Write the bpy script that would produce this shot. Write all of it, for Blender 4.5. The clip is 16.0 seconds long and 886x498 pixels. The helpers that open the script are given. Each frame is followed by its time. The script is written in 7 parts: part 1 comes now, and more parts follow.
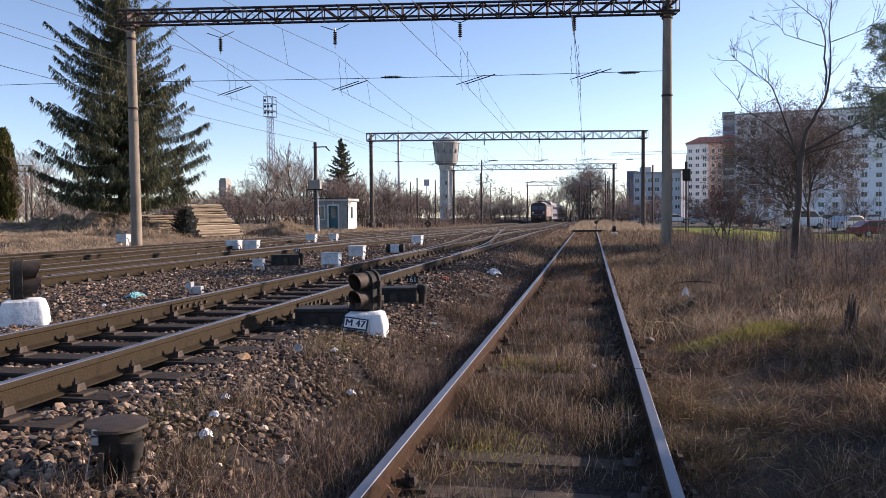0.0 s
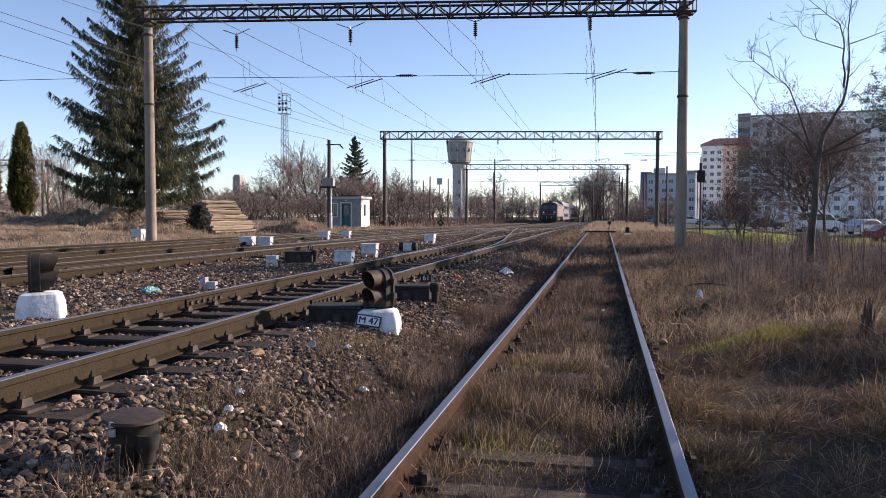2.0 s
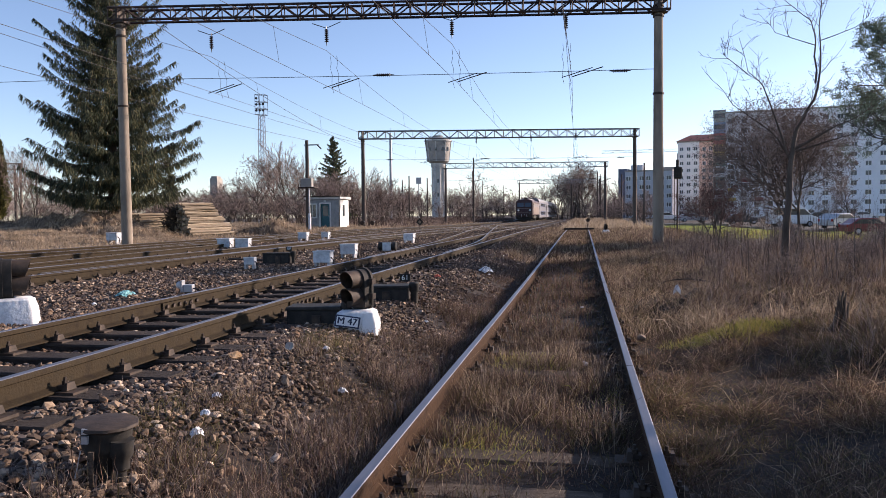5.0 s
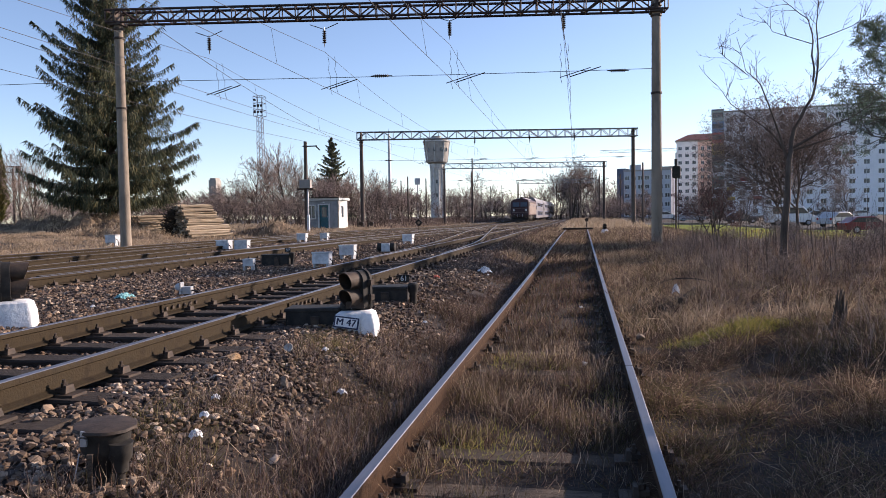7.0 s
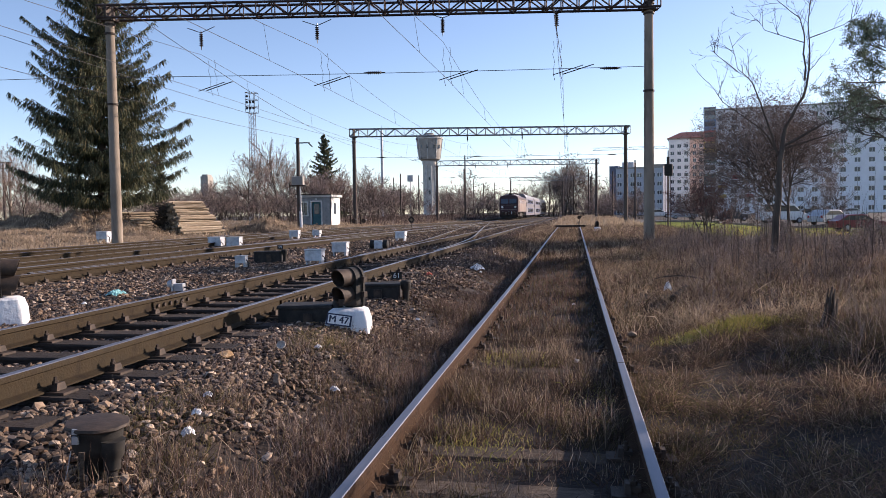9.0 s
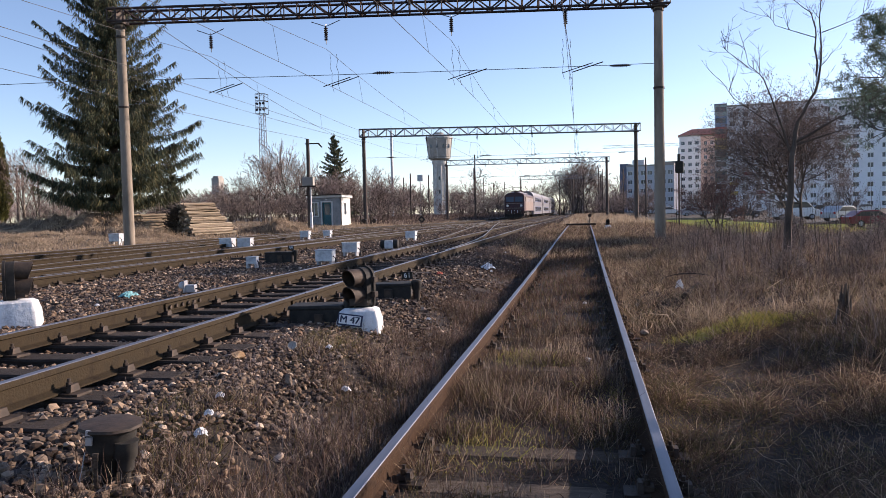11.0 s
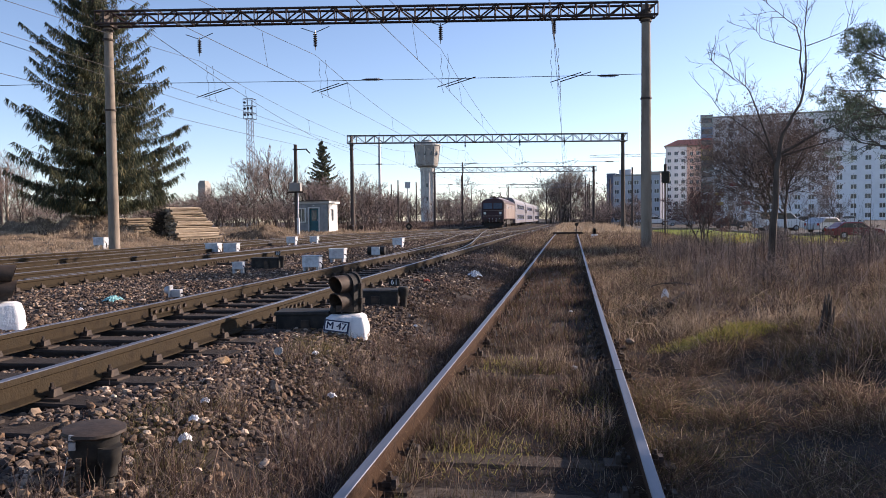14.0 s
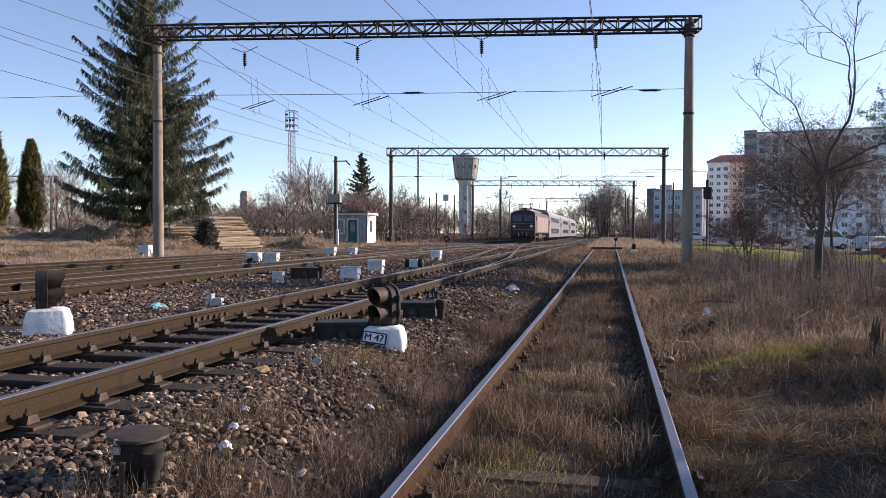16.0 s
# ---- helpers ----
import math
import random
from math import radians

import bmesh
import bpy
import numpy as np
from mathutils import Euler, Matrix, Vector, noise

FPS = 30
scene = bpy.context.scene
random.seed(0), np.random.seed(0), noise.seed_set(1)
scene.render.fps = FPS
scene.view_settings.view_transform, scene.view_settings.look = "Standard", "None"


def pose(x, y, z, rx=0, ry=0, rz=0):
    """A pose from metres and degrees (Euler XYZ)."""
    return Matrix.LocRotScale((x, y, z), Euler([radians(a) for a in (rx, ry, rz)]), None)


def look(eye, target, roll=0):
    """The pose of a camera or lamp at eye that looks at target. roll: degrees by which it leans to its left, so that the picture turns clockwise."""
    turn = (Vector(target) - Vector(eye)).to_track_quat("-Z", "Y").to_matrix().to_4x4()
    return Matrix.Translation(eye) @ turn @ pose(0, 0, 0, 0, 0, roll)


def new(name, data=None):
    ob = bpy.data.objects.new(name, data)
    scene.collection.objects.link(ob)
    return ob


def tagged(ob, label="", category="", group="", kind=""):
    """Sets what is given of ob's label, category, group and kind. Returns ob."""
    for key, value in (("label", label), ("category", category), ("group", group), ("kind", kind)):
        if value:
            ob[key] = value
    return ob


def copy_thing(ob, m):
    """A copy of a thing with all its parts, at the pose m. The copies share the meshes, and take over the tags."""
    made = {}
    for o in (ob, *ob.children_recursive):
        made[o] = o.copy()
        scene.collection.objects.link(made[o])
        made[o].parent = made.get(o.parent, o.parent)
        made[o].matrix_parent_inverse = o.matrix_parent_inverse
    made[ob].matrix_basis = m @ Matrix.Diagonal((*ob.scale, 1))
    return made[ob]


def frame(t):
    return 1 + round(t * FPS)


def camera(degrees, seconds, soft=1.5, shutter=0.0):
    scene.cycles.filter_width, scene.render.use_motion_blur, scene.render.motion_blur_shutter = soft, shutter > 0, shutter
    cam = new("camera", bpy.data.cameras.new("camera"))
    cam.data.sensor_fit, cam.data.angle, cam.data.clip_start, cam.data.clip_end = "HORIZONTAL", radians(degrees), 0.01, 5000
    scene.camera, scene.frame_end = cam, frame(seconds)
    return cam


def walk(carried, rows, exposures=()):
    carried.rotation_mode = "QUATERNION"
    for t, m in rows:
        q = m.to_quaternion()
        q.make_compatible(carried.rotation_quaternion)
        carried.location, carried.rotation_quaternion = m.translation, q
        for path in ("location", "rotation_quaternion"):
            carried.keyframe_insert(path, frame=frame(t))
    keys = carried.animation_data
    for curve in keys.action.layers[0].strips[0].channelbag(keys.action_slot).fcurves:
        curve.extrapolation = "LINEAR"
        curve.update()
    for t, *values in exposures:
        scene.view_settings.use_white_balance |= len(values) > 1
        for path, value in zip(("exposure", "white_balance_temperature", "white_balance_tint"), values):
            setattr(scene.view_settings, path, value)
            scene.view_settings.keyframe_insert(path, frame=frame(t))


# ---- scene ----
cam = camera(61.4, 16.0, 0.42)
PATH = [
    (0, pose(0.000, 0.000, 1.470, 87.600, 0.600, 11.200)),
    (0.5, pose(-0.012, -0.011, 1.468, 87.742, 0.386, 11.701)),
    (1, pose(-0.030, -0.015, 1.469, 87.794, 0.035, 12.161)),
    (1.5, pose(-0.024, -0.015, 1.469, 87.440, -0.025, 11.686)),
    (2, pose(-0.017, -0.012, 1.467, 87.516, -0.080, 12.152)),
    (2.5, pose(-0.006, 0.002, 1.466, 86.644, 0.124, 11.202)),
    (3, pose(-0.001, 0.006, 1.466, 86.958, 0.406, 10.941)),
    (3.5, pose(0.001, 0.010, 1.468, 87.236, 0.658, 10.639)),
    (4, pose(-0.001, 0.006, 1.468, 87.476, 0.517, 10.579)),
    (6.5, pose(0.005, 0.007, 1.464, 87.399, 0.960, 10.550)),
    (7, pose(0.007, 0.005, 1.467, 87.489, 0.954, 10.507)),
    (7.5, pose(0.010, 0.007, 1.466, 87.322, 1.186, 10.769)),
    (8, pose(0.009, 0.003, 1.468, 87.475, 0.946, 10.372)),
    (8.5, pose(0.009, 0.004, 1.469, 87.367, 1.216, 10.092)),
    (9, pose(0.005, 0.002, 1.470, 87.256, 0.841, 9.945)),
    (11.5, pose(0.007, 0.011, 1.470, 87.166, 1.410, 10.800)),
    (12, pose(0.009, 0.017, 1.471, 86.802, 1.361, 10.507)),
    (12.5, pose(0.010, 0.011, 1.469, 86.921, 1.706, 10.238)),
    (13, pose(0.010, 0.005, 1.471, 87.608, 1.477, 10.055)),
    (13.5, pose(0.006, 0.000, 1.470, 87.990, 1.069, 9.763)),
    (14, pose(0.001, -0.002, 1.468, 87.771, 0.703, 9.746)),
    (14.5, pose(-0.005, -0.009, 1.468, 87.774, 0.149, 10.304)),
    (15, pose(-0.013, -0.011, 1.470, 87.862, -0.562, 11.454)),
    (15.5, pose(-0.011, -0.007, 1.469, 87.842, -0.226, 11.228)),
    (16, pose(-0.011, -0.017, 1.476, 88.761, -0.150, 12.633)),
]
walk(cam, PATH, [(0, 0.87, 6600, 20), (16, 0.87, 6600, 20)])

# ---- sky and sun: low winter sun, ahead and to the side of the tracks ----
SUN_AZ, SUN_EL = radians(57), radians(19)
world = bpy.data.worlds.new("sky")
scene.world = world
world.use_nodes = True
_sky = world.node_tree.nodes.new("ShaderNodeTexSky")
_sky.sky_type, _sky.sun_disc = "NISHITA", False
_sky.sun_elevation, _sky.sun_rotation = SUN_EL, SUN_AZ
_sky.air_density, _sky.dust_density, _sky.ozone_density = 0.76, 0.3, 1.8
_bg = world.node_tree.nodes["Background"]
_bg.inputs["Strength"].default_value = 0.118
world.node_tree.links.new(_sky.outputs["Color"], _bg.inputs["Color"])
SUN_DIR = Vector((math.sin(SUN_AZ) * math.cos(SUN_EL), math.cos(SUN_AZ) * math.cos(SUN_EL), math.sin(SUN_EL)))
_sun = bpy.data.lights.new("sun", "SUN")
_sun.energy, _sun.angle, _sun.color = 4.5, radians(0.5), (1.0, 0.86, 0.71)
new("sun", _sun).matrix_world = look(SUN_DIR * 100, (0, 0, 0))


# ---- materials ----
def material(name, cols, scale=5.0, rough=0.8, metal=0.0, bump=0.3, bump_scale=40.0, island=0.0, rand=0.0, detail=6.0, spec=0.4, stretch=(1, 1, 1)):
    """Noise between the colours at two scales, fine relief, and a spread of brightness from piece to piece."""
    m = bpy.data.materials.new(name)
    m.use_nodes = True
    nt = m.node_tree
    n, l = nt.nodes, nt.links
    p = n["Principled BSDF"]
    p.inputs["Roughness"].default_value, p.inputs["Metallic"].default_value = rough, metal
    p.inputs["Specular IOR Level"].default_value = spec
    co = n.new("ShaderNodeTexCoord")
    mp = n.new("ShaderNodeMapping")
    mp.inputs["Scale"].default_value = stretch
    l.new(co.outputs["Object"], mp.inputs["Vector"])
    no = n.new("ShaderNodeTexNoise")
    no.inputs["Scale"].default_value, no.inputs["Detail"].default_value = scale, detail
    no.inputs["Roughness"].default_value = 0.65
    l.new(mp.outputs["Vector"], no.inputs["Vector"])
    ra = n.new("ShaderNodeValToRGB")
    el = ra.color_ramp.elements
    while len(el) < len(cols):
        el.new(0.5)
    for i, c in enumerate(cols):
        el[i].position = 0.3 + 0.4 * i / max(1, len(cols) - 1)
        el[i].color = (*c, 1)
    l.new(no.outputs["Fac"], ra.inputs["Fac"])
    col = ra.outputs["Color"]
    for amount, node, out in ((island, "ShaderNodeNewGeometry", "Random Per Island"), (rand, "ShaderNodeObjectInfo", "Random")):
        if amount:
            src = n.new(node)
            mr = n.new("ShaderNodeMapRange")
            mr.inputs["To Min"].default_value, mr.inputs["To Max"].default_value = 1 - amount, 1 + amount
            l.new(src.outputs[out], mr.inputs["Value"])
            mul = n.new("ShaderNodeVectorMath")
            mul.operation = "SCALE"
            l.new(col, mul.inputs[0])
            l.new(mr.outputs["Result"], mul.inputs["Scale"])
            col = mul.outputs["Vector"]
    l.new(col, p.inputs["Base Color"])
    if bump:
        nb = n.new("ShaderNodeTexNoise")
        nb.inputs["Scale"].default_value, nb.inputs["Detail"].default_value = bump_scale, 4.0
        l.new(mp.outputs["Vector"], nb.inputs["Vector"])
        bp = n.new("ShaderNodeBump")
        bp.inputs["Strength"].default_value, bp.inputs["Distance"].default_value = bump, 0.02
        l.new(nb.outputs["Fac"], bp.inputs["Height"])
        l.new(bp.outputs["Normal"], p.inputs["Normal"])
    return m


def island_material(name, cols, rough=0.85, translucent=0.0, spread=1.0):
    """Each joined piece takes its own colour from a ramp."""
    m = bpy.data.materials.new(name)
    m.use_nodes = True
    nt = m.node_tree
    n, l = nt.nodes, nt.links
    p = n["Principled BSDF"]
    p.inputs["Roughness"].default_value, p.inputs["Specular IOR Level"].default_value = rough, 0.25
    g = n.new("ShaderNodeNewGeometry")
    ra = n.new("ShaderNodeValToRGB")
    el = ra.color_ramp.elements
    while len(el) < len(cols):
        el.new(0.5)
    for i, c in enumerate(cols):
        el[i].position = i / max(1, len(cols) - 1)
        el[i].color = (*c, 1)
    l.new(g.outputs["Random Per Island"], ra.inputs["Fac"])
    co = n.new("ShaderNodeTexCoord")
    no = n.new("ShaderNodeTexNoise")
    no.inputs["Scale"].default_value, no.inputs["Detail"].default_value = 0.9, 3.0
    l.new(co.outputs["Object"], no.inputs["Vector"])
    mr = n.new("ShaderNodeMapRange")
    mr.inputs["From Min"].default_value, mr.inputs["From Max"].default_value = 0.3, 0.7
    mr.inputs["To Min"].default_value, mr.inputs["To Max"].default_value = 1 - 0.35 * spread, 1 + 0.35 * spread
    l.new(no.outputs["Fac"], mr.inputs["Value"])
    mul = n.new("ShaderNodeVectorMath")
    mul.operation = "SCALE"
    l.new(ra.outputs["Color"], mul.inputs[0])
    l.new(mr.outputs["Result"], mul.inputs["Scale"])
    l.new(mul.outputs["Vector"], p.inputs["Base Color"])
    if translucent:
        tr = n.new("ShaderNodeBsdfTranslucent")
        l.new(mul.outputs["Vector"], tr.inputs["Color"])
        mx = n.new("ShaderNodeMixShader")
        mx.inputs["Fac"].default_value = translucent
        l.new(p.outputs["BSDF"], mx.inputs[1])
        l.new(tr.outputs["BSDF"], mx.inputs[2])
        l.new(mx.outputs["Shader"], n["Material Output"].inputs["Surface"])
    return m


# Soil and bed are darkened: shade from the gaps between stones is in the colour.
M_SOIL = material("soil_with_dry_litter", [(0.013, 0.008, 0.007), (0.027, 0.018, 0.013), (0.048, 0.032, 0.024)], 1.3, 0.95, 0, 0.8, 25)
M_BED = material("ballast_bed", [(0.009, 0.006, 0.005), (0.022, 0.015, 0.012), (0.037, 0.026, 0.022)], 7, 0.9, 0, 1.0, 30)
M_STONE = island_material("ballast_stone", [(0.028, 0.019, 0.016), (0.115, 0.078, 0.053), (0.060, 0.043, 0.035), (0.300, 0.212, 0.142), (0.080, 0.055, 0.040), (0.150, 0.092, 0.056), (0.095, 0.076, 0.068), (0.044, 0.031, 0.027), (0.070, 0.050, 0.041), (0.560, 0.430, 0.320)], 0.85)
M_STONE_ONE = material("loose_stone", [(0.096, 0.069, 0.052), (0.168, 0.119, 0.085), (0.281, 0.220, 0.162)], 14, 0.85, 0, 0.5, 60, rand=0.45)
M_RAIL = material("rusty_rail_steel", [(0.016, 0.010, 0.006), (0.032, 0.022, 0.011), (0.023, 0.017, 0.010)], 6, 0.85, 0.0, 0.3, 60, spec=0.2)
M_RAIL_RUST = material("orange_rusted_rail", [(0.024, 0.014, 0.009), (0.050, 0.027, 0.015), (0.034, 0.020, 0.012)], 6, 0.9, 0.0, 0.4, 60, spec=0.15)
M_EARTH = material("pale_earth_and_rubble", [(0.062, 0.042, 0.028), (0.140, 0.096, 0.062), (0.270, 0.200, 0.135)], 1.6, 0.95, 0, 0.9, 14)
M_HEAD = material("polished_rail_head", [(0.173, 0.178, 0.206), (0.265, 0.270, 0.306)], 20, 0.52, 0.9, 0.05, 90, stretch=(0.600, 0.030, 0.620))
M_HEAD_DULL = material("dull_rail_head", [(0.16, 0.155, 0.15), (0.25, 0.245, 0.245)], 20, 0.5, 0.8, 0.08, 90, stretch=(1, 0.05, 1))
M_SLEEPER = material("weathered_sleeper", [(0.019, 0.013, 0.010), (0.038, 0.027, 0.020), (0.063, 0.048, 0.036)], 6, 0.85, 0, 0.6, 30, rand=0.25, stretch=(1, 6, 6))
M_SLEEPER_GREY = material("grey_split_sleeper", [(0.044, 0.031, 0.023), (0.086, 0.063, 0.046), (0.128, 0.097, 0.073)], 6, 0.9, 0, 0.7, 30, rand=0.2, stretch=(1, 8, 8))
M_IRON = material("dark_rusted_iron", [(0.022, 0.017, 0.014), (0.05, 0.036, 0.028), (0.09, 0.06, 0.042)], 8, 0.7, 0.2, 0.12, 50)
M_BLACK = material("black_painted_iron", [(0.009, 0.008, 0.008), (0.022, 0.020, 0.018), (0.042, 0.035, 0.029)], 9, 0.75, 0.1, 0.08, 60)
M_GREYBOX = material("grey_painted_steel", [(0.30, 0.31, 0.33), (0.52, 0.54, 0.57), (0.64, 0.66, 0.68)], 5, 0.6, 0.0, 0.15, 60, rand=0.12)
M_WHITEWASH = material("whitewashed_concrete", [(0.42, 0.43, 0.45), (0.70, 0.71, 0.72), (0.80, 0.80, 0.79)], 5, 0.85, 0, 0.6, 18)
M_PLATE = material("white_enamel", [(0.74, 0.75, 0.76), (0.82, 0.82, 0.81)], 8, 0.4, 0, 0.0)
M_NAVY = material("navy_enamel", [(0.012, 0.018, 0.05), (0.02, 0.03, 0.08)], 8, 0.4, 0, 0.0)
M_CONC = material("weathered_concrete_pole", [(0.140, 0.116, 0.090), (0.242, 0.198, 0.155), (0.308, 0.257, 0.205)], 2.2, 0.9, 0, 0.4, 40, stretch=(0.930, 0.827, 0.228))
M_POLE_DARK = material("dark_brown_pole", [(0.045, 0.034, 0.030), (0.085, 0.066, 0.056), (0.13, 0.105, 0.09)], 2.2, 0.9, 0, 0.3, 40, stretch=(0.93, 0.83, 0.23))
M_TRUSS = material("painted_brown_truss_steel", [(0.030, 0.022, 0.02), (0.065, 0.045, 0.04), (0.12, 0.065, 0.04)], 3, 0.65, 0.3, 0.1, 40)
M_GALV = material("galvanised_steel", [(0.30, 0.31, 0.33), (0.42, 0.43, 0.45)], 3, 0.5, 0.5, 0.1, 40)
# Lighter grey for far steel: distance haze is put into the colour.
M_TRUSS_GREY = material("hazed_grey_truss_paint", [(0.13, 0.135, 0.145), (0.21, 0.215, 0.23), (0.27, 0.26, 0.26)], 3, 0.65, 0.1, 0.1, 40)
M_WIRE = material("catenary_wire", [(0.06, 0.06, 0.066), (0.10, 0.096, 0.092)], 3, 0.8, 0.0, 0.0, spec=0.1)
M_INSUL = material("brown_porcelain_insulator", [(0.02, 0.013, 0.011), (0.04, 0.024, 0.019)], 8, 0.25, 0, 0.0, spec=0.6)
M_LOG = material("sawn_timber", [(0.170, 0.125, 0.085), (0.285, 0.220, 0.150), (0.370, 0.305, 0.220)], 4, 0.85, 0, 0.4, 30, rand=0.4, stretch=(0.400, 3.880, 3.600))
M_LOG_DARK = material("dark_log_ends", [(0.02, 0.016, 0.012), (0.05, 0.037, 0.026), (0.09, 0.065, 0.045)], 6, 0.95, 0, 0.8, 20)
M_BARK = material("dark_bark", [(0.035, 0.027, 0.022), (0.08, 0.062, 0.05), (0.12, 0.095, 0.075)], 6, 0.95, 0, 0.6, 25, stretch=(1, 1, 0.25))
# Lightened for the far trees: haze is put into the twig colour.
M_TWIG = island_material("bare_twig", [(0.172, 0.121, 0.102), (0.272, 0.207, 0.178), (0.386, 0.300, 0.262)], 0.9)
M_SPRUCE = island_material("spruce_needles", [(0.032, 0.042, 0.029), (0.058, 0.069, 0.042), (0.088, 0.097, 0.052), (0.150, 0.126, 0.062)], 0.8, 0.25)
M_PINE = island_material("pine_needles", [(0.062, 0.088, 0.060), (0.112, 0.150, 0.102), (0.175, 0.206, 0.144)], 0.75, 0.35)
M_THUJA = island_material("thuja_foliage", [(0.043, 0.050, 0.020), (0.108, 0.108, 0.039), (0.187, 0.171, 0.055)], 0.85, 0.3)
M_DRYLEAF = island_material("withered_leaf", [(0.070, 0.052, 0.045), (0.120, 0.092, 0.078), (0.185, 0.146, 0.122)], 0.85, 0.3)
M_REDLEAF = island_material("withered_red_leaf", [(0.09, 0.042, 0.038), (0.15, 0.066, 0.056), (0.20, 0.105, 0.085)], 0.85, 0.3)
M_GRASS = island_material("dry_grass", [(0.048, 0.030, 0.026), (0.093, 0.059, 0.044), (0.157, 0.101, 0.075), (0.067, 0.042, 0.039), (0.237, 0.161, 0.125), (0.071, 0.061, 0.026), (0.123, 0.099, 0.045)], 0.85, 0.35)
M_WEED = island_material("withered_weed_stems", [(0.040, 0.026, 0.023), (0.080, 0.054, 0.047), (0.140, 0.098, 0.083), (0.290, 0.230, 0.195)], 0.9, 0.25)
M_GREEN = island_material("green_grass", [(0.170, 0.178, 0.040), (0.290, 0.285, 0.064), (0.450, 0.410, 0.120), (0.400, 0.290, 0.125)], 0.8, 0.4)
M_OLIVE = island_material("olive_grass", [(0.060, 0.056, 0.026), (0.105, 0.094, 0.040), (0.165, 0.138, 0.060), (0.13, 0.09, 0.055)], 0.85, 0.35)
M_STRAW = island_material("straw_grass", [(0.225, 0.162, 0.110), (0.370, 0.280, 0.192), (0.490, 0.386, 0.278)], 0.85, 0.35)
M_LAWN = material("mown_lawn", [(0.095, 0.120, 0.020), (0.160, 0.185, 0.034), (0.220, 0.215, 0.050)], 0.6, 0.95, 0, 0.3, 12, spec=0.05)
M_ASPHALT = material("asphalt", [(0.04, 0.04, 0.042), (0.06, 0.06, 0.06)], 2, 0.85, 0, 0.3, 60)
M_GLASS_DARK = material("window_glass", [(0.035, 0.045, 0.055), (0.06, 0.07, 0.085)], 1.5, 0.12, 0, 0.0, rand=0.5, spec=0.6)
# Grey holds the shade on the hut's plaster; the white is its sunlit tone.
M_HUT = material("shaded_hut_plaster", [(0.18, 0.18, 0.175), (0.30, 0.30, 0.29), (0.38, 0.37, 0.35)], 1.5, 0.9, 0, 0.3, 30)
M_HUT_WHITE = material("white_hut_plaster", [(0.55, 0.54, 0.50), (0.74, 0.73, 0.69)], 2, 0.9, 0, 0.3, 30)
M_TEAL = material("teal_painted_door", [(0.02, 0.09, 0.11), (0.03, 0.14, 0.16)], 4, 0.5, 0, 0.1, 30)
M_TOWER = material("water_tower_concrete", [(0.34, 0.34, 0.32), (0.50, 0.49, 0.46), (0.60, 0.585, 0.54)], 0.5, 0.9, 0, 0.3, 5)
M_TANK = material("weathered_tank_concrete", [(0.257, 0.243, 0.221), (0.405, 0.378, 0.338)], 0.6, 0.9, 0, 0.3, 5)
M_LOCO = material("maroon_loco_paint", [(0.036, 0.012, 0.012), (0.060, 0.019, 0.017)], 1.2, 0.5, 0.0, 0.05, 20)
# Faded orange, made paler to hold the sun on the loco's side.
M_LOCO_SIDE = material("faded_sunlit_loco_orange", [(0.185, 0.125, 0.104), (0.300, 0.246, 0.212)], 0.8, 0.5, 0.0, 0.05, 20)
M_COACH = material("white_coach_paint", [(0.152, 0.146, 0.164), (0.188, 0.181, 0.201)], 0.8, 0.45, 0, 0.0)
M_COACH_BLUE = material("blue_coach_band", [(0.07, 0.09, 0.17), (0.10, 0.12, 0.22)], 0.8, 0.45, 0, 0.0)
M_ROOF_GREY = material("grey_coach_roof", [(0.22, 0.22, 0.24), (0.32, 0.32, 0.34)], 0.8, 0.6, 0.1, 0.0)
M_LAMP_LENS = material("lamp_lens", [(0.75, 0.70, 0.60), (0.85, 0.8, 0.7)], 3, 0.15, 0, 0.0, spec=0.8)
M_RED_LENS = material("red_lens", [(0.25, 0.02, 0.015), (0.4, 0.03, 0.02)], 3, 0.2, 0, 0.0)


# ---- mesh helpers ----
def fast_mesh(name, verts, faces):
    """A mesh from an array of places and arrays of corners, each array with one number of corners a face."""
    me = bpy.data.meshes.new(name)
    verts = np.asarray(verts, dtype=np.float32)
    me.vertices.add(len(verts))
    me.vertices.foreach_set("co", verts.ravel())
    faces = [np.asarray(f, dtype=np.int32) for f in faces if len(f)]
    loops = np.concatenate([f.ravel() for f in faces])
    counts = np.concatenate([np.full(len(f), f.shape[1], dtype=np.int32) for f in faces])
    me.loops.add(len(loops))
    me.loops.foreach_set("vertex_index", loops)
    me.polygons.add(len(counts))
    me.polygons.foreach_set("loop_start", np.concatenate([[0], np.cumsum(counts)[:-1]]).astype(np.int32))
    me.update(calc_edges=True)
    me.shade_flat()
    return me


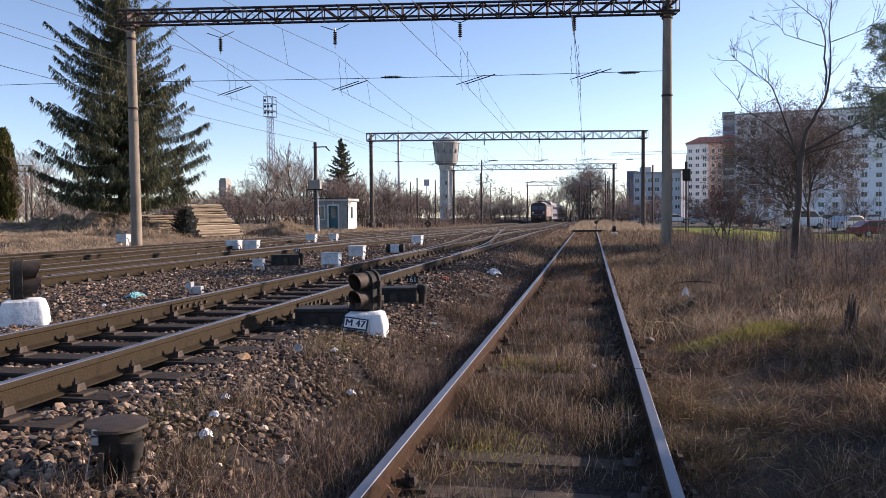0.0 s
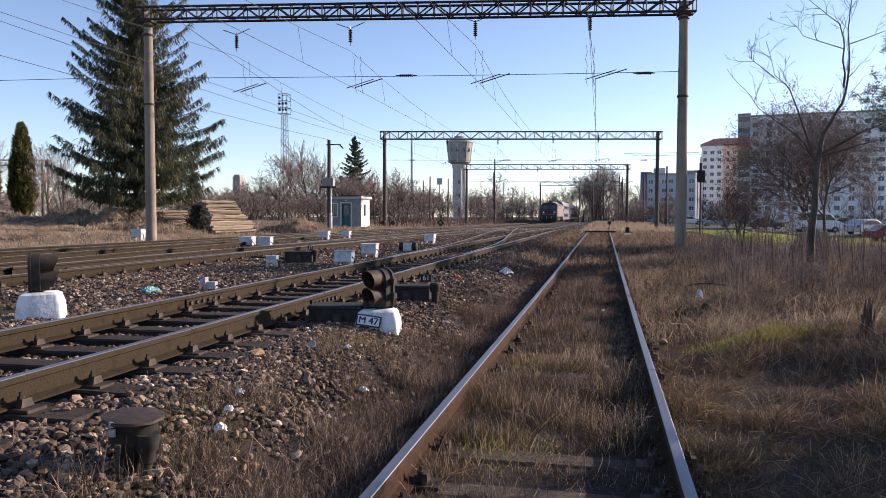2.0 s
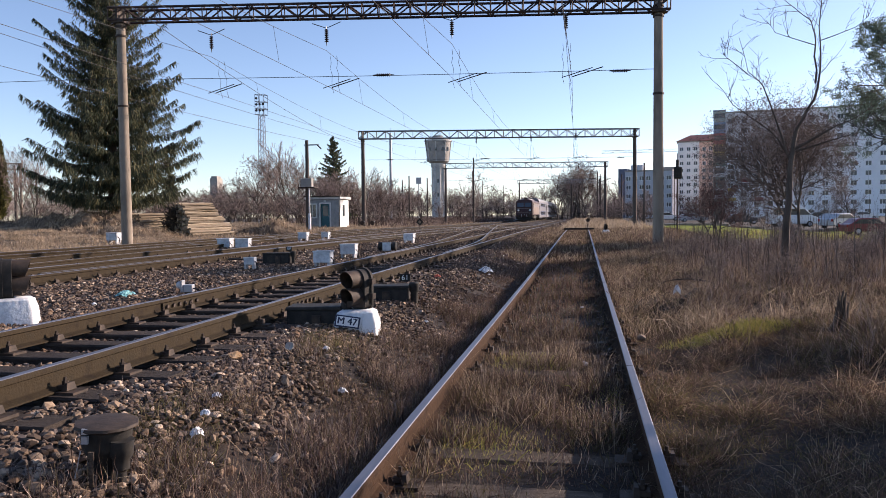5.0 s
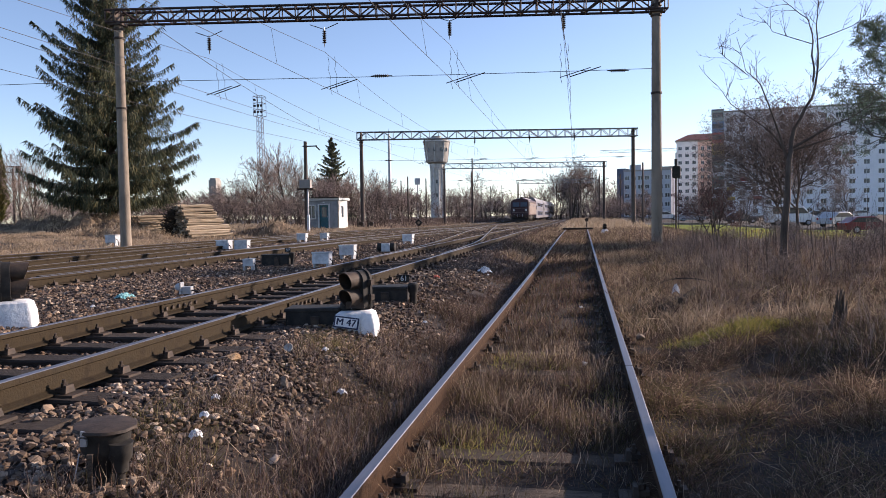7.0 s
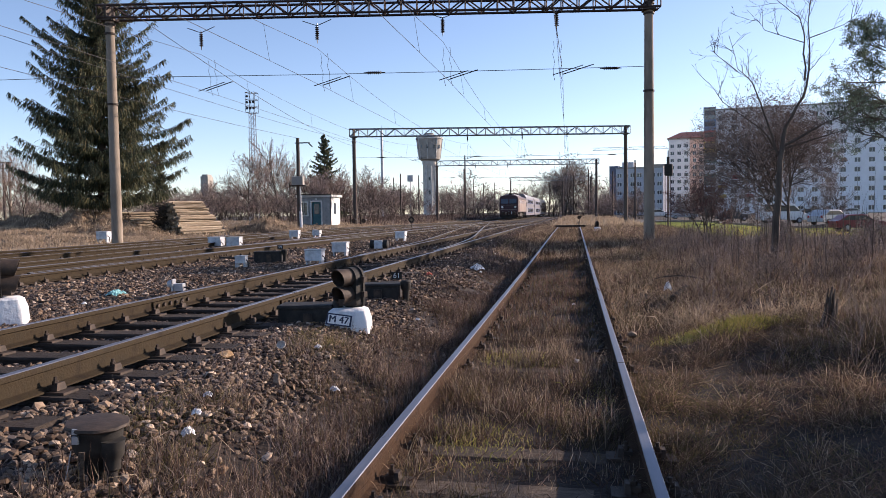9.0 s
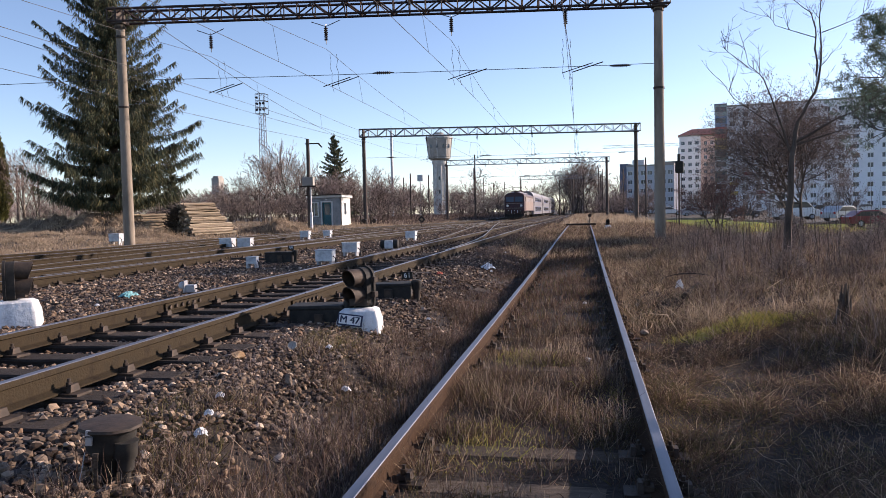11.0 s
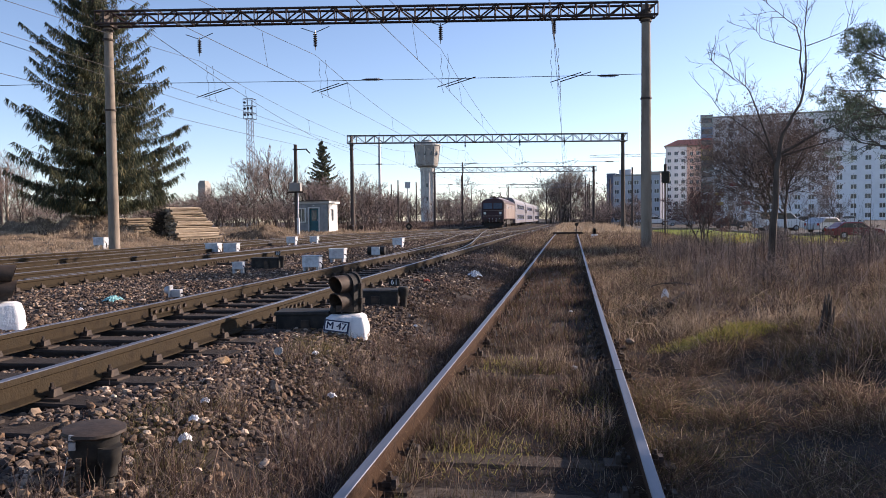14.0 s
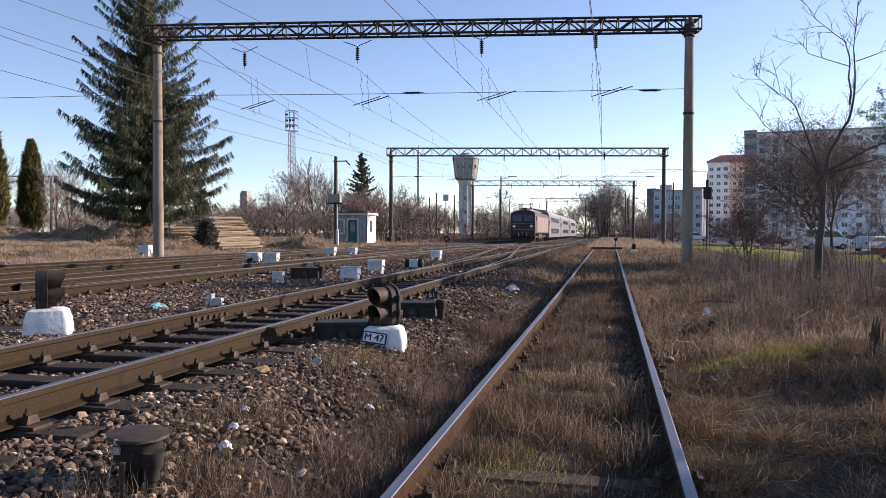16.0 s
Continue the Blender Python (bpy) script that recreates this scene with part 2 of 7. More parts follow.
class Buf:
    """Collects boxes, tubes and lathed forms into one mesh."""

    def __init__(self):
        self.v, self.f = [], []

    def box(self, x, y, z, sx, sy, sz, m=None, taper=1.0):
        """A box with its centre at x, y, z; taper scales the top."""
        b = len(self.v)
        for dz in (-0.5, 0.5):
            k = taper if dz > 0 else 1.0
            for dx, dy in ((-0.5, -0.5), (0.5, -0.5), (0.5, 0.5), (-0.5, 0.5)):
                p = Vector((x + dx * sx * k, y + dy * sy * k, z + dz * sz))
                self.v.append(tuple(m @ p) if m else tuple(p))
        for q in ((3, 2, 1, 0), (4, 5, 6, 7), (0, 1, 5, 4), (1, 2, 6, 5), (2, 3, 7, 6), (3, 0, 4, 7)):
            self.f.append(tuple(b + i for i in q))
        return self

    def tube(self, pts, radii, n=6, cap=True):
        pts = [Vector(p) for p in pts]
        if not isinstance(radii, (list, tuple)):
            radii = [radii] * len(pts)
        b = len(self.v)
        for i, p in enumerate(pts):
            d = (pts[min(i + 1, len(pts) - 1)] - pts[max(i - 1, 0)])
            d = d.normalized() if d.length > 1e-9 else Vector((0, 0, 1))
            u = d.cross(Vector((0, 0, 1)) if abs(d.z) < 0.9 else Vector((0, 1, 0))).normalized()
            w = d.cross(u)
            for k in range(n):
                a = 2 * math.pi * k / n
                self.v.append(tuple(p + (u * math.cos(a) + w * math.sin(a)) * radii[i]))
        for i in range(len(pts) - 1):
            for k in range(n):
                k2 = (k + 1) % n
                self.f.append((b + i * n + k, b + i * n + k2, b + (i + 1) * n + k2, b + (i + 1) * n + k))
        if cap:
            self.f.append(tuple(b + k for k in reversed(range(n))))
            self.f.append(tuple(b + (len(pts) - 1) * n + k for k in range(n)))
        return self

    def lathe(self, x, y, z, prof, n=16, axis=None):
        """prof: pairs of radius and height."""
        b = len(self.v)
        for r, h in prof:
            for k in range(n):
                a = 2 * math.pi * k / n
                p = Vector((r * math.cos(a), r * math.sin(a), h))
                p = (axis @ p if axis else p) + Vector((x, y, z))
                self.v.append(tuple(p))
        for i in range(len(prof) - 1):
            for k in range(n):
                k2 = (k + 1) % n
                self.f.append((b + i * n + k, b + i * n + k2, b + (i + 1) * n + k2, b + (i + 1) * n + k))
        self.f.append(tuple(b + k for k in reversed(range(n))))
        self.f.append(tuple(b + (len(prof) - 1) * n + k for k in range(n)))
        return self

    def prism(self, outline, y0, y1, m=None):
        """An outline in x, z drawn out along y."""
        b, n = len(self.v), len(outline)
        for y in (y0, y1):
            for x, z in outline:
                p = Vector((x, y, z))
                self.v.append(tuple(m @ p) if m else tuple(p))
        self.f.append(tuple(b + k for k in range(n)))
        self.f.append(tuple(b + n + k for k in reversed(range(n))))
        for k in range(n):
            k2 = (k + 1) % n
            self.f.append((b + k2, b + k, b + n + k, b + n + k2))
        return self

    def weld(self):
        """Joins corners that lie in one place."""
        seen, index = {}, []
        for p in self.v:
            index.append(seen.setdefault((round(p[0], 4), round(p[1], 4), round(p[2], 4)), len(seen)))
        self.v = list(seen)
        self.f = [tuple(index[i] for i in f) for f in self.f]
        return self

    def quad(self, a, b_, c, d):
        b = len(self.v)
        self.v += [tuple(a), tuple(b_), tuple(c), tuple(d)]
        self.f.append((b, b + 1, b + 2, b + 3))
        return self

    def mesh(self, name, mat, smooth=False):
        me = bpy.data.meshes.new(name)
        me.from_pydata(self.v, [], self.f)
        me.materials.append(mat)
        if smooth:
            me.polygons.foreach_set("use_smooth", [True] * len(me.polygons))
            me.set_sharp_from_angle(angle=radians(42))
        me.update()
        return me


def part(name, geo, mat, parent=None, label="", smooth=False, bevel=0.0, m=None):
    """One mesh object, under a thing or a part when a parent is given."""
    me = geo.mesh(name, mat, smooth) if isinstance(geo, Buf) else geo
    if not len(me.materials):
        me.materials.append(mat)
    ob = new(name, me)
    if parent:
        ob.parent = parent
    if m is not None:
        ob.matrix_basis = m
    if bevel:
        bv = ob.modifiers.new("bevel", "BEVEL")
        bv.width, bv.segments, bv.limit_method = bevel, 2, "ANGLE"
    if label:
        ob["label"] = label
    return ob


def thing(name, label, category, m=None, group="", kind=""):
    ob = tagged(new(name), label, category, group, kind)
    if m is not None:
        ob.matrix_basis = m
    return ob


def smoothstep(a, b, x):
    t = np.clip((x - a) / (b - a), 0, 1)
    return t * t * (3 - 2 * t)


RNG = np.random.default_rng(7)


# ---- the lie of the land ----
HEAD = 0.50      # railhead of the main tracks
SIDING = 0.15    # railhead of the overgrown siding, near end


def siding_rise(y):
    return 0.22 * smoothstep(8, 50, y) + 0.08 * smoothstep(50, 120, y)


def track_drop(y):
    return 0.2 * smoothstep(45, 90, y)


def land(x, y):
    """Height of the ground: the siding low, the main tracks on a bank, rough ground beyond them."""
    x, y = np.asarray(x, dtype=float), np.asarray(y, dtype=float)
    base = siding_rise(y) - 0.045 * smoothstep(-2.3, -1.8, x) * (1 - smoothstep(0.9, 1.5, x))
    base = base - 0.56 * smoothstep(-2.2, -4.5, x) * smoothstep(45, 90, y)
    bank = 0.255 * smoothstep(-1.35, -2.65, x) * (1 - base / 0.6)
    left = 0.55 * smoothstep(-17.5, -30, x) + 0.10 * smoothstep(-16, -18, x)
    right = 0.22 * smoothstep(1.2, 3.6, x) * (1 - smoothstep(14, 34, y)) - 0.06 * smoothstep(8, 30, x) * smoothstep(20, 50, y) - 0.9 * smoothstep(11, 20, x) * smoothstep(32, 50, y) * (1 - 0.55 * smoothstep(66, 82, y))
    trough = -0.035 * smoothstep(1.0, 0.75, np.abs(x + 4.25)) * smoothstep(60, 40, y)
    hump = 0.17 * np.exp(-((x - 3.3) / 0.9) ** 2 - ((y - 7.6) / 1.5) ** 2) + 0.12 * np.exp(-((x - 1.7) / 0.6) ** 2 - ((y - 8.6) / 0.6) ** 2)
    lumps = (0.05 * np.sin(x * 3.1 + 1.3 * np.sin(y * 1.7)) * np.sin(y * 2.9 + 1.1 * np.sin(x * 2.3)) + 0.025 * np.sin(x * 7.3 + y * 2.1) * np.sin(y * 6.1 - x * 1.9)) * smoothstep(0.55, 1.3, x) * smoothstep(40, 20, y)
    rough = 0.05 * np.sin(x * 1.3 + 0.7 * y) * np.sin(y * 0.9 - 0.4 * x) * (smoothstep(0.9, 2.5, x) + smoothstep(-17.5, -20, x))
    return base + bank + left + right + rough + trough + hump + lumps


def land1(x, y):
    return float(land(x, y))


def graded(lo, hi, near0, near1, fine, grow):
    out, s = [near0], fine
    while out[-1] < near1:
        out.append(out[-1] + fine)
    while out[-1] < hi:
        s *= grow
        out.append(out[-1] + s)
    s, low = fine, [near0]
    while low[-1] > lo:
        s *= grow
        low.append(low[-1] - s)
    return np.array(low[:0:-1] + out)


def sheet(name, xs, ys, height, mat):
    X, Y = np.meshgrid(xs, ys, indexing="ij")
    V = np.stack([X, Y, height(X, Y)], -1).reshape(-1, 3)
    ny = len(ys)
    i, j = np.meshgrid(np.arange(len(xs) - 1), np.arange(ny - 1), indexing="ij")
    a = (i * ny + j).ravel()
    me = fast_mesh(name, V, [np.stack([a, a + ny, a + ny + 1, a + 1], -1)])
    me.polygons.foreach_set("use_smooth", [True] * len(me.polygons))
    me.materials.append(mat)
    return new(name, me)


XS = graded(-1500, 1500, -32, 14, 0.35, 1.18)
YS = graded(-200, 2500, 0, 60, 0.4, 1.15)
tagged(sheet("ground", XS, YS, land, M_SOIL), "brown soil covered with dry grass and litter", "ground", kind="structure")


def bed_height(x, y):
    edge = np.minimum(smoothstep(-2.2, -2.9, x), smoothstep(-19, -17.6, x))
    return land(x, y) - 0.05 + 0.075 * edge + 0.012 * np.sin(x * 9 + y * 3) * np.sin(y * 7)


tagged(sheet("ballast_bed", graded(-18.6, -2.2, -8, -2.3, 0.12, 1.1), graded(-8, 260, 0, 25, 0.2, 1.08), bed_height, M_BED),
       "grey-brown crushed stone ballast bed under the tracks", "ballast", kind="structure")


# ---- tracks ----
RAIL = [(-0.075, 0), (0.075, 0), (0.075, 0.012), (0.012, 0.032), (0.010, 0.125), (0.036, 0.135), (0.036, 0.160), (0.030, 0.172), (-0.030, 0.172), (-0.036, 0.160), (-0.036, 0.135), (-0.010, 0.125), (-0.012, 0.032), (-0.075, 0.012)]


def sweep_rail(line, foot):
    """The rail's section along a line of (x, y); foot(x, y) is the height of its foot. Returns body and head."""
    body, head = Buf(), Buf()
    n = len(RAIL)
    for i, (x, y) in enumerate(line):
        a, b = line[max(0, i - 1)], line[min(len(line) - 1, i + 1)]
        d = Vector((b[0] - a[0], b[1] - a[1], 0)).normalized()
        s = Vector((d.y, -d.x, 0))
        z = foot(x, y)
        for px, pz in RAIL:
            body.v.append((x + s.x * px, y + s.y * px, z + pz))
        for px, pz in ((-0.031, 0.1725), (-0.027, 0.1765), (0.027, 0.1765), (0.031, 0.1725)):
            head.v.append((x + s.x * px, y + s.y * px, z + pz))
        if i:
            o, p = i * n, (i - 1) * n
            for k in range(n):
                k2 = (k + 1) % n
                body.f.append((p + k, p + k2, o + k2, o + k))
            o, p = i * 4, (i - 1) * 4
            for k in range(3):
                head.f.append((p + k + 1, p + k, o + k, o + k + 1))
    body.f.append(tuple(range(n)))
    body.f.append(tuple(reversed(range((len(line) - 1) * n, len(line) * n))))
    return body, head


def line_between(x0, y0, x1, y1, steps=14, ease=False):
    out = []
    for i in range(steps + 1):
        t = i / steps
        k = ((t * t / 0.4 if t < 0.2 else t - 0.1) / 0.9) if ease else t
        out.append((x0 + (x1 - x0) * k, y0 + (y1 - y0) * t))
    return out


def sleeper_mesh(length, mat, seed, top=0.26, bow=0.0):
    r = random.Random(seed)
    b = Buf()
    n = 6
    for i in range(n + 1):
        x = -length / 2 + length * i / n
        w = top / 2 + r.uniform(-0.008, 0.008)
        h = r.uniform(-0.006, 0.006) - bow * (2 * x / length + r.uniform(-0.2, 0.2)) ** 2
        b.v += [(x, -w, -0.12), (x, -w, h - 0.015), (x, -w + 0.015, h), (x, w - 0.015, h), (x, w, h - 0.015), (x, w, -0.12)]
    for i in range(n):
        for k in range(5):
            p, o = i * 6, (i + 1) * 6
            b.f.append((p + k, p + k + 1, o + k + 1, o + k))
    b.f += [tuple(reversed(range(6))), tuple(range(n * 6, n * 6 + 6))]
    return b.mesh("sleeper", mat)


SLEEPERS = [sleeper_mesh(2.55, M_SLEEPER, s) for s in range(4)]
SLEEPERS_GREY = [sleeper_mesh(2.5, M_SLEEPER_GREY, s + 9, 0.22, 0.045) for s in range(4)]


def clip_buf(b, x, y, z, side):
    """A baseplate, a clamp and a bolt with its nut beside a rail foot."""
    b.box(x + side * 0.045, y, z + 0.006, 0.16, 0.15, 0.02)
    b.box(x + side * 0.005, y, z + 0.036, 0.07, 0.07, 0.028)
    b.box(x + side * 0.04, y, z + 0.045, 0.035, 0.10, 0.05, taper=0.7)
    b.tube([(x + side * 0.01, y, z + 0.02), (x + side * 0.01, y, z + 0.105)], 0.012, 6)
    b.tube([(x + side * 0.01, y, z + 0.052), (x + side * 0.01, y, z + 0.08)], 0.022, 6)


def clip_mesh(side):
    b = Buf()
    clip_buf(b, 0, 0, 0, side)
    return b.mesh("rail_clip", M_IRON)


CLIPS = {s: clip_mesh(s) for s in (-1, 1)}


SLEEPER_ROWS = []


def track(label, xc, y0, y1, head_z, clips_to=0.0, sleepers_to=None, grey=False, pitch=0.62, shiny=True, rough=0.0, own_clips=False, first=()):
    """Two rails on sleepers: xc(y) is the middle line, head_z(y) the height of the railhead."""
    t = thing("railway_track", label, "railway track")
    ys = [y0 + (y1 - y0) * (i / 60) ** 1.6 for i in range(61)]
    for s in (-0.75, 0.75):
        body, head = sweep_rail([(xc(y) + s, y) for y in ys], lambda x, y: head_z(y) - 0.176)
        r = part("rail", body, M_RAIL_RUST if grey else M_RAIL, t, smooth=True)
        part("rail_head", head, M_HEAD if shiny else M_HEAD_DULL, r, "worn bright running surface", smooth=True)
    k, y, rest, rest_clips = 0, y0 + 0.3, Buf(), Buf()
    first = list(first)
    while y < (sleepers_to or y1):
        z = head_z(y) - 0.19
        SLEEPER_ROWS.append((xc(y), y))
        j = random.uniform(-rough, rough)
        if k < 110:
            ob = part("sleeper", (SLEEPERS_GREY if grey else SLEEPERS)[k % 4], None, t)
            ob.matrix_basis = pose(xc(y) + j, y + j * 0.5, z + rough * (0.25 if y < 9.5 else 0.0) + random.uniform(-1, 0.4) * rough * 0.25, random.uniform(-2, 2) * rough * 10, random.uniform(-0.6, 0.6) * rough * 12, random.uniform(-2, 2) * (0.3 + rough * 12))
        else:
            rest.box(xc(y), y, z - 0.06, 2.5, 0.25, 0.12)
        if y < clips_to:
            for s in (-0.75, 0.75):
                for side in (-1, 1):
                    x = xc(y) + s + side * 0.085
                    if own_clips and k < 70:
                        part("rail_clip", CLIPS[side], None, t, m=pose(x, y, z + 0.004, 0, 0, random.uniform(-4, 4)))
                    else:
                        clip_buf(rest_clips, x, y, z + 0.004, side)
        y = first.pop(0) if first else y + pitch * random.uniform(0.96, 1.04)
        k += 1
    if rest.v:
        tagged(part("far_sleeper_bed", rest, M_SLEEPER, t), kind="stuff")
    if rest_clips.v:
        tagged(part("rail_fastening", rest_clips, M_IRON, t), kind="stuff")
    return t


SIDE_X, T2_X, T3_X, T4_X = -0.35, -4.25, -10.3, -16.1
track("overgrown disused siding track with bent rotten sleepers", lambda y: SIDE_X, -6.0, 54, lambda y: SIDING + siding_rise(y), 20, grey=True, pitch=0.68, shiny=True, rough=0.05, first=(-5.0, -4.3, -3.6, -2.9, -2.2, -1.5, -0.8, -0.1, 0.6, 1.4, 2.2, 3.1, 3.6, 4.0, 4.6, 7.05, 8.05, 8.8))
track("running track with rusty-sided rails on dark wooden sleepers", lambda y: T2_X, -7, 170, lambda y: HEAD - track_drop(y), 46, own_clips=True, sleepers_to=90)


def train_x(y):
    return T3_X + 0.0012 * min(y, 112) + 0.00006 * max(0.0, y - 112) ** 2


track("main line track with polished railheads", train_x, -7, 330, lambda y: HEAD - track_drop(y), 90, sleepers_to=100)
track("loop track with rusty rails beside the dry grass", lambda y: T4_X + 0.012 * y, -7, 200, lambda y: HEAD + 0.05 - track_drop(y), 70, sleepers_to=80)


def connection(label, rails, clips=True, z=HEAD):
    """Switch and crossover rails lying beside and across the running tracks."""
    t = thing("switch_rails", label, "railway switch")
    cb = Buf()
    for x0, y0, x1, y1 in rails:
        ln = line_between(x0, y0, x1, y1, 18, True)
        body, head = sweep_rail(ln, lambda x, y: z - 0.174 - track_drop(y))
        r = part("rail", body, M_RAIL, t, smooth=True)
        part("rail_head", head, M_HEAD_DULL, r, smooth=True)
        if clips:
            for i in range(2, 17):
                for side in (-1, 1):
                    clip_buf(cb, ln[i][0] + side * 0.085, ln[i][1], z - 0.18 - track_drop(ln[i][1]), side)
    if cb.v:
        tagged(part("rail_fastening", cb, M_IRON, t), kind="stuff")
    return t


def fishplate(x, y, foot):
    """A bolted rail joint: two plates on the web and six bolts."""
    t = thing("rail_joint", "rusty fishplates bolted across a rail joint", "rail joint", pose(x, y, foot), group="rail joints")
    for s in (-1, 1):
        part("fishplate", Buf().box(s * 0.024, 0, 0.08, 0.02, 0.86, 0.09), M_RAIL, t)
        for k in range(6):
            part("bolt", Buf().lathe(s * 0.04, -0.35 + k * 0.14, 0.08, [(0.024, -0.02), (0.024, 0.02)], 6, pose(0, 0, 0, 0, 90).to_3x3()), M_IRON, t)
    part("gap", Buf().box(0, 0, 0.172, 0.074, 0.012, 0.012), M_BLACK, t)
    return t


for jx, jy in ((T2_X - 0.75, 8.6), (T2_X + 0.75, 8.9), (T2_X - 0.75, 23.0), (T3_X + 0.75, 19.0)):
    fishplate(jx, jy, HEAD - 0.176)
fishplate(SIDE_X + 0.75, 6.6, SIDING - 0.176)

A_IN, A_OUT = T2_X + 0.75, T2_X - 0.75
connection("crossover rails joining two running tracks", [(A_IN - 0.08, 19, A_IN - 6.1, 86), (A_OUT - 0.08, 17, A_OUT - 5.6, 86)])
connection("crossover rails crossing between two running tracks", [(T3_X + 0.68, 18, A_OUT + 0.1, 74), (T3_X - 0.82, 16, A_OUT - 1.4, 74)])
connection("switch blades beside the main line rails", [(T3_X - 0.62, 12, T3_X - 0.95, 40), (T3_X + 0.55, 12, T3_X + 0.85, 36), (T3_X - 1.6, 8, T3_X - 5.0, 46), (T3_X - 3.1, 6, T3_X - 6.3, 44)])
connection("switch rails of the loop track", [(T4_X + 0.3, 20, T4_X + 5.5, 75), (T4_X + 1.75, 20, T4_X + 6.9, 75)])


# ---- portals and wires ----
def truss_beam(name, p0, p1, deep, wide, pitch, parent, mat=M_TRUSS, label=""):
    """A lattice girder of angle bars between two points of its upper edge."""
    p0, p1 = Vector(p0), Vector(p1)
    d = (p1 - p0).normalized()
    s = d.cross(Vector((0, 0, 1))).normalized() * wide / 2
    dn = Vector((0, 0, -deep))
    b, r = Buf(), 0.032
    L = (p1 - p0).length
    n = max(4, int(L / pitch))
    for off in (s, -s):
        for v in (Vector(), dn):
            b.tube([p0 + off + v, p1 + off + v], 0.05, 4)
    for i in range(n + 1):
        a = p0 + d * (L * i / n)
        c = p0 + d * (L * min(n, i + 1) / n)
        for off in (s, -s):
            b.tube([a + off, a + off + dn], r * 0.8, 4)
            if i < n:
                b.tube([a + off, c + off + dn] if i % 2 else [a + off + dn, c + off], r, 4)
        b.tube([a + s, a - s], r * 0.8, 4)
        b.tube([a + s + dn, a - s + dn], r * 0.8, 4)
    return part(name, b, mat, parent, label)


def concrete_pole(x, y, z0, z1, r0, r1, parent, lean=0.0, mat=M_CONC):
    b = Buf()
    b.tube([(x, y, z0 - 0.5), (x + lean * 0.5, y, (z0 + z1) / 2), (x + lean, y, z1)], [r0, (r0 + r1) / 2, r1], 18)
    p = part("pole", b, mat, parent, "round tapered concrete pole", smooth=True)
    for h in (0.62, 0.93, 0.97):
        z = z0 + (z1 - z0) * h
        part("band", Buf().lathe(x + lean * h, y, z, [(r0 * 0.95, 0), (r0 * 1.0, 0.01), (r0 * 1.0, 0.07), (r0 * 0.95, 0.08)], 14), M_IRON, p, "iron clamp band")
    return p


def portal(label, L, R, ztop, deep, pitch, r0, r1, steel=M_TRUSS):
    t = thing("catenary_portal", label, "portal", group="portals over the tracks")
    d = Vector((R[0] - L[0], R[1] - L[1], 0)).normalized()
    truss_beam("lattice_girder", (L[0] - d.x * 0.4, L[1] - d.y * 0.4, ztop), (R[0] + d.x * 0.4, R[1] + d.y * 0.4, ztop), deep, 0.5, pitch, t, steel)
    for i, (x, y) in enumerate((L, R)):
        concrete_pole(x, y, land1(x, y), ztop - (deep if i == 0 else 0.05), r0, r1, t, mat=M_CONC if steel is M_TRUSS else M_POLE_DARK)
        part("bracket", Buf().box(x, y, ztop - deep - 0.05, 0.5, 0.55, 0.09).box(x, y, ztop - deep / 2, 0.09, 0.6, deep), M_IRON, t)
    return t


portal("dark lattice girder on two tall concrete poles", (-17.9, 27.0), (2.9, 30.2), 9.75, 0.48, 0.62, 0.215, 0.165)
portal("lattice girder portal further along the tracks", (-20.7, 69.3), (4.95, 74.4), 9.62, 0.72, 0.85, 0.21, 0.16, M_TRUSS_GREY)
portal("distant lattice girder portal over the tracks", (-20.7, 113.3), (3.45, 118.0), 9.5, 0.75, 0.95, 0.22, 0.17, M_TRUSS_GREY)
portal("far lattice girder portal over the tracks", (-15.0, 181.0), (4.0, 184.0), 9.8, 0.8, 1.2, 0.2, 0.16, M_TRUSS_GREY)
portal("far lattice girder portal of another yard", (-76.21, 78.70), (-67.47, 80.43), 8.4, 0.7, 0.9, 0.16, 0.13)
SUPPORT_Y = [-24.0, 29.0, 72.0, 116.0, 182.0, 250.0]


DISC = Buf().lathe(0, 0, 0, [(0.03, -0.005), (0.085, -0.045), (0.08, -0.057), (0.03, -0.068)], 12).mesh("disc", M_INSUL, True)


def insulator(x, y, z, m=None, n=7):
    """A string of porcelain discs hung from z downwards."""
    t = thing("insulator", "brown ribbed porcelain insulator hanging from the girder", "insulator", group="wire insulators")
    part("rod", Buf().lathe(0, 0, 0, [(0.012, 0.12), (0.022, 0.0), (0.022, -n * 0.075), (0.012, -n * 0.075 - 0.15)], 8), M_INSUL, t, smooth=True)
    for i in range(n):
        part("disc", DISC, None, t, m=pose(0, 0, -i * 0.075))
    t.matrix_basis = pose(x, y, z) @ (m or Matrix())
    return t


def sag(p0, p1, drop, n=10):
    p0, p1 = Vector(p0), Vector(p1)
    return [p0.lerp(p1, i / n) - Vector((0, 0, drop * 4 * (i / n) * (1 - i / n))) for i in range(n + 1)]


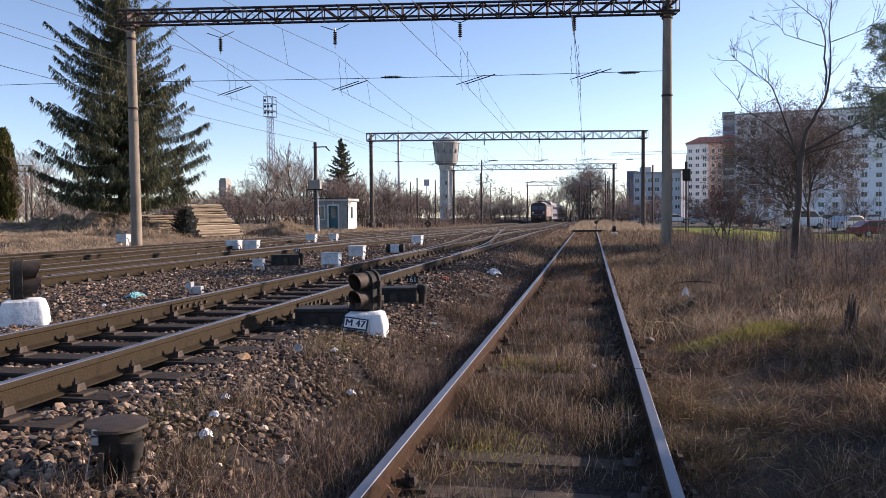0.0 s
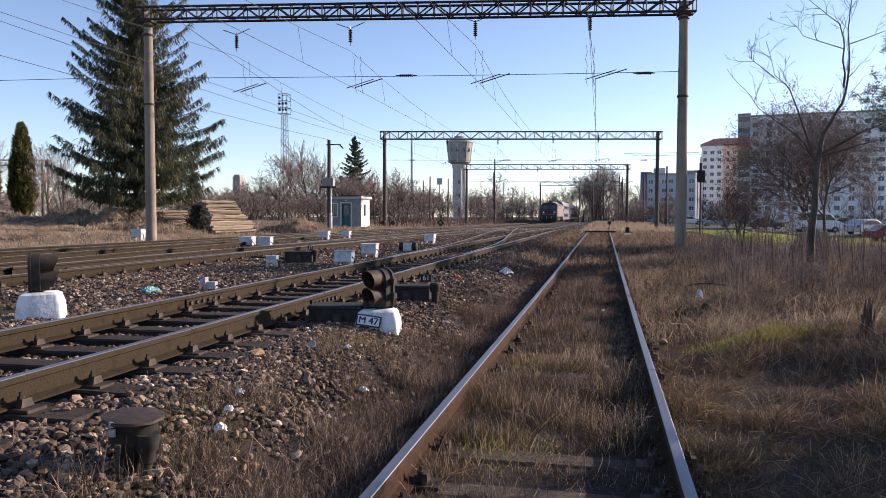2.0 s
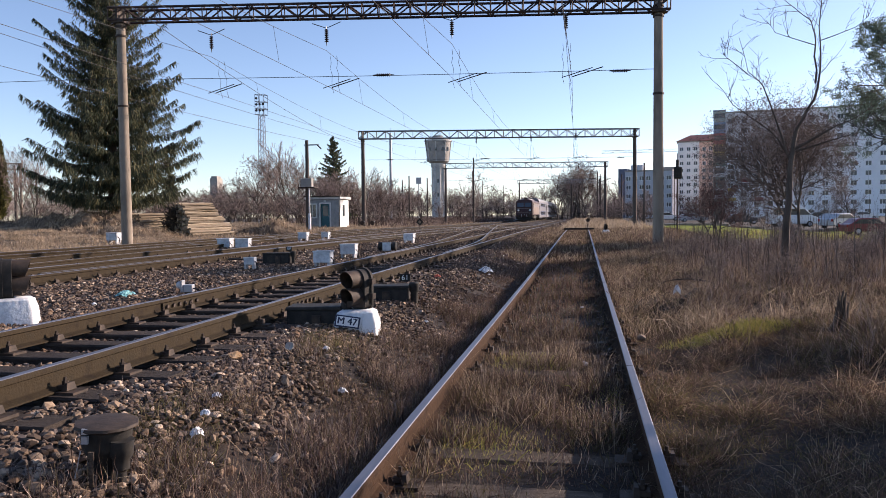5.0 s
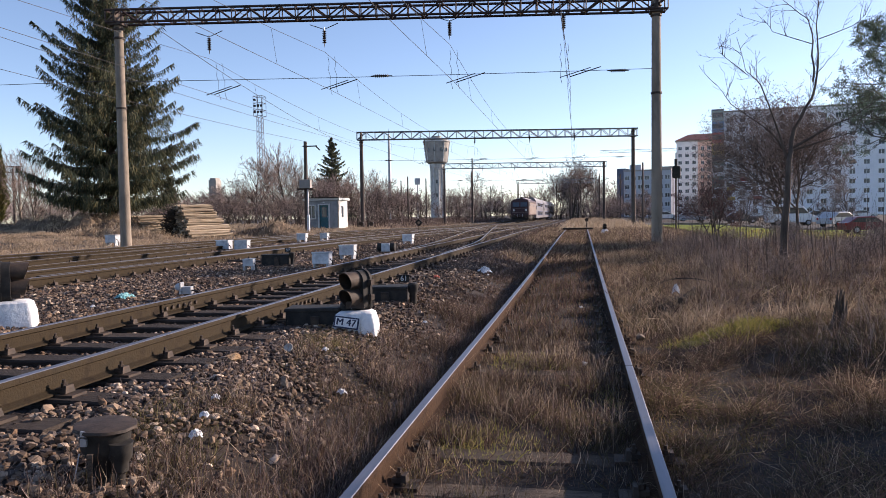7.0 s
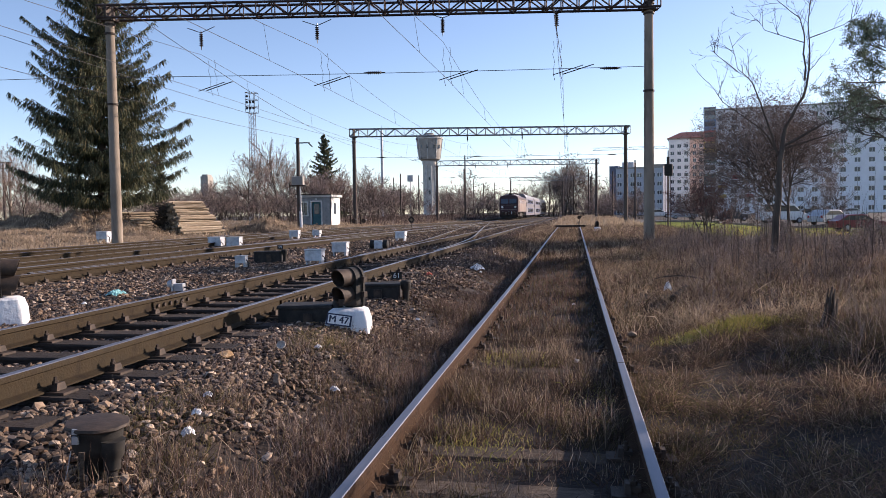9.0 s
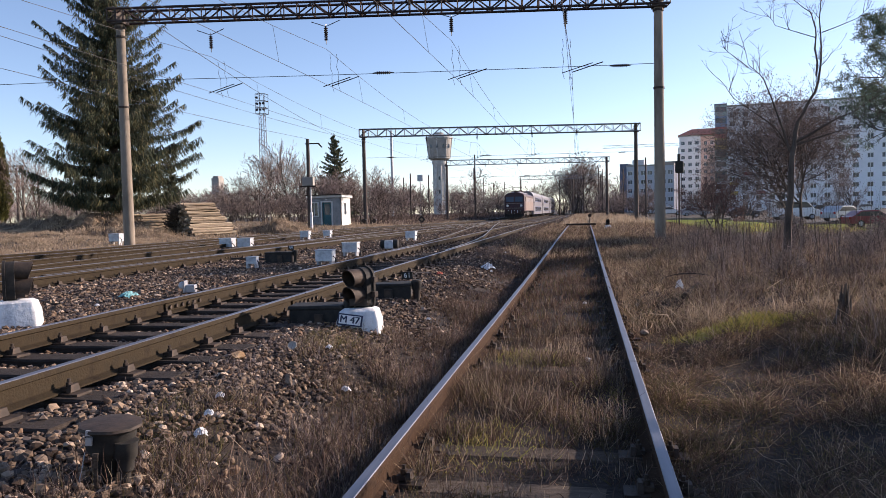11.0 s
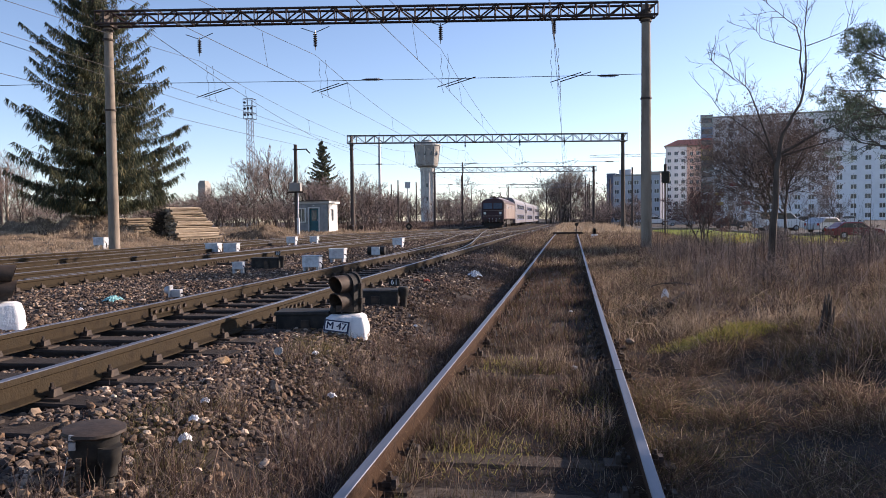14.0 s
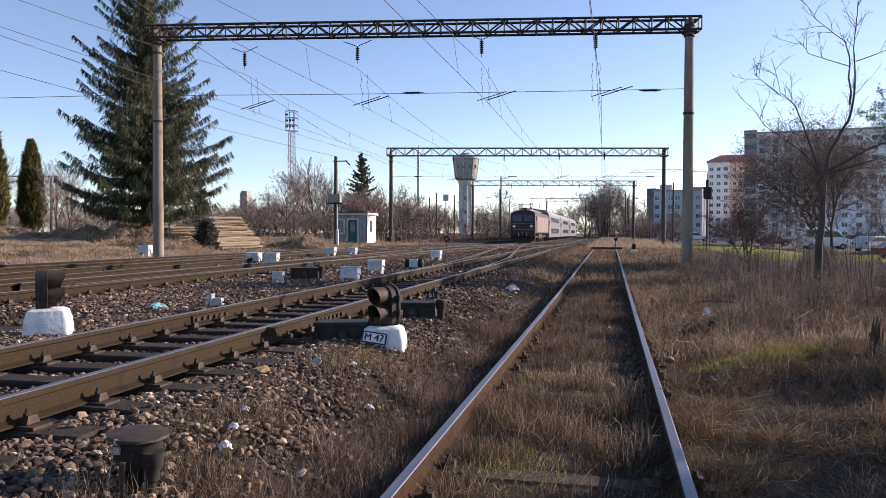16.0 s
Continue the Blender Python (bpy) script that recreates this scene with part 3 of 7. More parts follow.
def catenary(xs, label, r=0.0085):
    """Carrying rope, contact wire and droppers over one track; xs(y) gives its line."""
    t = thing("catenary_wires", label, "overhead wires", group="overhead wires")
    rope, contact = Buf(), Buf()
    for a, b in zip(SUPPORT_Y, SUPPORT_Y[1:]):
        k = 0.22 if SUPPORT_Y.index(a) % 2 else -0.22
        pts = sag((xs(a), a, 8.15), (xs(b), b, 8.15), 0.9)
        rope.tube(pts, r, 5)
        cw = [(xs(a) + k, a, 6.62), (xs(b) - k, b, 6.62)]
        contact.tube(cw, r, 5)
        for i in range(1, 10, 2):
            p = pts[i]
            q = Vector(cw[0]).lerp(Vector(cw[1]), i / 10)
            part("dropper", Buf().tube([p, q], 0.006, 4), M_WIRE, t)
    part("carrying_rope", rope, M_WIRE, t)
    part("contact_wire", contact, M_WIRE, t)
    for y in SUPPORT_Y[1:4]:
        k = 0.22 if SUPPORT_Y.index(y) % 2 else -0.22
        arm = Buf().tube([(xs(y) + k, y - 0.1, 6.66), (xs(y) + k + 1.15, y - 0.1, 6.98)], 0.02, 6)
        part("registration_arm", arm, M_IRON, t)
        hang = Buf().tube([(xs(y) - 0.6, y, 9.27), (xs(y), y, 9.05), (xs(y) + 0.6, y, 9.27)], 0.016, 4)
        part("hanger", hang, M_IRON, t)
        insulator(xs(y), y, 9.02)
        if y < 80:
            for dx in (-0.14, 0.14):
                loop = [(xs(y) + dx + 0.04 * math.sin(q * 2.4), y + 0.8 + 0.05 * q, 8.12 - 0.25 * q) for q in range(7)]
                part("jumper", Buf().tube(loop, 0.008, 4), M_WIRE, t, "loose jumper wire")
            part("second_arm", Buf().tube([(xs(y) + k - 0.38, y - 0.05, 6.66), (xs(y) + k + 0.77, y - 0.05, 6.98)], 0.017, 6), M_IRON, t)


catenary(lambda y: -0.6, "thin overhead wires above the siding")
catenary(lambda y: -5.1 + 0.004 * y, "overhead wires above the running track")
catenary(lambda y: -10.1, "overhead wires above the main line")
catenary(lambda y: -15.1, "overhead wires above the loop track")


def cross_span(L, R, z, breaks):
    t = thing("cross_span_rope", "thin steel rope stretched between two portal poles", "wire rope", group="cross span ropes")
    part("rope", Buf().tube(sag((*L, z), (*R, z + 0.05), 0.05, 12), 0.012, 5), M_WIRE, t)
    for k in breaks:
        p = Vector((*L, z)).lerp(Vector((*R, z)), k)
        a = math.atan2(R[1] - L[1], R[0] - L[0])
        prof = [(0.012, -0.42), (0.03, -0.3)]
        for i in range(7):
            prof += [(0.03, -0.27 + i * 0.08), (0.075, -0.24 + i * 0.08), (0.03, -0.21 + i * 0.08)]
        prof += [(0.012, 0.42)]
        part("insulator", Buf().lathe(p.x, p.y, p.z, prof, 10, pose(0, 0, 0, 0, 90, math.degrees(a)).to_3x3()), M_INSUL, t)


cross_span((-17.9, 27.0), (2.9, 30.2), 7.0, (0.493, 0.93))
cross_span((-20.7, 69.3), (4.95, 74.4), 6.9, (0.1, 0.45, 0.95))
cross_span((-20.7, 113.3), (3.45, 118.0), 6.9, (0.1, 0.5, 0.93))
cross_span((-17.9, 27.0), (-48.0, 24.0), 7.05, (0.92,))
anchor = thing("feeder_wires", "pair of sagging feeder wires beside the tracks", "overhead wires")
part("wire", Buf().tube(sag((-19.8, 52.4, 7.1), (-22.0, -30.0, 9.0), 0.8, 16), 0.011, 5), M_WIRE, anchor)
part("wire", Buf().tube(sag((-20.7, 69.3, 8.4), (-20.0, -30.0, 10.0), 1.0, 16), 0.011, 5), M_WIRE, anchor)
part("wire", Buf().tube(sag((-20.7, 69.3, 8.0), (-12.0, 10.0, 8.6), 0.8, 16), 0.011, 5), M_WIRE, anchor)


def line_pole(x, y, h, r=0.14, arm=True):
    t = thing("line_pole", "plain concrete pole of the overhead line", "pole", group="distant line poles")
    z = land1(x, y)
    part("pole", Buf().tube([(x, y, z - 0.5), (x, y, z + h)], [r, r * 0.7], 8), M_POLE_DARK, t, smooth=True)
    if arm:
        part("arm", Buf().tube([(x, y, z + h * 0.78), (x + 2.6, y, z + h * 0.86)], 0.05, 5).tube([(x, y, z + h * 0.92), (x + 2.4, y, z + h * 0.86)], 0.03, 5), M_IRON, t)
    return t


for px, py, h, a in ((-27.32, 116.92, 7.2, False), (-17.16, 118.93, 10.5, False), (-21.67, 148.62, 10.0, True), (-25.05, 188.73, 9.5, True), (-21.92, 209.74, 9.5, True), (-33.12, 136.16, 7.5, False), (-28.62, 238.99, 10, True),
                     (2.94, 153.50, 9.5, True), (3.97, 168.99, 10, False), (-0.07, 173.29, 9, True), (7.72, 98.37, 7.6, False), (-2.18, 152.48, 7.2, False), (-26.51, 127.28, 7.4, False), (-6.15, 192.47, 9, True), (6.19, 123.55, 7.5, False), (-60.93, 69.49, 6, False), (-55.56, 65.46, 6, False), (-67.76, 83.43, 7, False), (-72.95, 92.59, 7, True), (-73.15, 97.65, 7, False)):
    line_pole(px, py, h, arm=a)

# pole with the transformer box by the hut
tp = thing("transformer_pole", "concrete pole with a grey cabinet and crossarms beside the hut", "utility pole")
TX, TY = -19.85, 52.2
part("pole", Buf().tube([(TX, TY, 0.4), (TX, TY, 7.1)], [0.17, 0.12], 12), M_POLE_DARK, tp, smooth=True)
part("cabinet", Buf().box(TX + 0.05, TY - 0.25, 4.0, 0.85, 0.4, 0.62), M_TANK, tp, bevel=0.02)
part("platform", Buf().box(TX + 0.1, TY - 0.2, 3.62, 1.25, 0.7, 0.08), M_IRON, tp)
part("standard", Buf().tube([(TX + 0.28, TY - 0.45, 0.6), (TX + 0.28, TY - 0.45, 3.6)], 0.06, 8), M_GALV, tp)
part("crossarm", Buf().box(TX + 0.35, TY, 6.75, 1.1, 0.08, 0.08).tube([(TX + 0.8, TY, 6.75), (TX + 1.1, TY, 6.45)], 0.05, 6), M_IRON, tp)
part("foot_sleeve", Buf().tube([(TX + 0.28, TY - 0.45, 0.4), (TX + 0.28, TY - 0.45, 1.75)], 0.11, 8), M_WHITEWASH, tp)

# ---- the hut ----
hut = thing("signal_hut", "small plastered hut with shade-grey walls, a flat roof and teal door", "hut", pose(-22.15, 63.1, land1(-22.15, 63.1) + 0.03))
HW, HD, HH = 2.95, 2.7, 2.42


def wall_with_openings(w, h, thick, holes):
    """A wall in x, z from x = 0, its face at y = 0, with rectangular openings (x0, z0, x1, z1) through it."""
    b = Buf()
    xs = sorted({0, w, *(v for o in holes for v in (o[0], o[2]))})
    zs = sorted({0, h, *(v for o in holes for v in (o[1], o[3]))})
    for x0, x1 in zip(xs, xs[1:]):
        for z0, z1 in zip(zs, zs[1:]):
            cx, cz = (x0 + x1) / 2, (z0 + z1) / 2
            if not any(o[0] < cx < o[2] and o[1] < cz < o[3] for o in holes):
                b.box(cx, thick / 2, cz, x1 - x0, thick, z1 - z0)
    return b.weld()


part("front_wall", wall_with_openings(HW, HH, 0.25, [(1.28, 0.02, 2.12, 2.02), (0.2, 0.9, 0.88, 1.98)]), M_HUT, hut, m=pose(-HW / 2, -HD / 2, 0))
part("side_wall", wall_with_openings(HD, HH, 0.25, [(1.0, 0.95, 1.6, 1.95)]), M_HUT_WHITE, hut, "sunlit white side wall", m=pose(HW / 2, -HD / 2 + 0.003, 0, 0, 0, 90))
part("back_wall", Buf().box(0, HD / 2 - 0.12, HH / 2, HW - 0.02, 0.24, HH - 0.01), M_HUT, hut)
part("side_wall", Buf().box(-HW / 2 + 0.12, 0, HH / 2, 0.24, HD - 0.6, HH - 0.01), M_HUT, hut)
part("roof", Buf().box(0.05, 0, HH + 0.11, HW + 0.3, HD + 0.3, 0.2), M_HUT_WHITE, hut, "thick flat concrete roof slab", bevel=0.03)
# Thick overhanging cover also stands in for shade on the slab's front edge.
part("roof_cover", Buf().box(0.02, -0.06, HH + 0.245, HW + 0.34, HD + 0.42, 0.075), M_IRON, hut, "dark tarred roof cover")
DX, WX = 0.225, -0.935
hd = part("door", Buf().box(DX, -HD / 2 + 0.12, 1.02, 0.78, 0.06, 1.98), M_TEAL, hut, "teal painted door")
part("door_pane", Buf().box(DX, -HD / 2 + 0.085, 1.42, 0.46, 0.02, 0.9), M_GLASS_DARK, hd)
part("handle", Buf().box(DX + 0.3, -HD / 2 + 0.07, 1.0, 0.03, 0.05, 0.14), M_GALV, hd)
part("door_frame", Buf().box(DX - 0.475, -HD / 2 - 0.02, 1.07, 0.11, 0.1, 2.14).box(DX + 0.475, -HD / 2 - 0.02, 1.07, 0.11, 0.1, 2.14).box(DX, -HD / 2 - 0.02, 2.09, 0.84, 0.1, 0.11), M_HUT_WHITE, hut)
hw = part("window", Buf().box(WX, -HD / 2 + 0.12, 1.44, 0.68, 0.03, 1.08), M_GLASS_DARK, hut, "dark window pane")
part("window_frame", Buf().box(WX - 0.385, -HD / 2 - 0.02, 1.44, 0.09, 0.09, 1.26).box(WX + 0.385, -HD / 2 - 0.02, 1.44, 0.09, 0.09, 1.26).box(WX, -HD / 2 - 0.02, 2.03, 0.68, 0.09, 0.09).box(WX, -HD / 2 - 0.02, 0.85, 0.68, 0.09, 0.09).box(WX, -HD / 2 + 0.08, 1.44, 0.05, 0.05, 1.08), M_HUT_WHITE, hw)
part("side_window", Buf().box(HW / 2 - 0.1, -HD / 2 + 1.3, 1.45, 0.03, 0.6, 1.0), M_GLASS_DARK, hut)
part("lamp", Buf().box(DX, -HD / 2 - 0.06, 2.28, 0.12, 0.12, 0.1), M_HUT_WHITE, hut)

# ---- water tower ----
wt = thing("water_tower", "tall concrete water tower with a flared tank", "water tower", pose(-47.26, 245.50, 0))
part("shaft", Buf().lathe(0, 0, -0.5, [(2.45, 0), (2.15, 1.0), (2.02, 17.6), (2.4, 18.2), (2.5, 18.5), (2.5, 19.6)], 24), M_TOWER, wt, "pale concrete shaft", smooth=True)
for k in range(8):
    a = math.pi / 8 + k * math.pi / 4
    part("pilaster", Buf().box(2.1 * math.cos(a), 2.1 * math.sin(a), 9.0, 0.42, 0.42, 18.0, None), M_TOWER, wt)
part("tank", Buf().lathe(0, 0, 19.0, [(2.9, 0), (3.55, 0.5), (4.05, 4.8), (4.25, 6.8), (4.3, 7.1)], 24), M_TANK, wt, "weathered flared concrete tank", smooth=True)
for k in range(8):
    a = k * math.pi / 4
    part("tank_rib", Buf().tube([(3.55 * math.cos(a), 3.55 * math.sin(a), 19.5), (4.35 * math.cos(a), 4.35 * math.sin(a), 26)], 0.16, 5), M_TOWER, wt)
part("roof", Buf().lathe(0, 0, 26.1, [(4.6, 0), (4.6, 0.45), (2.0, 1.3), (1.0, 1.6), (0.1, 1.8)], 24), M_TOWER, wt)
part("railing", Buf().lathe(0, 0, 27.4, [(1.55, 0), (1.6, 0.7)], 12), M_TANK, wt)
for z in (4, 8.5, 13):
    part("window", Buf().box(0.25, -2.12, z, 0.5, 0.3, 1.2), M_GLASS_DARK, wt)
for k in range(5):
    a = -math.pi / 2 + (k - 2) * 0.55
    part("tank_window", Buf().box(3.9 * math.cos(a), 3.9 * math.sin(a), 23.5, 0.6, 0.5, 1.2), M_GLASS_DARK, wt)

# ---- floodlight mast, white mast, far block ----
fm = thing("floodlight_mast", "tall steel lattice mast with a cage of floodlights", "floodlight mast", pose(-73.7, 164.9, 0.5))
b, w0, w1, H = Buf(), 0.85, 0.55, 25.0
for sx in (-1, 1):
    for sy in (-1, 1):
        b.tube([(sx * w0, sy * w0, 0), (sx * w1, sy * w1, H)], 0.07, 4)
for i in range(20):
    z0, z1 = H * i / 20, H * (i + 1) / 20
    a, c = w0 + (w1 - w0) * i / 20, w0 + (w1 - w0) * (i + 1) / 20
    for s in (-1, 1):
        b.tube([(-a, s * a, z0), (c, s * c, z1)], 0.045, 4).tube([(s * a, -a, z0), (s * c, c, z1)], 0.045, 4)
        b.tube([(-a, s * a, z0), (a, s * a, z0)], 0.035, 4)
part("lattice", b, M_TRUSS_GREY, fm)
b = Buf()
for z in (25, 26.4, 28.0, 29.6):
    for s in (-1, 1):
        b.tube([(-1.12, s * 1.05, z), (1.12, s * 1.05, z)], 0.06, 4).tube([(s * 1.12, -1.05, z), (s * 1.12, 1.05, z)], 0.06, 4)
for sx in (-1, 0, 1):
    for sy in (-1, 1):
        b.tube([(sx * 1.12, sy * 1.05, 25), (sx * 1.12, sy * 1.05, 29.6)], 0.05, 4)
part("cage", b, M_IRON, fm)
for i in range(7):
    part("floodlight", Buf().lathe(-0.8 + (i % 3) * 0.8, -0.85, 25.9 + (i // 3) * 1.4, [(0.18, -0.2), (0.3, 0.12), (0.3, 0.2)], 10, pose(0, 0, 0, 75).to_3x3()), M_BLACK, fm)
wm = thing("antenna_mast", "slim pale tubular mast behind the trees", "mast", pose(-57.83, 223.02, 0))
part("tube", Buf().tube([(0, 0, 0), (0, 0, 27)], [0.5, 0.36], 12), M_GALV, wm, smooth=True)
part("top", Buf().tube([(0, 0, 27), (0, 0, 28.5)], 0.05, 6), M_IRON, wm)
am = thing("antenna_mast", "distant slim radio mast with a square head", "mast", pose(-70.96, 322.36, 0))
part("tube", Buf().tube([(0, 0, 0), (0, 0, 17)], [0.3, 0.22], 8), M_GALV, am)
part("head", Buf().box(0, 0, 17, 2.4, 0.6, 2.8), M_GALV, am)
fb = thing("distant_building", "far concrete building behind the trees", "building", pose(-158.20, 305.08, 0))
part("body", Buf().box(0, 0, 9.5, 3.4, 5, 19), M_TANK, fb)
part("parapet", Buf().box(0, 0, 19.4, 2.6, 4, 0.9), M_TANK, fb)


# ---- log piles ----
def log_pile(label, x, y, rz, length, rows, depth, seed, slope):
    """Rough timbers laid on one another, each course shorter than the one below."""
    r = random.Random(seed)
    t = thing("log_pile", label, "timber pile", pose(x, y, land1(x, y), 0, 0, rz), group="stacked timber")
    z = 0.1
    for j in range(rows):
        n = max(2, int(depth / 0.17 - j * 0.4))
        for i in range(n):
            L = (length - slope * j) * r.uniform(0.84, 1.06)
            yy = (i - (n - 1) / 2) * 0.17 + r.uniform(-0.03, 0.03)
            s = r.uniform(0.055, 0.085)
            b = Buf()
            b.tube([(-L / 2, 0, 0), (-L / 6, r.gauss(0, 0.02), r.gauss(0, 0.015)), (L / 6, r.gauss(0, 0.02), r.gauss(0, 0.015)), (L / 2, 0, 0)], [s, s * 0.97, s * 0.94, s * 0.9], 7)
            part("log", b, M_LOG, t, m=pose(-slope * j * 0.45 + r.uniform(-0.12, 0.12), yy, z, r.uniform(0, 360), r.uniform(-2, 2), r.uniform(-3, 3)))
        z += 0.122
    return t


log_pile("stack of pale rough timbers beside the tracks", -20.70, 38.21, 58, 2.9, 14, 2.3, 1, 0.1)
log_pile("low stack of pale rough timbers beside the spruce", -23.85, 38.60, 62, 2.7, 8, 2.0, 2, 0.07)
# Dark sticks added in place of the timber stack's shaded log ends.
heap = thing("brushwood_heap", "dark heap of sticks in place of the stack's shaded log ends", "brushwood")
b, r = Buf(), random.Random(5)
for i in range(900):
    u = r.uniform(0, 1)
    p = Vector((-21.85 + r.gauss(0, 0.3) * (1.25 - u), 37.7 + r.gauss(0, 0.4), land1(-22.5, 38) + 1.4 * u))
    d = Vector((r.gauss(0, 1), r.gauss(0, 1), r.gauss(0, 0.5))).normalized() * r.uniform(0.2, 0.45)
    b.tube([p, p + d], [0.035, 0.015], 4)
tagged(part("sticks", b, M_LOG_DARK, heap), kind="stuff")


def mound(x, y, rx, ry, h, label, mat=M_EARTH):
    n = 44
    V, Fq = [], []
    for i in range(n + 1):
        for j in range(n + 1):
            u, v = i / n * 2 - 1, j / n * 2 - 1
            k = max(0.0, 1 - u * u) * max(0.0, 1 - v * v)
            px, py = x + u * rx, y + v * ry
            V.append((px, py, land1(px, py) - 0.05 + h * k ** 0.8 * (0.75 + 0.5 * noise.noise((px * 0.9, py * 0.9, 3.0))) + 0.22 * k * noise.noise((px * 2.6, py * 2.6, 1.0)) + 0.12 * k * noise.noise((px * 7, py * 7, 2.0))))
    for i in range(n):
        for j in range(n):
            a = i * (n + 1) + j
            Fq.append((a, a + n + 1, a + n + 2, a + 1))
    me = fast_mesh("earth_mound", V, [np.array(Fq)])
    me.materials.append(mat)
    t = tagged(new("earth_mound", me), label, "earth mound", group="earth mounds")
    g = np.random.default_rng(int(abs(x) * 10))
    src = np.array(V)[g.integers(0, len(V), 1500)] + g.normal(0, 0.06, (1500, 3)) * np.array([1, 1, 0])
    tip = src + np.stack([g.normal(0, 0.1, 1500), g.normal(0, 0.1, 1500), g.uniform(0.08, 0.38, 1500)], -1)
    d = tip - src
    s = np.cross(d, g.normal(size=(1500, 3)))
    s /= np.linalg.norm(s, axis=1, keepdims=True)
    B = np.stack([src - s * 0.012, src + s * 0.012, tip], 1).reshape(-1, 3)
    gm = fast_mesh("dry_growth", B, [np.arange(4500).reshape(-1, 3)])
    gm.materials.append(M_STRAW)
    tagged(part("dry_growth", gm, None, t), kind="stuff")


mound(-25.6, 36.2, 3.0, 1.6, 1.3, "lumpy mound of earth and rubble under the spruce")
mound(-30.0, 37.5, 4.5, 1.6, 0.85, "low bank of earth and rubble")
mound(-38.0, 39.0, 6.0, 1.8, 0.8, "low bank of earth behind the dry grass")
mound(-18.2, 42.5, 2.2, 1.6, 1.0, "weedy mound of earth beyond the timber")
mound(-22.8, 34.0, 3.0, 1.4, 0.5, "low grassy mound by the pole")


# ---- trackside equipment ----
def relay_box(x, y, rz=0.0, s=1.0, mat=None, legs=True, dz=0.07):
    t = thing("track_relay_box", "small grey painted steel box on legs between the tracks", "trackside box", pose(x, y, land1(x, y) + dz, 0, 0, rz), group="trackside boxes")
    part("body", Buf().box(0, 0, 0.26 * s, 0.52 * s, 0.36 * s, 0.32 * s), mat or M_GREYBOX, t, bevel=0.012)
    part("lid", Buf().box(0, 0, 0.43 * s, 0.56 * s, 0.40 * s, 0.035 * s), mat or M_GREYBOX, t, bevel=0.008)
    if legs:
        for sx in (-1, 1):
            part("leg", Buf().box(sx * 0.2 * s, 0, 0.01 * s, 0.05, 0.3 * s, 0.2 * s), M_GALV, t)
    part("cable", Buf().tube([(0.27 * s, -0.1 * s, 0.25 * s), (0.36 * s, -0.14 * s, 0.18 * s), (0.4 * s, -0.16 * s, -0.05)], 0.018, 6), M_BLACK, t)
    return t


for x, y, s in ((-5.92, 16.5, 1.05), (-6.42, 20.0, 1.1), (-6.98, 29.8, 1.1), (-12.72, 32.8, 1.15), (-12.35, 34.8, 1.0), (-18.9, 27.6, 1.25)):
    relay_box(x, y, random.uniform(-8, 8), s * 0.74)
relay_box(-12.55, 26.2, 4, 0.98, dz=-0.04)
relay_box(-13.33, 26.3, -3, 0.98, dz=-0.04)
relay_box(-7.27, 15.5, 5, 0.47, dz=0.12)
mt = thing("switch_motor", "grey cylindrical switch motor on the ballast", "switch motor", pose(-6.1, 23.0, land1(-6.1, 23) + 0.08) @ Matrix.Scale(0.68, 4))
part("drum", Buf().lathe(0, 0, 0.22, [(0.17, -0.42), (0.2, -0.4), (0.2, 0.4), (0.17, 0.42)], 14, pose(0, 0, 0, 0, 90).to_3x3()), M_BLACK, mt, smooth=True)
part("housing", Buf().box(0, 0, 0.2, 0.4, 0.46, 0.38), M_GREYBOX, mt, bevel=0.02)


kb_ = thing("cable_joint", "small grey cable box with a drum beside the rail", "trackside box", pose(-5.70, 10.0, 0.34, 0, 0, 12) @ Matrix.Scale(0.85, 4))
part("drum", Buf().lathe(-0.11, 0, 0.19, [(0.05, -0.12), (0.065, -0.11), (0.065, 0.0), (0.05, 0.01)], 14, pose(0, 0, 0, 80).to_3x3()), M_GALV, kb_, smooth=True)
part("body", Buf().box(0.04, 0, 0.13, 0.17, 0.16, 0.13), M_GALV, kb_, bevel=0.012)
part("flange", Buf().box(-0.05, -0.02, 0.17, 0.03, 0.18, 0.2), M_GALV, kb_, bevel=0.006)
part("post", Buf().box(0.02, 0.02, 0.0, 0.07, 0.07, 0.34), M_IRON, kb_)
for k in range(2):
    part("cable", Buf().tube([(0.12, -0.03, 0.13), (0.2 + 0.03 * k, -0.05, 0.12), (0.24 + 0.05 * k, -0.07, 0.0), (0.25 + 0.06 * k, -0.08, -0.12)], 0.014, 6), M_BLACK, kb_)


def text_mesh(s, size, mat, parent, m):
    cu = bpy.data.curves.new("letters", "FONT")
    cu.body, cu.size, cu.extrude, cu.align_x, cu.align_y = s, size, 0.002, "CENTER", "CENTER"
    tmp = bpy.data.objects.new("letters", cu)
    scene.collection.objects.link(tmp)
    me = bpy.data.meshes.new_from_object(tmp.evaluated_get(bpy.context.evaluated_depsgraph_get()))
    bpy.data.objects.remove(tmp)
    me.materials.clear()
    me.materials.append(mat)
    ob = new("lettering", me)
    ob.parent = parent
    ob.matrix_basis = m
    return ob


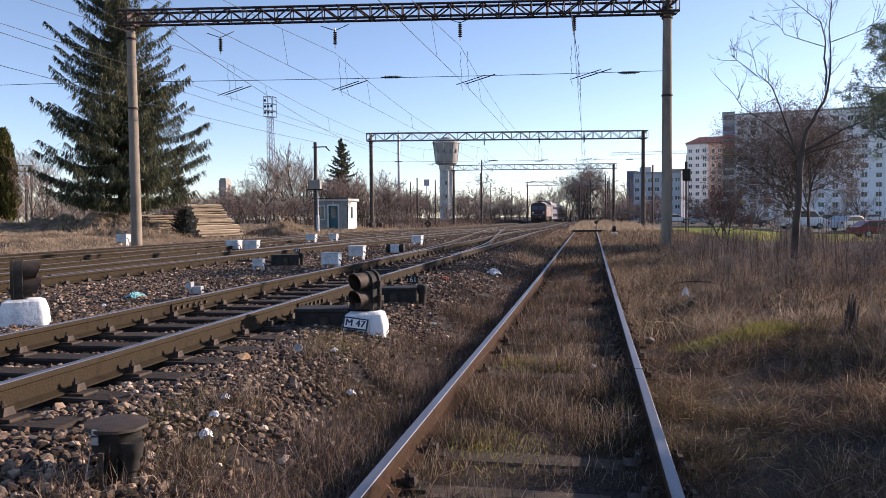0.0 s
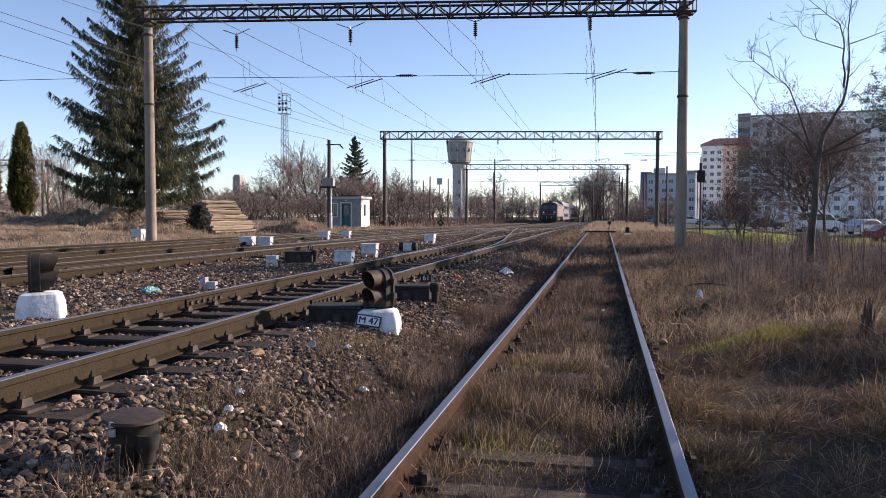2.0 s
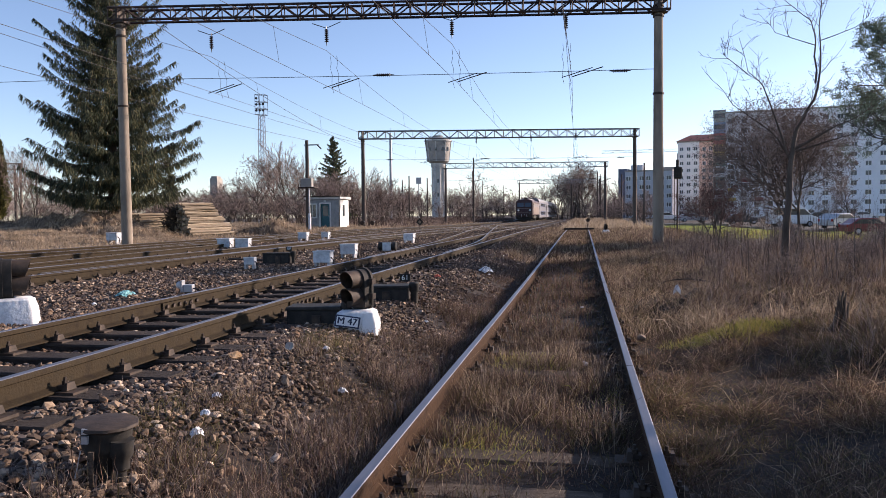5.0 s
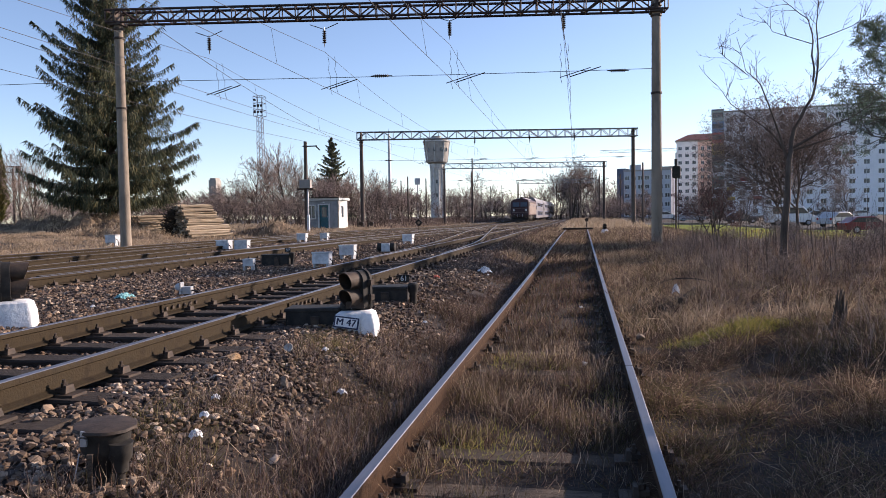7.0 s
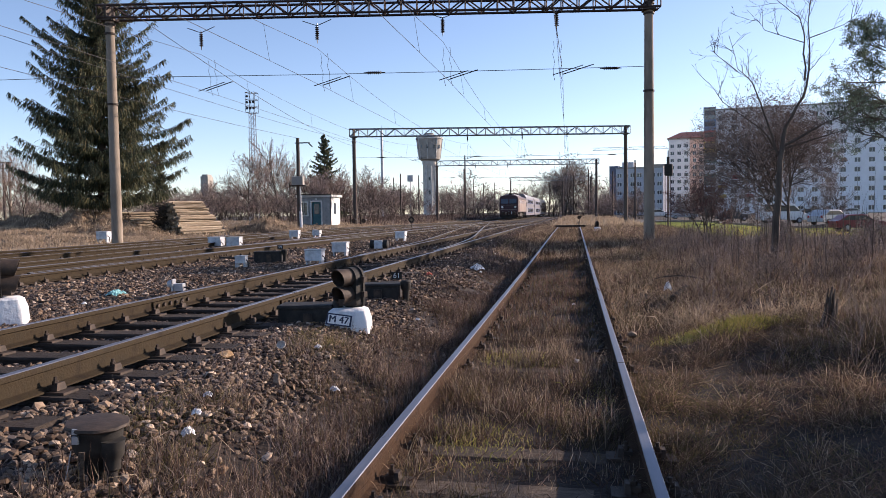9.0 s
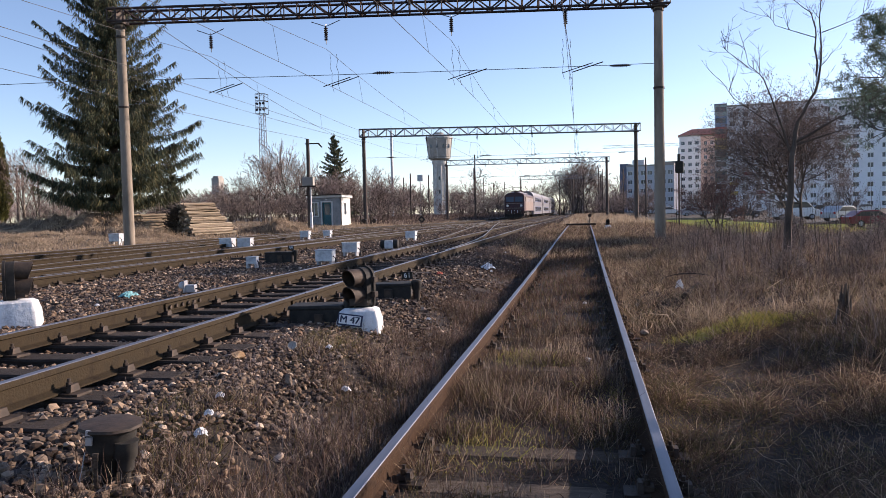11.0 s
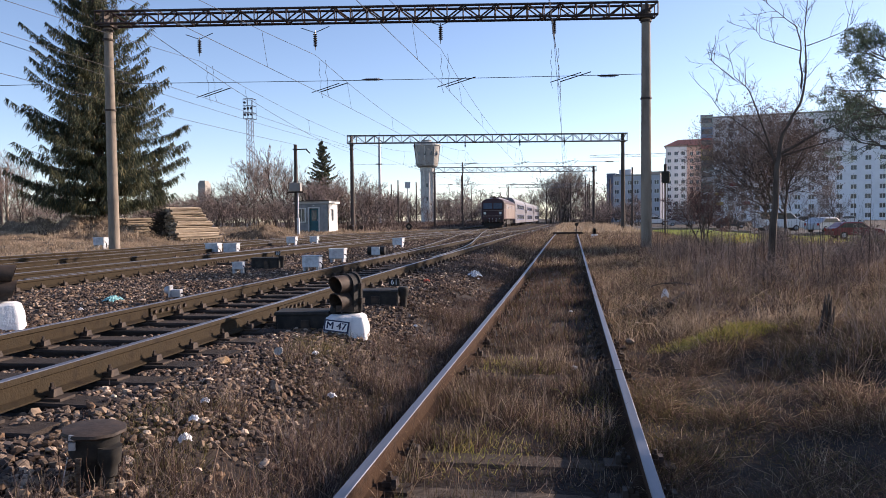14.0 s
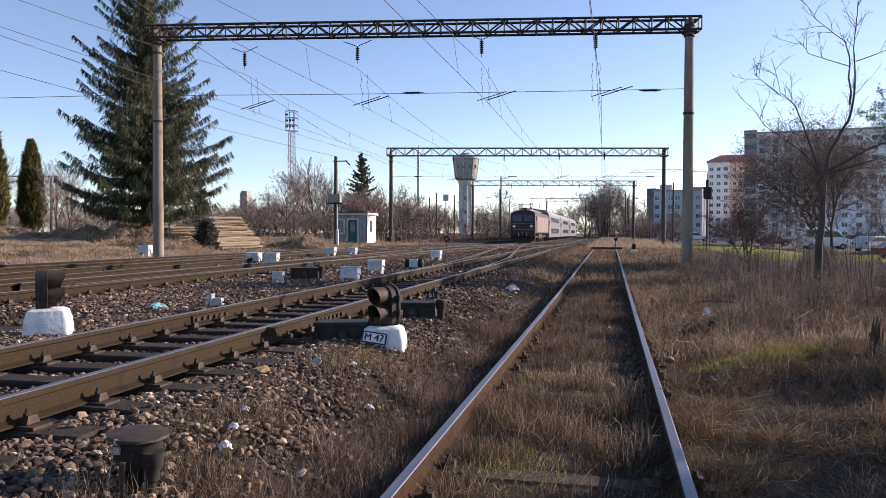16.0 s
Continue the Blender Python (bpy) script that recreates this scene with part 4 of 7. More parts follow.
def rounded_block(w0, d0, w1, d1, h, r=0.06):
    """A plinth with sloped sides and rounded corners."""
    b, n = Buf(), 20
    for z, w, d in ((-0.06, w0, d0), (h * 0.5, (w0 + w1) / 2 + 0.02, (d0 + d1) / 2 + 0.02), (h * 0.9, w1 + 0.02, d1 + 0.02), (h, w1 - 0.06, d1 - 0.06)):
        for k in range(n):
            a = 2 * math.pi * (k + 0.5) / n
            c, s = math.cos(a), math.sin(a)
            q = 0.15
            b.v.append((math.copysign(abs(c) ** q, c) * w / 2, math.copysign(abs(s) ** q, s) * d / 2, z))
    for i in range(3):
        for k in range(n):
            k2 = (k + 1) % n
            b.f.append((i * n + k, i * n + k2, (i + 1) * n + k2, (i + 1) * n + k))
    b.f.append(tuple(range(3 * n, 4 * n)))
    for i, (x, y, z) in enumerate(b.v):
        k = 1 + 0.035 * noise.noise((x * 9, y * 9, z * 9))
        b.v[i] = (x * k, y * k, z * (2 - k))
    return b


def dwarf_signal(label, m, plate, turn=0.0):
    """Two hooded lamps, one over the other, on a whitewashed plinth; the lamps face -y."""
    t = thing("dwarf_signal", label, "railway signal", m, group="dwarf signals")
    part("plinth", rounded_block(0.50, 0.42, 0.38, 0.31, 0.26), M_WHITEWASH, t, "whitewashed concrete plinth", smooth=True)
    hsg = Buf()
    out = [(math.cos(a) * 0.122, 0.5 + math.sin(a) * 0.122) for a in [math.pi * k / 10 for k in range(11)]]
    out = [(x, z + 0.13) for x, z in out] + [(x, z - 0.05) for x, z in [(math.cos(a) * 0.122, 0.42 + math.sin(a) * 0.06) for a in [math.pi + math.pi * k / 10 for k in range(11)]]]
    hsg.prism(out, 0.0, 0.09)
    h = part("housing", hsg, M_BLACK, t, smooth=True, m=pose(0, 0, -0.055, 0, 0, turn))
    rim = Buf()
    rim.prism([(x * 1.12, 0.53 + (z - 0.53) * 1.06) for x, z in out], 0.09, 0.12)
    part("back_cover", rim, M_BLACK, h, smooth=True)
    for z in (0.64, 0.455):
        hood = Buf()
        n = 14
        for k in range(n + 1):
            a = -0.36 * math.pi + 1.72 * math.pi * k / n
            for rr, yy in ((0.10, 0.0), (0.10, -0.185 + 0.06 * (1 - math.sin(a)) / 2), (0.092, -0.185 + 0.06 * (1 - math.sin(a)) / 2), (0.092, 0.0)):
                hood.v.append((math.cos(a) * rr, yy, z + math.sin(a) * rr))
        for k in range(n):
            for j in range(3):
                hood.f.append((k * 4 + j, k * 4 + j + 1, k * 4 + 5 + j, k * 4 + 4 + j))
        part("hood", hood, M_IRON, h, smooth=True)
        part("lens", Buf().lathe(0, -0.012, z, [(0.07, 0), (0.05, 0.02), (0.0, 0.03)], 14, pose(0, 0, 0, 90).to_3x3()), M_BLACK, h)
    part("hinge", Buf().box(0.15, 0.09, 0.62, 0.05, 0.05, 0.06), M_IRON, h)
    part("hinge", Buf().box(0.15, 0.09, 0.46, 0.05, 0.05, 0.06), M_IRON, h)
    part("foot", Buf().box(0, 0.03, 0.32, 0.2, 0.2, 0.07), M_IRON, t)
    if plate:
        pl = part("number_plate", Buf().box(0, 0, 0, 0.27, 0.012, 0.125), M_NAVY, t, "navy framed white enamel plate", m=pose(-0.075, -0.215, 0.15, -11, 8, 0))
        part("plate_face", Buf().box(0, -0.009, 0, 0.235, 0.008, 0.095), M_PLATE, pl)
        for k in (-0.003, 0.0, 0.003):
            text_mesh(plate, 0.105, M_NAVY, pl, pose(k, -0.0145 - abs(k) * 0.1, 0, 90))
    return t


dwarf_signal("dwarf shunting signal reading M 47 on a whitewashed plinth", pose(-2.435, 7.85, 0.195, 0, 0, 8), "M 47", -38)
dwarf_signal("dwarf shunting signal turned away on a whitewashed plinth", pose(-6.37, 7.42, 0.335, 0, 0, 30), "", 95)


def cable_pot(label, m, number=""):
    """A cast iron cable terminal: a lidded pot on a foot with cable sleeves."""
    t = thing("cable_terminal", label, "cable terminal", m, group="cable terminals")
    part("pot", Buf().lathe(0, 0, 0, [(0.085, -0.08), (0.09, 0.12), (0.13, 0.17), (0.155, 0.22), (0.16, 0.33), (0.165, 0.34)], 20), M_BLACK, t, smooth=True)
    part("lid", Buf().lathe(0, 0, 0.34, [(0.19, 0), (0.205, 0.012), (0.2, 0.03), (0.17, 0.036)], 10), M_IRON, t, "rusty flat iron lid", smooth=True)
    part("spout", Buf().lathe(0.125, -0.085, -0.05, [(0.035, 0), (0.035, 0.12), (0.055, 0.14), (0.055, 0.2), (0.075, 0.23), (0.08, 0.33)], 12), M_BLACK, t, smooth=True)
    part("stake", Buf().box(-0.02, -0.205, 0.05, 0.024, 0.014, 0.30).box(-0.022, -0.208, 0.21, 0.036, 0.02, 0.05), M_SLEEPER_GREY, t, "pale weathered stake")
    part("lock", Buf().box(-0.075, -0.17, 0.30, 0.04, 0.02, 0.05).box(-0.075, -0.17, 0.355, 0.04, 0.02, 0.035), M_GALV, t)
    part("wire", Buf().tube([(-0.11, -0.15, 0.22), (-0.12, -0.18, 0.1), (-0.14, -0.2, 0.0)], 0.004, 5), M_GALV, t)
    return t


cable_pot("black cast iron cable terminal standing in the ballast", pose(-2.31, 3.26, 0.205, 2, 3, 15) @ Matrix.Scale(0.74, 4))


def point_machine(m, number):
    t = thing("point_machine", "black point machine with a cable terminal beside the rail", "point machine", m, group="point machines")
    part("case", Buf().box(0, 0, 0.17, 0.75, 0.38, 0.26), M_BLACK, t, bevel=0.02)
    part("lid", Buf().box(0, 0, 0.315, 0.79, 0.42, 0.035, taper=0.96), M_BLACK, t, bevel=0.01)
    part("bracket", Buf().box(0.05, -0.205, 0.15, 0.12, 0.03, 0.2), M_IRON, t, "rusty grounding plate")
    part("sleeve", Buf().lathe(0.46, -0.1, 0, [(0.05, 0), (0.05, 0.22), (0.075, 0.25), (0.08, 0.36), (0.06, 0.38)], 12), M_BLACK, t, smooth=True)
    part("rod", Buf().tube([(-0.3, 0.1, 0.12), (-1.6, 0.5, 0.14)], 0.028, 8), M_IRON, t)
    part("base_beam", Buf().box(0, 0, 0.02, 0.95, 0.5, 0.06), M_IRON, t)
    if number:
        pl = part("number_plate", Buf().box(0.32, -0.02, 0.44, 0.16, 0.02, 0.11), M_BLACK, t)
        text_mesh(number, 0.11, M_GREYBOX, pl, pose(0.32, -0.032, 0.44, 90))
    return t


point_machine(pose(-2.93, 7.90, 0.12, 0, 0, 8) @ Matrix.Diagonal((0.78, 0.9, 1.1, 1)), "")
point_machine(pose(-2.80, 10.34, 0.17, 0, 0, 8) @ Matrix.Scale(0.95, 4), "61")
point_machine(pose(-7.42, 17.4, 0.30, 0, 0, 5) @ Matrix.Scale(0.9, 4), "59")

# siding end: a sleeper across the rails, small discs and a signal
ends = thing("track_stop", "rotten sleeper laid across the end of the siding rails", "track stop", pose(-0.25, 53.4, 0.30, 0, 0, 2))
part("beam", Buf().box(0, 0, 0.14, 2.1, 0.24, 0.13), M_SLEEPER, ends, bevel=0.02)
disc = thing("disc_marker", "small dark round marker on a stake", "marker", pose(0.43, 63.29, 0.35))
part("stake", Buf().tube([(0, 0, 0), (0, 0, 0.5)], 0.03, 6), M_IRON, disc)
part("disc", Buf().lathe(0, 0, 0.62, [(0.15, -0.02), (0.15, 0.02)], 16, pose(0, 0, 0, 90).to_3x3()), M_IRON, disc)
dwarf_signal("dwarf shunting signal in the grass beyond the siding", pose(1.42, 47.17, 0.28, 0, 0, 10) @ Matrix.Scale(0.8, 4), "")
dm = thing("diamond_marker", "black and yellow diamond switch marker", "marker", pose(-12.43, 56.67, HEAD - 0.12))
part("post", Buf().tube([(0, 0, 0), (0, 0, 0.5)], 0.03, 6), M_IRON, dm)
part("plate", Buf().box(0, 0, 0, 0.42, 0.04, 0.42), M_BLACK, dm, m=pose(0, 0, 0.62, 0, 45, 0))
part("inset", Buf().box(0, -0.03, 0, 0.2, 0.03, 0.2), M_LOG, dm, m=pose(0, 0, 0.62, 0, 45, 0))
ms = thing("main_signal", "black signal head on a slender post beside the siding", "railway signal", pose(5.75, 48.03, 0.4))
part("post", Buf().tube([(0, 0, 0), (0, 0, 4.3)], 0.05, 8), M_IRON, ms)
part("head", Buf().box(0.03, 0, 3.55, 0.5, 0.22, 0.75), M_BLACK, ms, bevel=0.09)
part("ladder", Buf().box(0.16, 0.1, 1.7, 0.03, 0.03, 3.2).box(-0.16, 0.1, 1.7, 0.03, 0.03, 3.2), M_IRON, ms)
part("cap", Buf().tube([(0, 0, 3.9), (0, 0, 4.35)], 0.09, 8), M_BLACK, ms)
for px, py, h in ((-19.63, 67.47, 0.9), (-20.56, 67.29, 1.0)):
    lv = thing("switch_stand", "weathered switch stand with a round disc", "switch stand", pose(px, py, land1(px, py)))
    part("post", Buf().tube([(0, 0, 0), (0, 0, h)], 0.09, 8), M_IRON, lv)
    part("counterweight", Buf().lathe(0.3, 0, 0.5, [(0.2, -0.08), (0.2, 0.08)], 14, pose(0, 0, 0, 90).to_3x3()), M_IRON, lv)
    part("lever", Buf().tube([(0.1, 0, 0.4), (0.55, 0, 0.65)], 0.03, 6), M_GALV, lv)

# ---- the train ----
WHEEL_R = 0.61


def wheelset(parent, y, r=WHEEL_R):
    b = Buf()
    ax = pose(0, 0, 0, 0, 90).to_3x3()
    for s in (-1, 1):
        b.lathe(s * 0.75, 0, 0, [(r + 0.03, -0.07), (r + 0.03, -0.045), (r, -0.04), (r, 0.07), (r * 0.85, 0.07), (r * 0.8, 0.02), (0.15, 0.03), (0.15, 0.1)] if s > 0 else [(0.15, -0.1), (0.15, -0.03), (r * 0.8, -0.02), (r * 0.85, -0.07), (r, -0.07), (r, 0.04), (r + 0.03, 0.045), (r + 0.03, 0.07)], 20, ax)
    b.lathe(0, 0, 0, [(0.09, -0.75), (0.09, 0.75)], 10, ax)
    return part("wheelset", b, M_IRON, parent, m=pose(0, y, r))


def bogie(parent, y, axles, r, width=2.3):
    b = Buf()
    span = (axles[-1] - axles[0]) + 1.1
    for s in (-1, 1):
        b.box(s * width / 2, y, r + 0.12, 0.14, span, 0.26)
        for a in axles:
            b.box(s * (width / 2 + 0.05), y + a, r, 0.2, 0.34, 0.34)
            b.tube([(s * (width / 2 + 0.05), y + a - 0.3, r + 0.1), (s * (width / 2 + 0.05), y + a - 0.3, r + 0.5)], 0.1, 8)
    b.box(0, y, r + 0.1, width, 0.4, 0.24)
    part("bogie_frame", b, M_BLACK, parent)
    return [wheelset(parent, y + a, r) for a in axles]


def body_section(w, z0, z1, shoulder, roof, n=7):
    """Half-rounded vehicle section in x, z, counter-clockwise."""
    pts = [(w / 2, z0), (w / 2, shoulder)]
    for i in range(1, n):
        a = math.pi / 2 * i / n
        pts.append((w / 2 * math.cos(a) ** 0.6, shoulder + (roof - shoulder) * math.sin(a)))
    pts.append((0, roof))
    return pts + [(-x, z) for x, z in reversed(pts[:-1])]


def locomotive():
    """Six-axle electric locomotive; its front at y = 0 faces -y."""
    t = thing("electric_locomotive", "maroon six-axle electric locomotive with faded orange sides toned as sunlit", "locomotive")
    L, W = 19.8, 3.06
    sec = body_section(W, 1.15, 0, 3.35, 3.95)
    b, n = Buf(), len(sec)
    rows = []
    for y, k, dz in ((0.0, 0.96, -0.10), (0.12, 0.985, -0.04), (0.5, 1.0, 0), (L - 0.5, 1.0, 0), (L - 0.12, 0.985, -0.04), (L, 0.96, -0.10)):
        rows.append([(x * k, y + (0.28 * max(0, z - 2.2) if y < 1 else -0.28 * max(0, z - 2.2)), z + (dz if z > 3 else 0)) for x, z in sec])
    for rw in rows:
        b.v += rw
    for i in range(len(rows) - 1):
        for k in range(n):
            k2 = (k + 1) % n
            b.f.append((i * n + k, i * n + k2, (i + 1) * n + k2, (i + 1) * n + k))
    b.f += [tuple(reversed(range(n))), tuple(range(5 * n, 6 * n))]
    part("body", b, M_LOCO, t, smooth=True)
    for s in (-1, 1):
        part("side_panel", Buf().box(s * (W / 2 + 0.004), L / 2, 2.25, 0.02, L - 4.2, 1.95), M_LOCO_SIDE, t, "faded orange-pink side panel toned as sunlit")
        for i in range(5):
            part("side_louvre", Buf().box(s * (W / 2 + 0.02), 4.2 + i * 2.8, 2.85, 0.03, 1.3, 0.5), M_ROOF_GREY, t)
        part("cab_side_window", Buf().box(s * (W / 2 + 0.002), 1.25, 2.95, 0.03, 0.7, 0.65), M_GLASS_DARK, t)
        part("windscreen", Buf().box(s * 0.66, 0, 0, 1.12, 0.04, 0.78), M_GLASS_DARK, t, "dark windscreen pane", m=pose(0, 0.16, 2.92, -15.6))
        h = part("headlight", Buf().lathe(s * 1.02, -0.02, 1.98, [(0.19, -0.06), (0.19, 0.05), (0.15, 0.07)], 16, pose(0, 0, 0, 90).to_3x3()), M_GALV, t)
        part("lens", Buf().lathe(s * 1.02, -0.09, 1.98, [(0.14, -0.01), (0.1, 0.03)], 14, pose(0, 0, 0, 90).to_3x3()), M_LAMP_LENS, h)
        part("buffer", Buf().lathe(s * 0.875, -0.02, 1.05, [(0.11, -0.05), (0.1, 0.4), (0.24, 0.42), (0.24, 0.5)], 14, pose(0, 0, 0, 90).to_3x3()), M_IRON, t)
        part("step", Buf().box(s * 1.3, 0.35, 0.65, 0.3, 0.4, 0.5), M_BLACK, t)
    part("buffer_beam", Buf().box(0, 0.1, 1.05, 2.75, 0.24, 0.5), M_LOCO, t)
    part("snow_plough", Buf().box(0, 0.15, 0.45, 2.4, 0.12, 0.5), M_BLACK, t)
    part("coupling", Buf().box(0, -0.2, 1.03, 0.16, 0.5, 0.3), M_IRON, t)
    part("front_band", Buf().box(0, -0.006, 1.62, 2.55, 0.03, 0.06).box(0, -0.006, 2.3, 2.5, 0.05, 0.05), M_LOCO_SIDE, t)
    for i in range(5):
        part("hose", Buf().tube([(-0.9 + i * 0.45, -0.02, 1.3), (-0.9 + i * 0.45, -0.12, 1.1), (-0.9 + i * 0.45, -0.05, 0.85)], 0.035, 6), M_PLATE, t)
    part("roof_walk", Buf().box(0, L / 2, 4.02, 1.3, L - 5, 0.14), M_ROOF_GREY, t)
    for yy in (3.2, 16.6):
        pb = Buf()
        for s in (-1, 1):
            pb.tube([(s * 0.5, yy + 0.9, 4.15), (s * 0.45, yy - 0.7, 4.55 if yy < 9 else 5.2), (s * 0.75, yy + 0.6, 4.75 if yy < 9 else 6.1)], 0.035, 5)
            pb.tube([(s * 0.9, yy + 0.6, 4.75 if yy < 9 else 6.1), (s * -0.9, yy + 0.6, 4.75 if yy < 9 else 6.1)], 0.035, 5)
            for q in (-0.6, 0.9):
                pb.tube([(s * 0.5, yy + q, 3.95), (s * 0.5, yy + q, 4.25)], 0.08, 8)
        part("pantograph", pb, M_IRON, t)
    for i in range(8):
        part("roof_insulator", Buf().lathe((-1) ** i * 0.45, 5.5 + i * 1.25, 4.05, [(0.08, 0), (0.12, 0.1), (0.07, 0.16), (0.12, 0.24), (0.06, 0.4)], 8), M_INSUL, t)
    part("horn", Buf().box(0.2, 1.0, 4.05, 0.5, 0.5, 0.28), M_IRON, t)
    part("underframe", Buf().box(0, L / 2, 0.85, 2.5, 5.0, 0.7), M_BLACK, t)
    return t, bogie(t, 4.6, (-2.15, 0, 2.15), WHEEL_R) + bogie(t, L - 4.6, (-2.15, 0, 2.15), WHEEL_R)


def coach():
    """Double-deck coach, two rows of windows, its front end at y = 0."""
    t = thing("double_deck_coach", "white and blue double-deck passenger coach", "railway coach", group="coaches of the train")
    L, W = 26.4, 2.85
    sec = body_section(W, 0.55, 0, 3.35, 4.62, 9)
    part("body", Buf().prism(sec, 0.25, L - 0.25), M_COACH, t, smooth=True)
    roof = [(x * 1.008, z + 0.012) for x, z in sec if z > 3.85]
    b = Buf()
    for y in (0.3, L - 0.3):
        b.v += [(x, y, z) for x, z in roof]
    nr = len(roof)
    for k in range(nr - 1):
        b.f.append((k, k + 1, nr + k + 1, nr + k))
    part("roof_skin", b, M_ROOF_GREY, t, "grey roof", smooth=True)
    for s in (-1, 1):
        part("lower_band", Buf().box(s * (W / 2 + 0.004), L / 2, 1.48, 0.015, L - 9.2, 0.95), M_COACH_BLUE, t, "dark blue window band")
        part("upper_band", Buf().box(s * (W / 2 - 0.005), L / 2, 3.18, 0.06, L - 9.2, 0.8), M_COACH_BLUE, t, "dark blue window band")
        for i in range(11):
            yy = 5.4 + i * 1.56
            part("window", Buf().box(s * (W / 2 + 0.014), yy, 1.5, 0.015, 1.15, 0.66), M_GLASS_DARK, t)
            part("window", Buf().box(s * (W / 2 + 0.022), yy, 3.2, 0.02, 1.15, 0.58), M_GLASS_DARK, t)
        for yy in (3.2, L - 3.2):
            part("door", Buf().box(s * (W / 2 + 0.006), yy, 1.75, 0.02, 1.3, 2.0), M_ROOF_GREY, t, "grey sliding door")
            part("end_window", Buf().box(s * (W / 2 + 0.006), yy + (1.6 if yy > 9 else -1.6), 2.6, 0.02, 0.8, 0.7), M_GLASS_DARK, t)
    part("gangway", Buf().box(0, 0.1, 2.1, 1.5, 0.4, 2.4).box(0, L - 0.1, 2.1, 1.5, 0.4, 2.4), M_BLACK, t)
    return t, bogie(t, 2.9, (-1.25, 1.25), 0.46) + bogie(t, L - 2.9, (-1.25, 1.25), 0.46)


loco, loco_wheels = locomotive()
first_coach, first_wheels = coach()
coaches = [first_coach] + [copy_thing(first_coach, Matrix()) for _ in range(2)]
TRAIN = [(loco, 0.0, 19.8)] + [(c, 20.6 + 27.2 * i, 26.4) for i, c in enumerate(coaches)]


def train_y(t):
    """Where the front of the locomotive stands at t seconds."""
    return 147.0 - 2.6 * t - 0.065 * t * t


# ---- buildings ----
WALLS = {}


def plaster(key, col):
    if key not in WALLS:
        WALLS[key] = material(key + "_facade_plaster", [tuple(c * 0.82 for c in col), col], 0.25, 0.9, 0, 0.15, 8)
    return WALLS[key]


def window_mesh(w, h):
    b = Buf().box(0, 0, 0, w, 0.05, h)
    return b.mesh("window_pane", M_GLASS_DARK)


def facade(parent, width, height, cols, rows, storey, ww, wh, mat, m, z0=1.0, label="", margin=None):
    """A wall with real openings, in each a set-back pane with a mullion; origin at its lower corner, face towards -y."""
    margin = margin if margin is not None else (width / cols - ww) / 2
    pitch = (width - 2 * margin - ww) / max(1, cols - 1)
    wl = Buf()
    xs = [0.0]
    for c in range(cols):
        x = margin + c * pitch
        xs += [x, x + ww]
    xs.append(width)
    zs = [0.0]
    for r in range(rows):
        z = z0 + r * storey
        zs += [z, z + wh]
    zs.append(height)
    for i in range(len(xs) - 1):
        for j in range(len(zs) - 1):
            if i % 2 and j % 2:
                x0, x1, a, c = xs[i], xs[i + 1], zs[j], zs[j + 1]
                d = 0.3
                wl.quad((x0, 0, a), (x1, 0, a), (x1, d, a), (x0, d, a))
                wl.quad((x0, d, c), (x1, d, c), (x1, 0, c), (x0, 0, c))
                wl.quad((x0, 0, a), (x0, d, a), (x0, d, c), (x0, 0, c))
                wl.quad((x1, 0, c), (x1, d, c), (x1, d, a), (x1, 0, a))
            else:
                wl.quad((xs[i], 0, zs[j]), (xs[i + 1], 0, zs[j]), (xs[i + 1], 0, zs[j + 1]), (xs[i], 0, zs[j + 1]))
    w = part("wall", wl.weld(), mat, parent, label, m=m)
    pane = window_mesh(ww, wh)
    bars = Buf().box(0, -0.05, 0, 0.09, 0.06, wh).box(0, -0.05, wh / 2 - 0.05, ww, 0.06, 0.09).box(0, -0.05, -wh / 2 + 0.05, ww, 0.06, 0.09).box(-ww / 2 + 0.05, -0.05, 0, 0.09, 0.06, wh).box(ww / 2 - 0.05, -0.05, 0, 0.09, 0.06, wh).mesh("window_frame", M_PLATE)
    for c in range(cols):
        for r in range(rows):
            part("window", pane, None, w, m=pose(margin + c * pitch + ww / 2, 0.26, z0 + r * storey + wh / 2))
            f = new("window_frame", bars)
            f.parent = w
            f.matrix_basis = pose(margin + c * pitch + ww / 2, 0.26, z0 + r * storey + wh / 2)
    return w


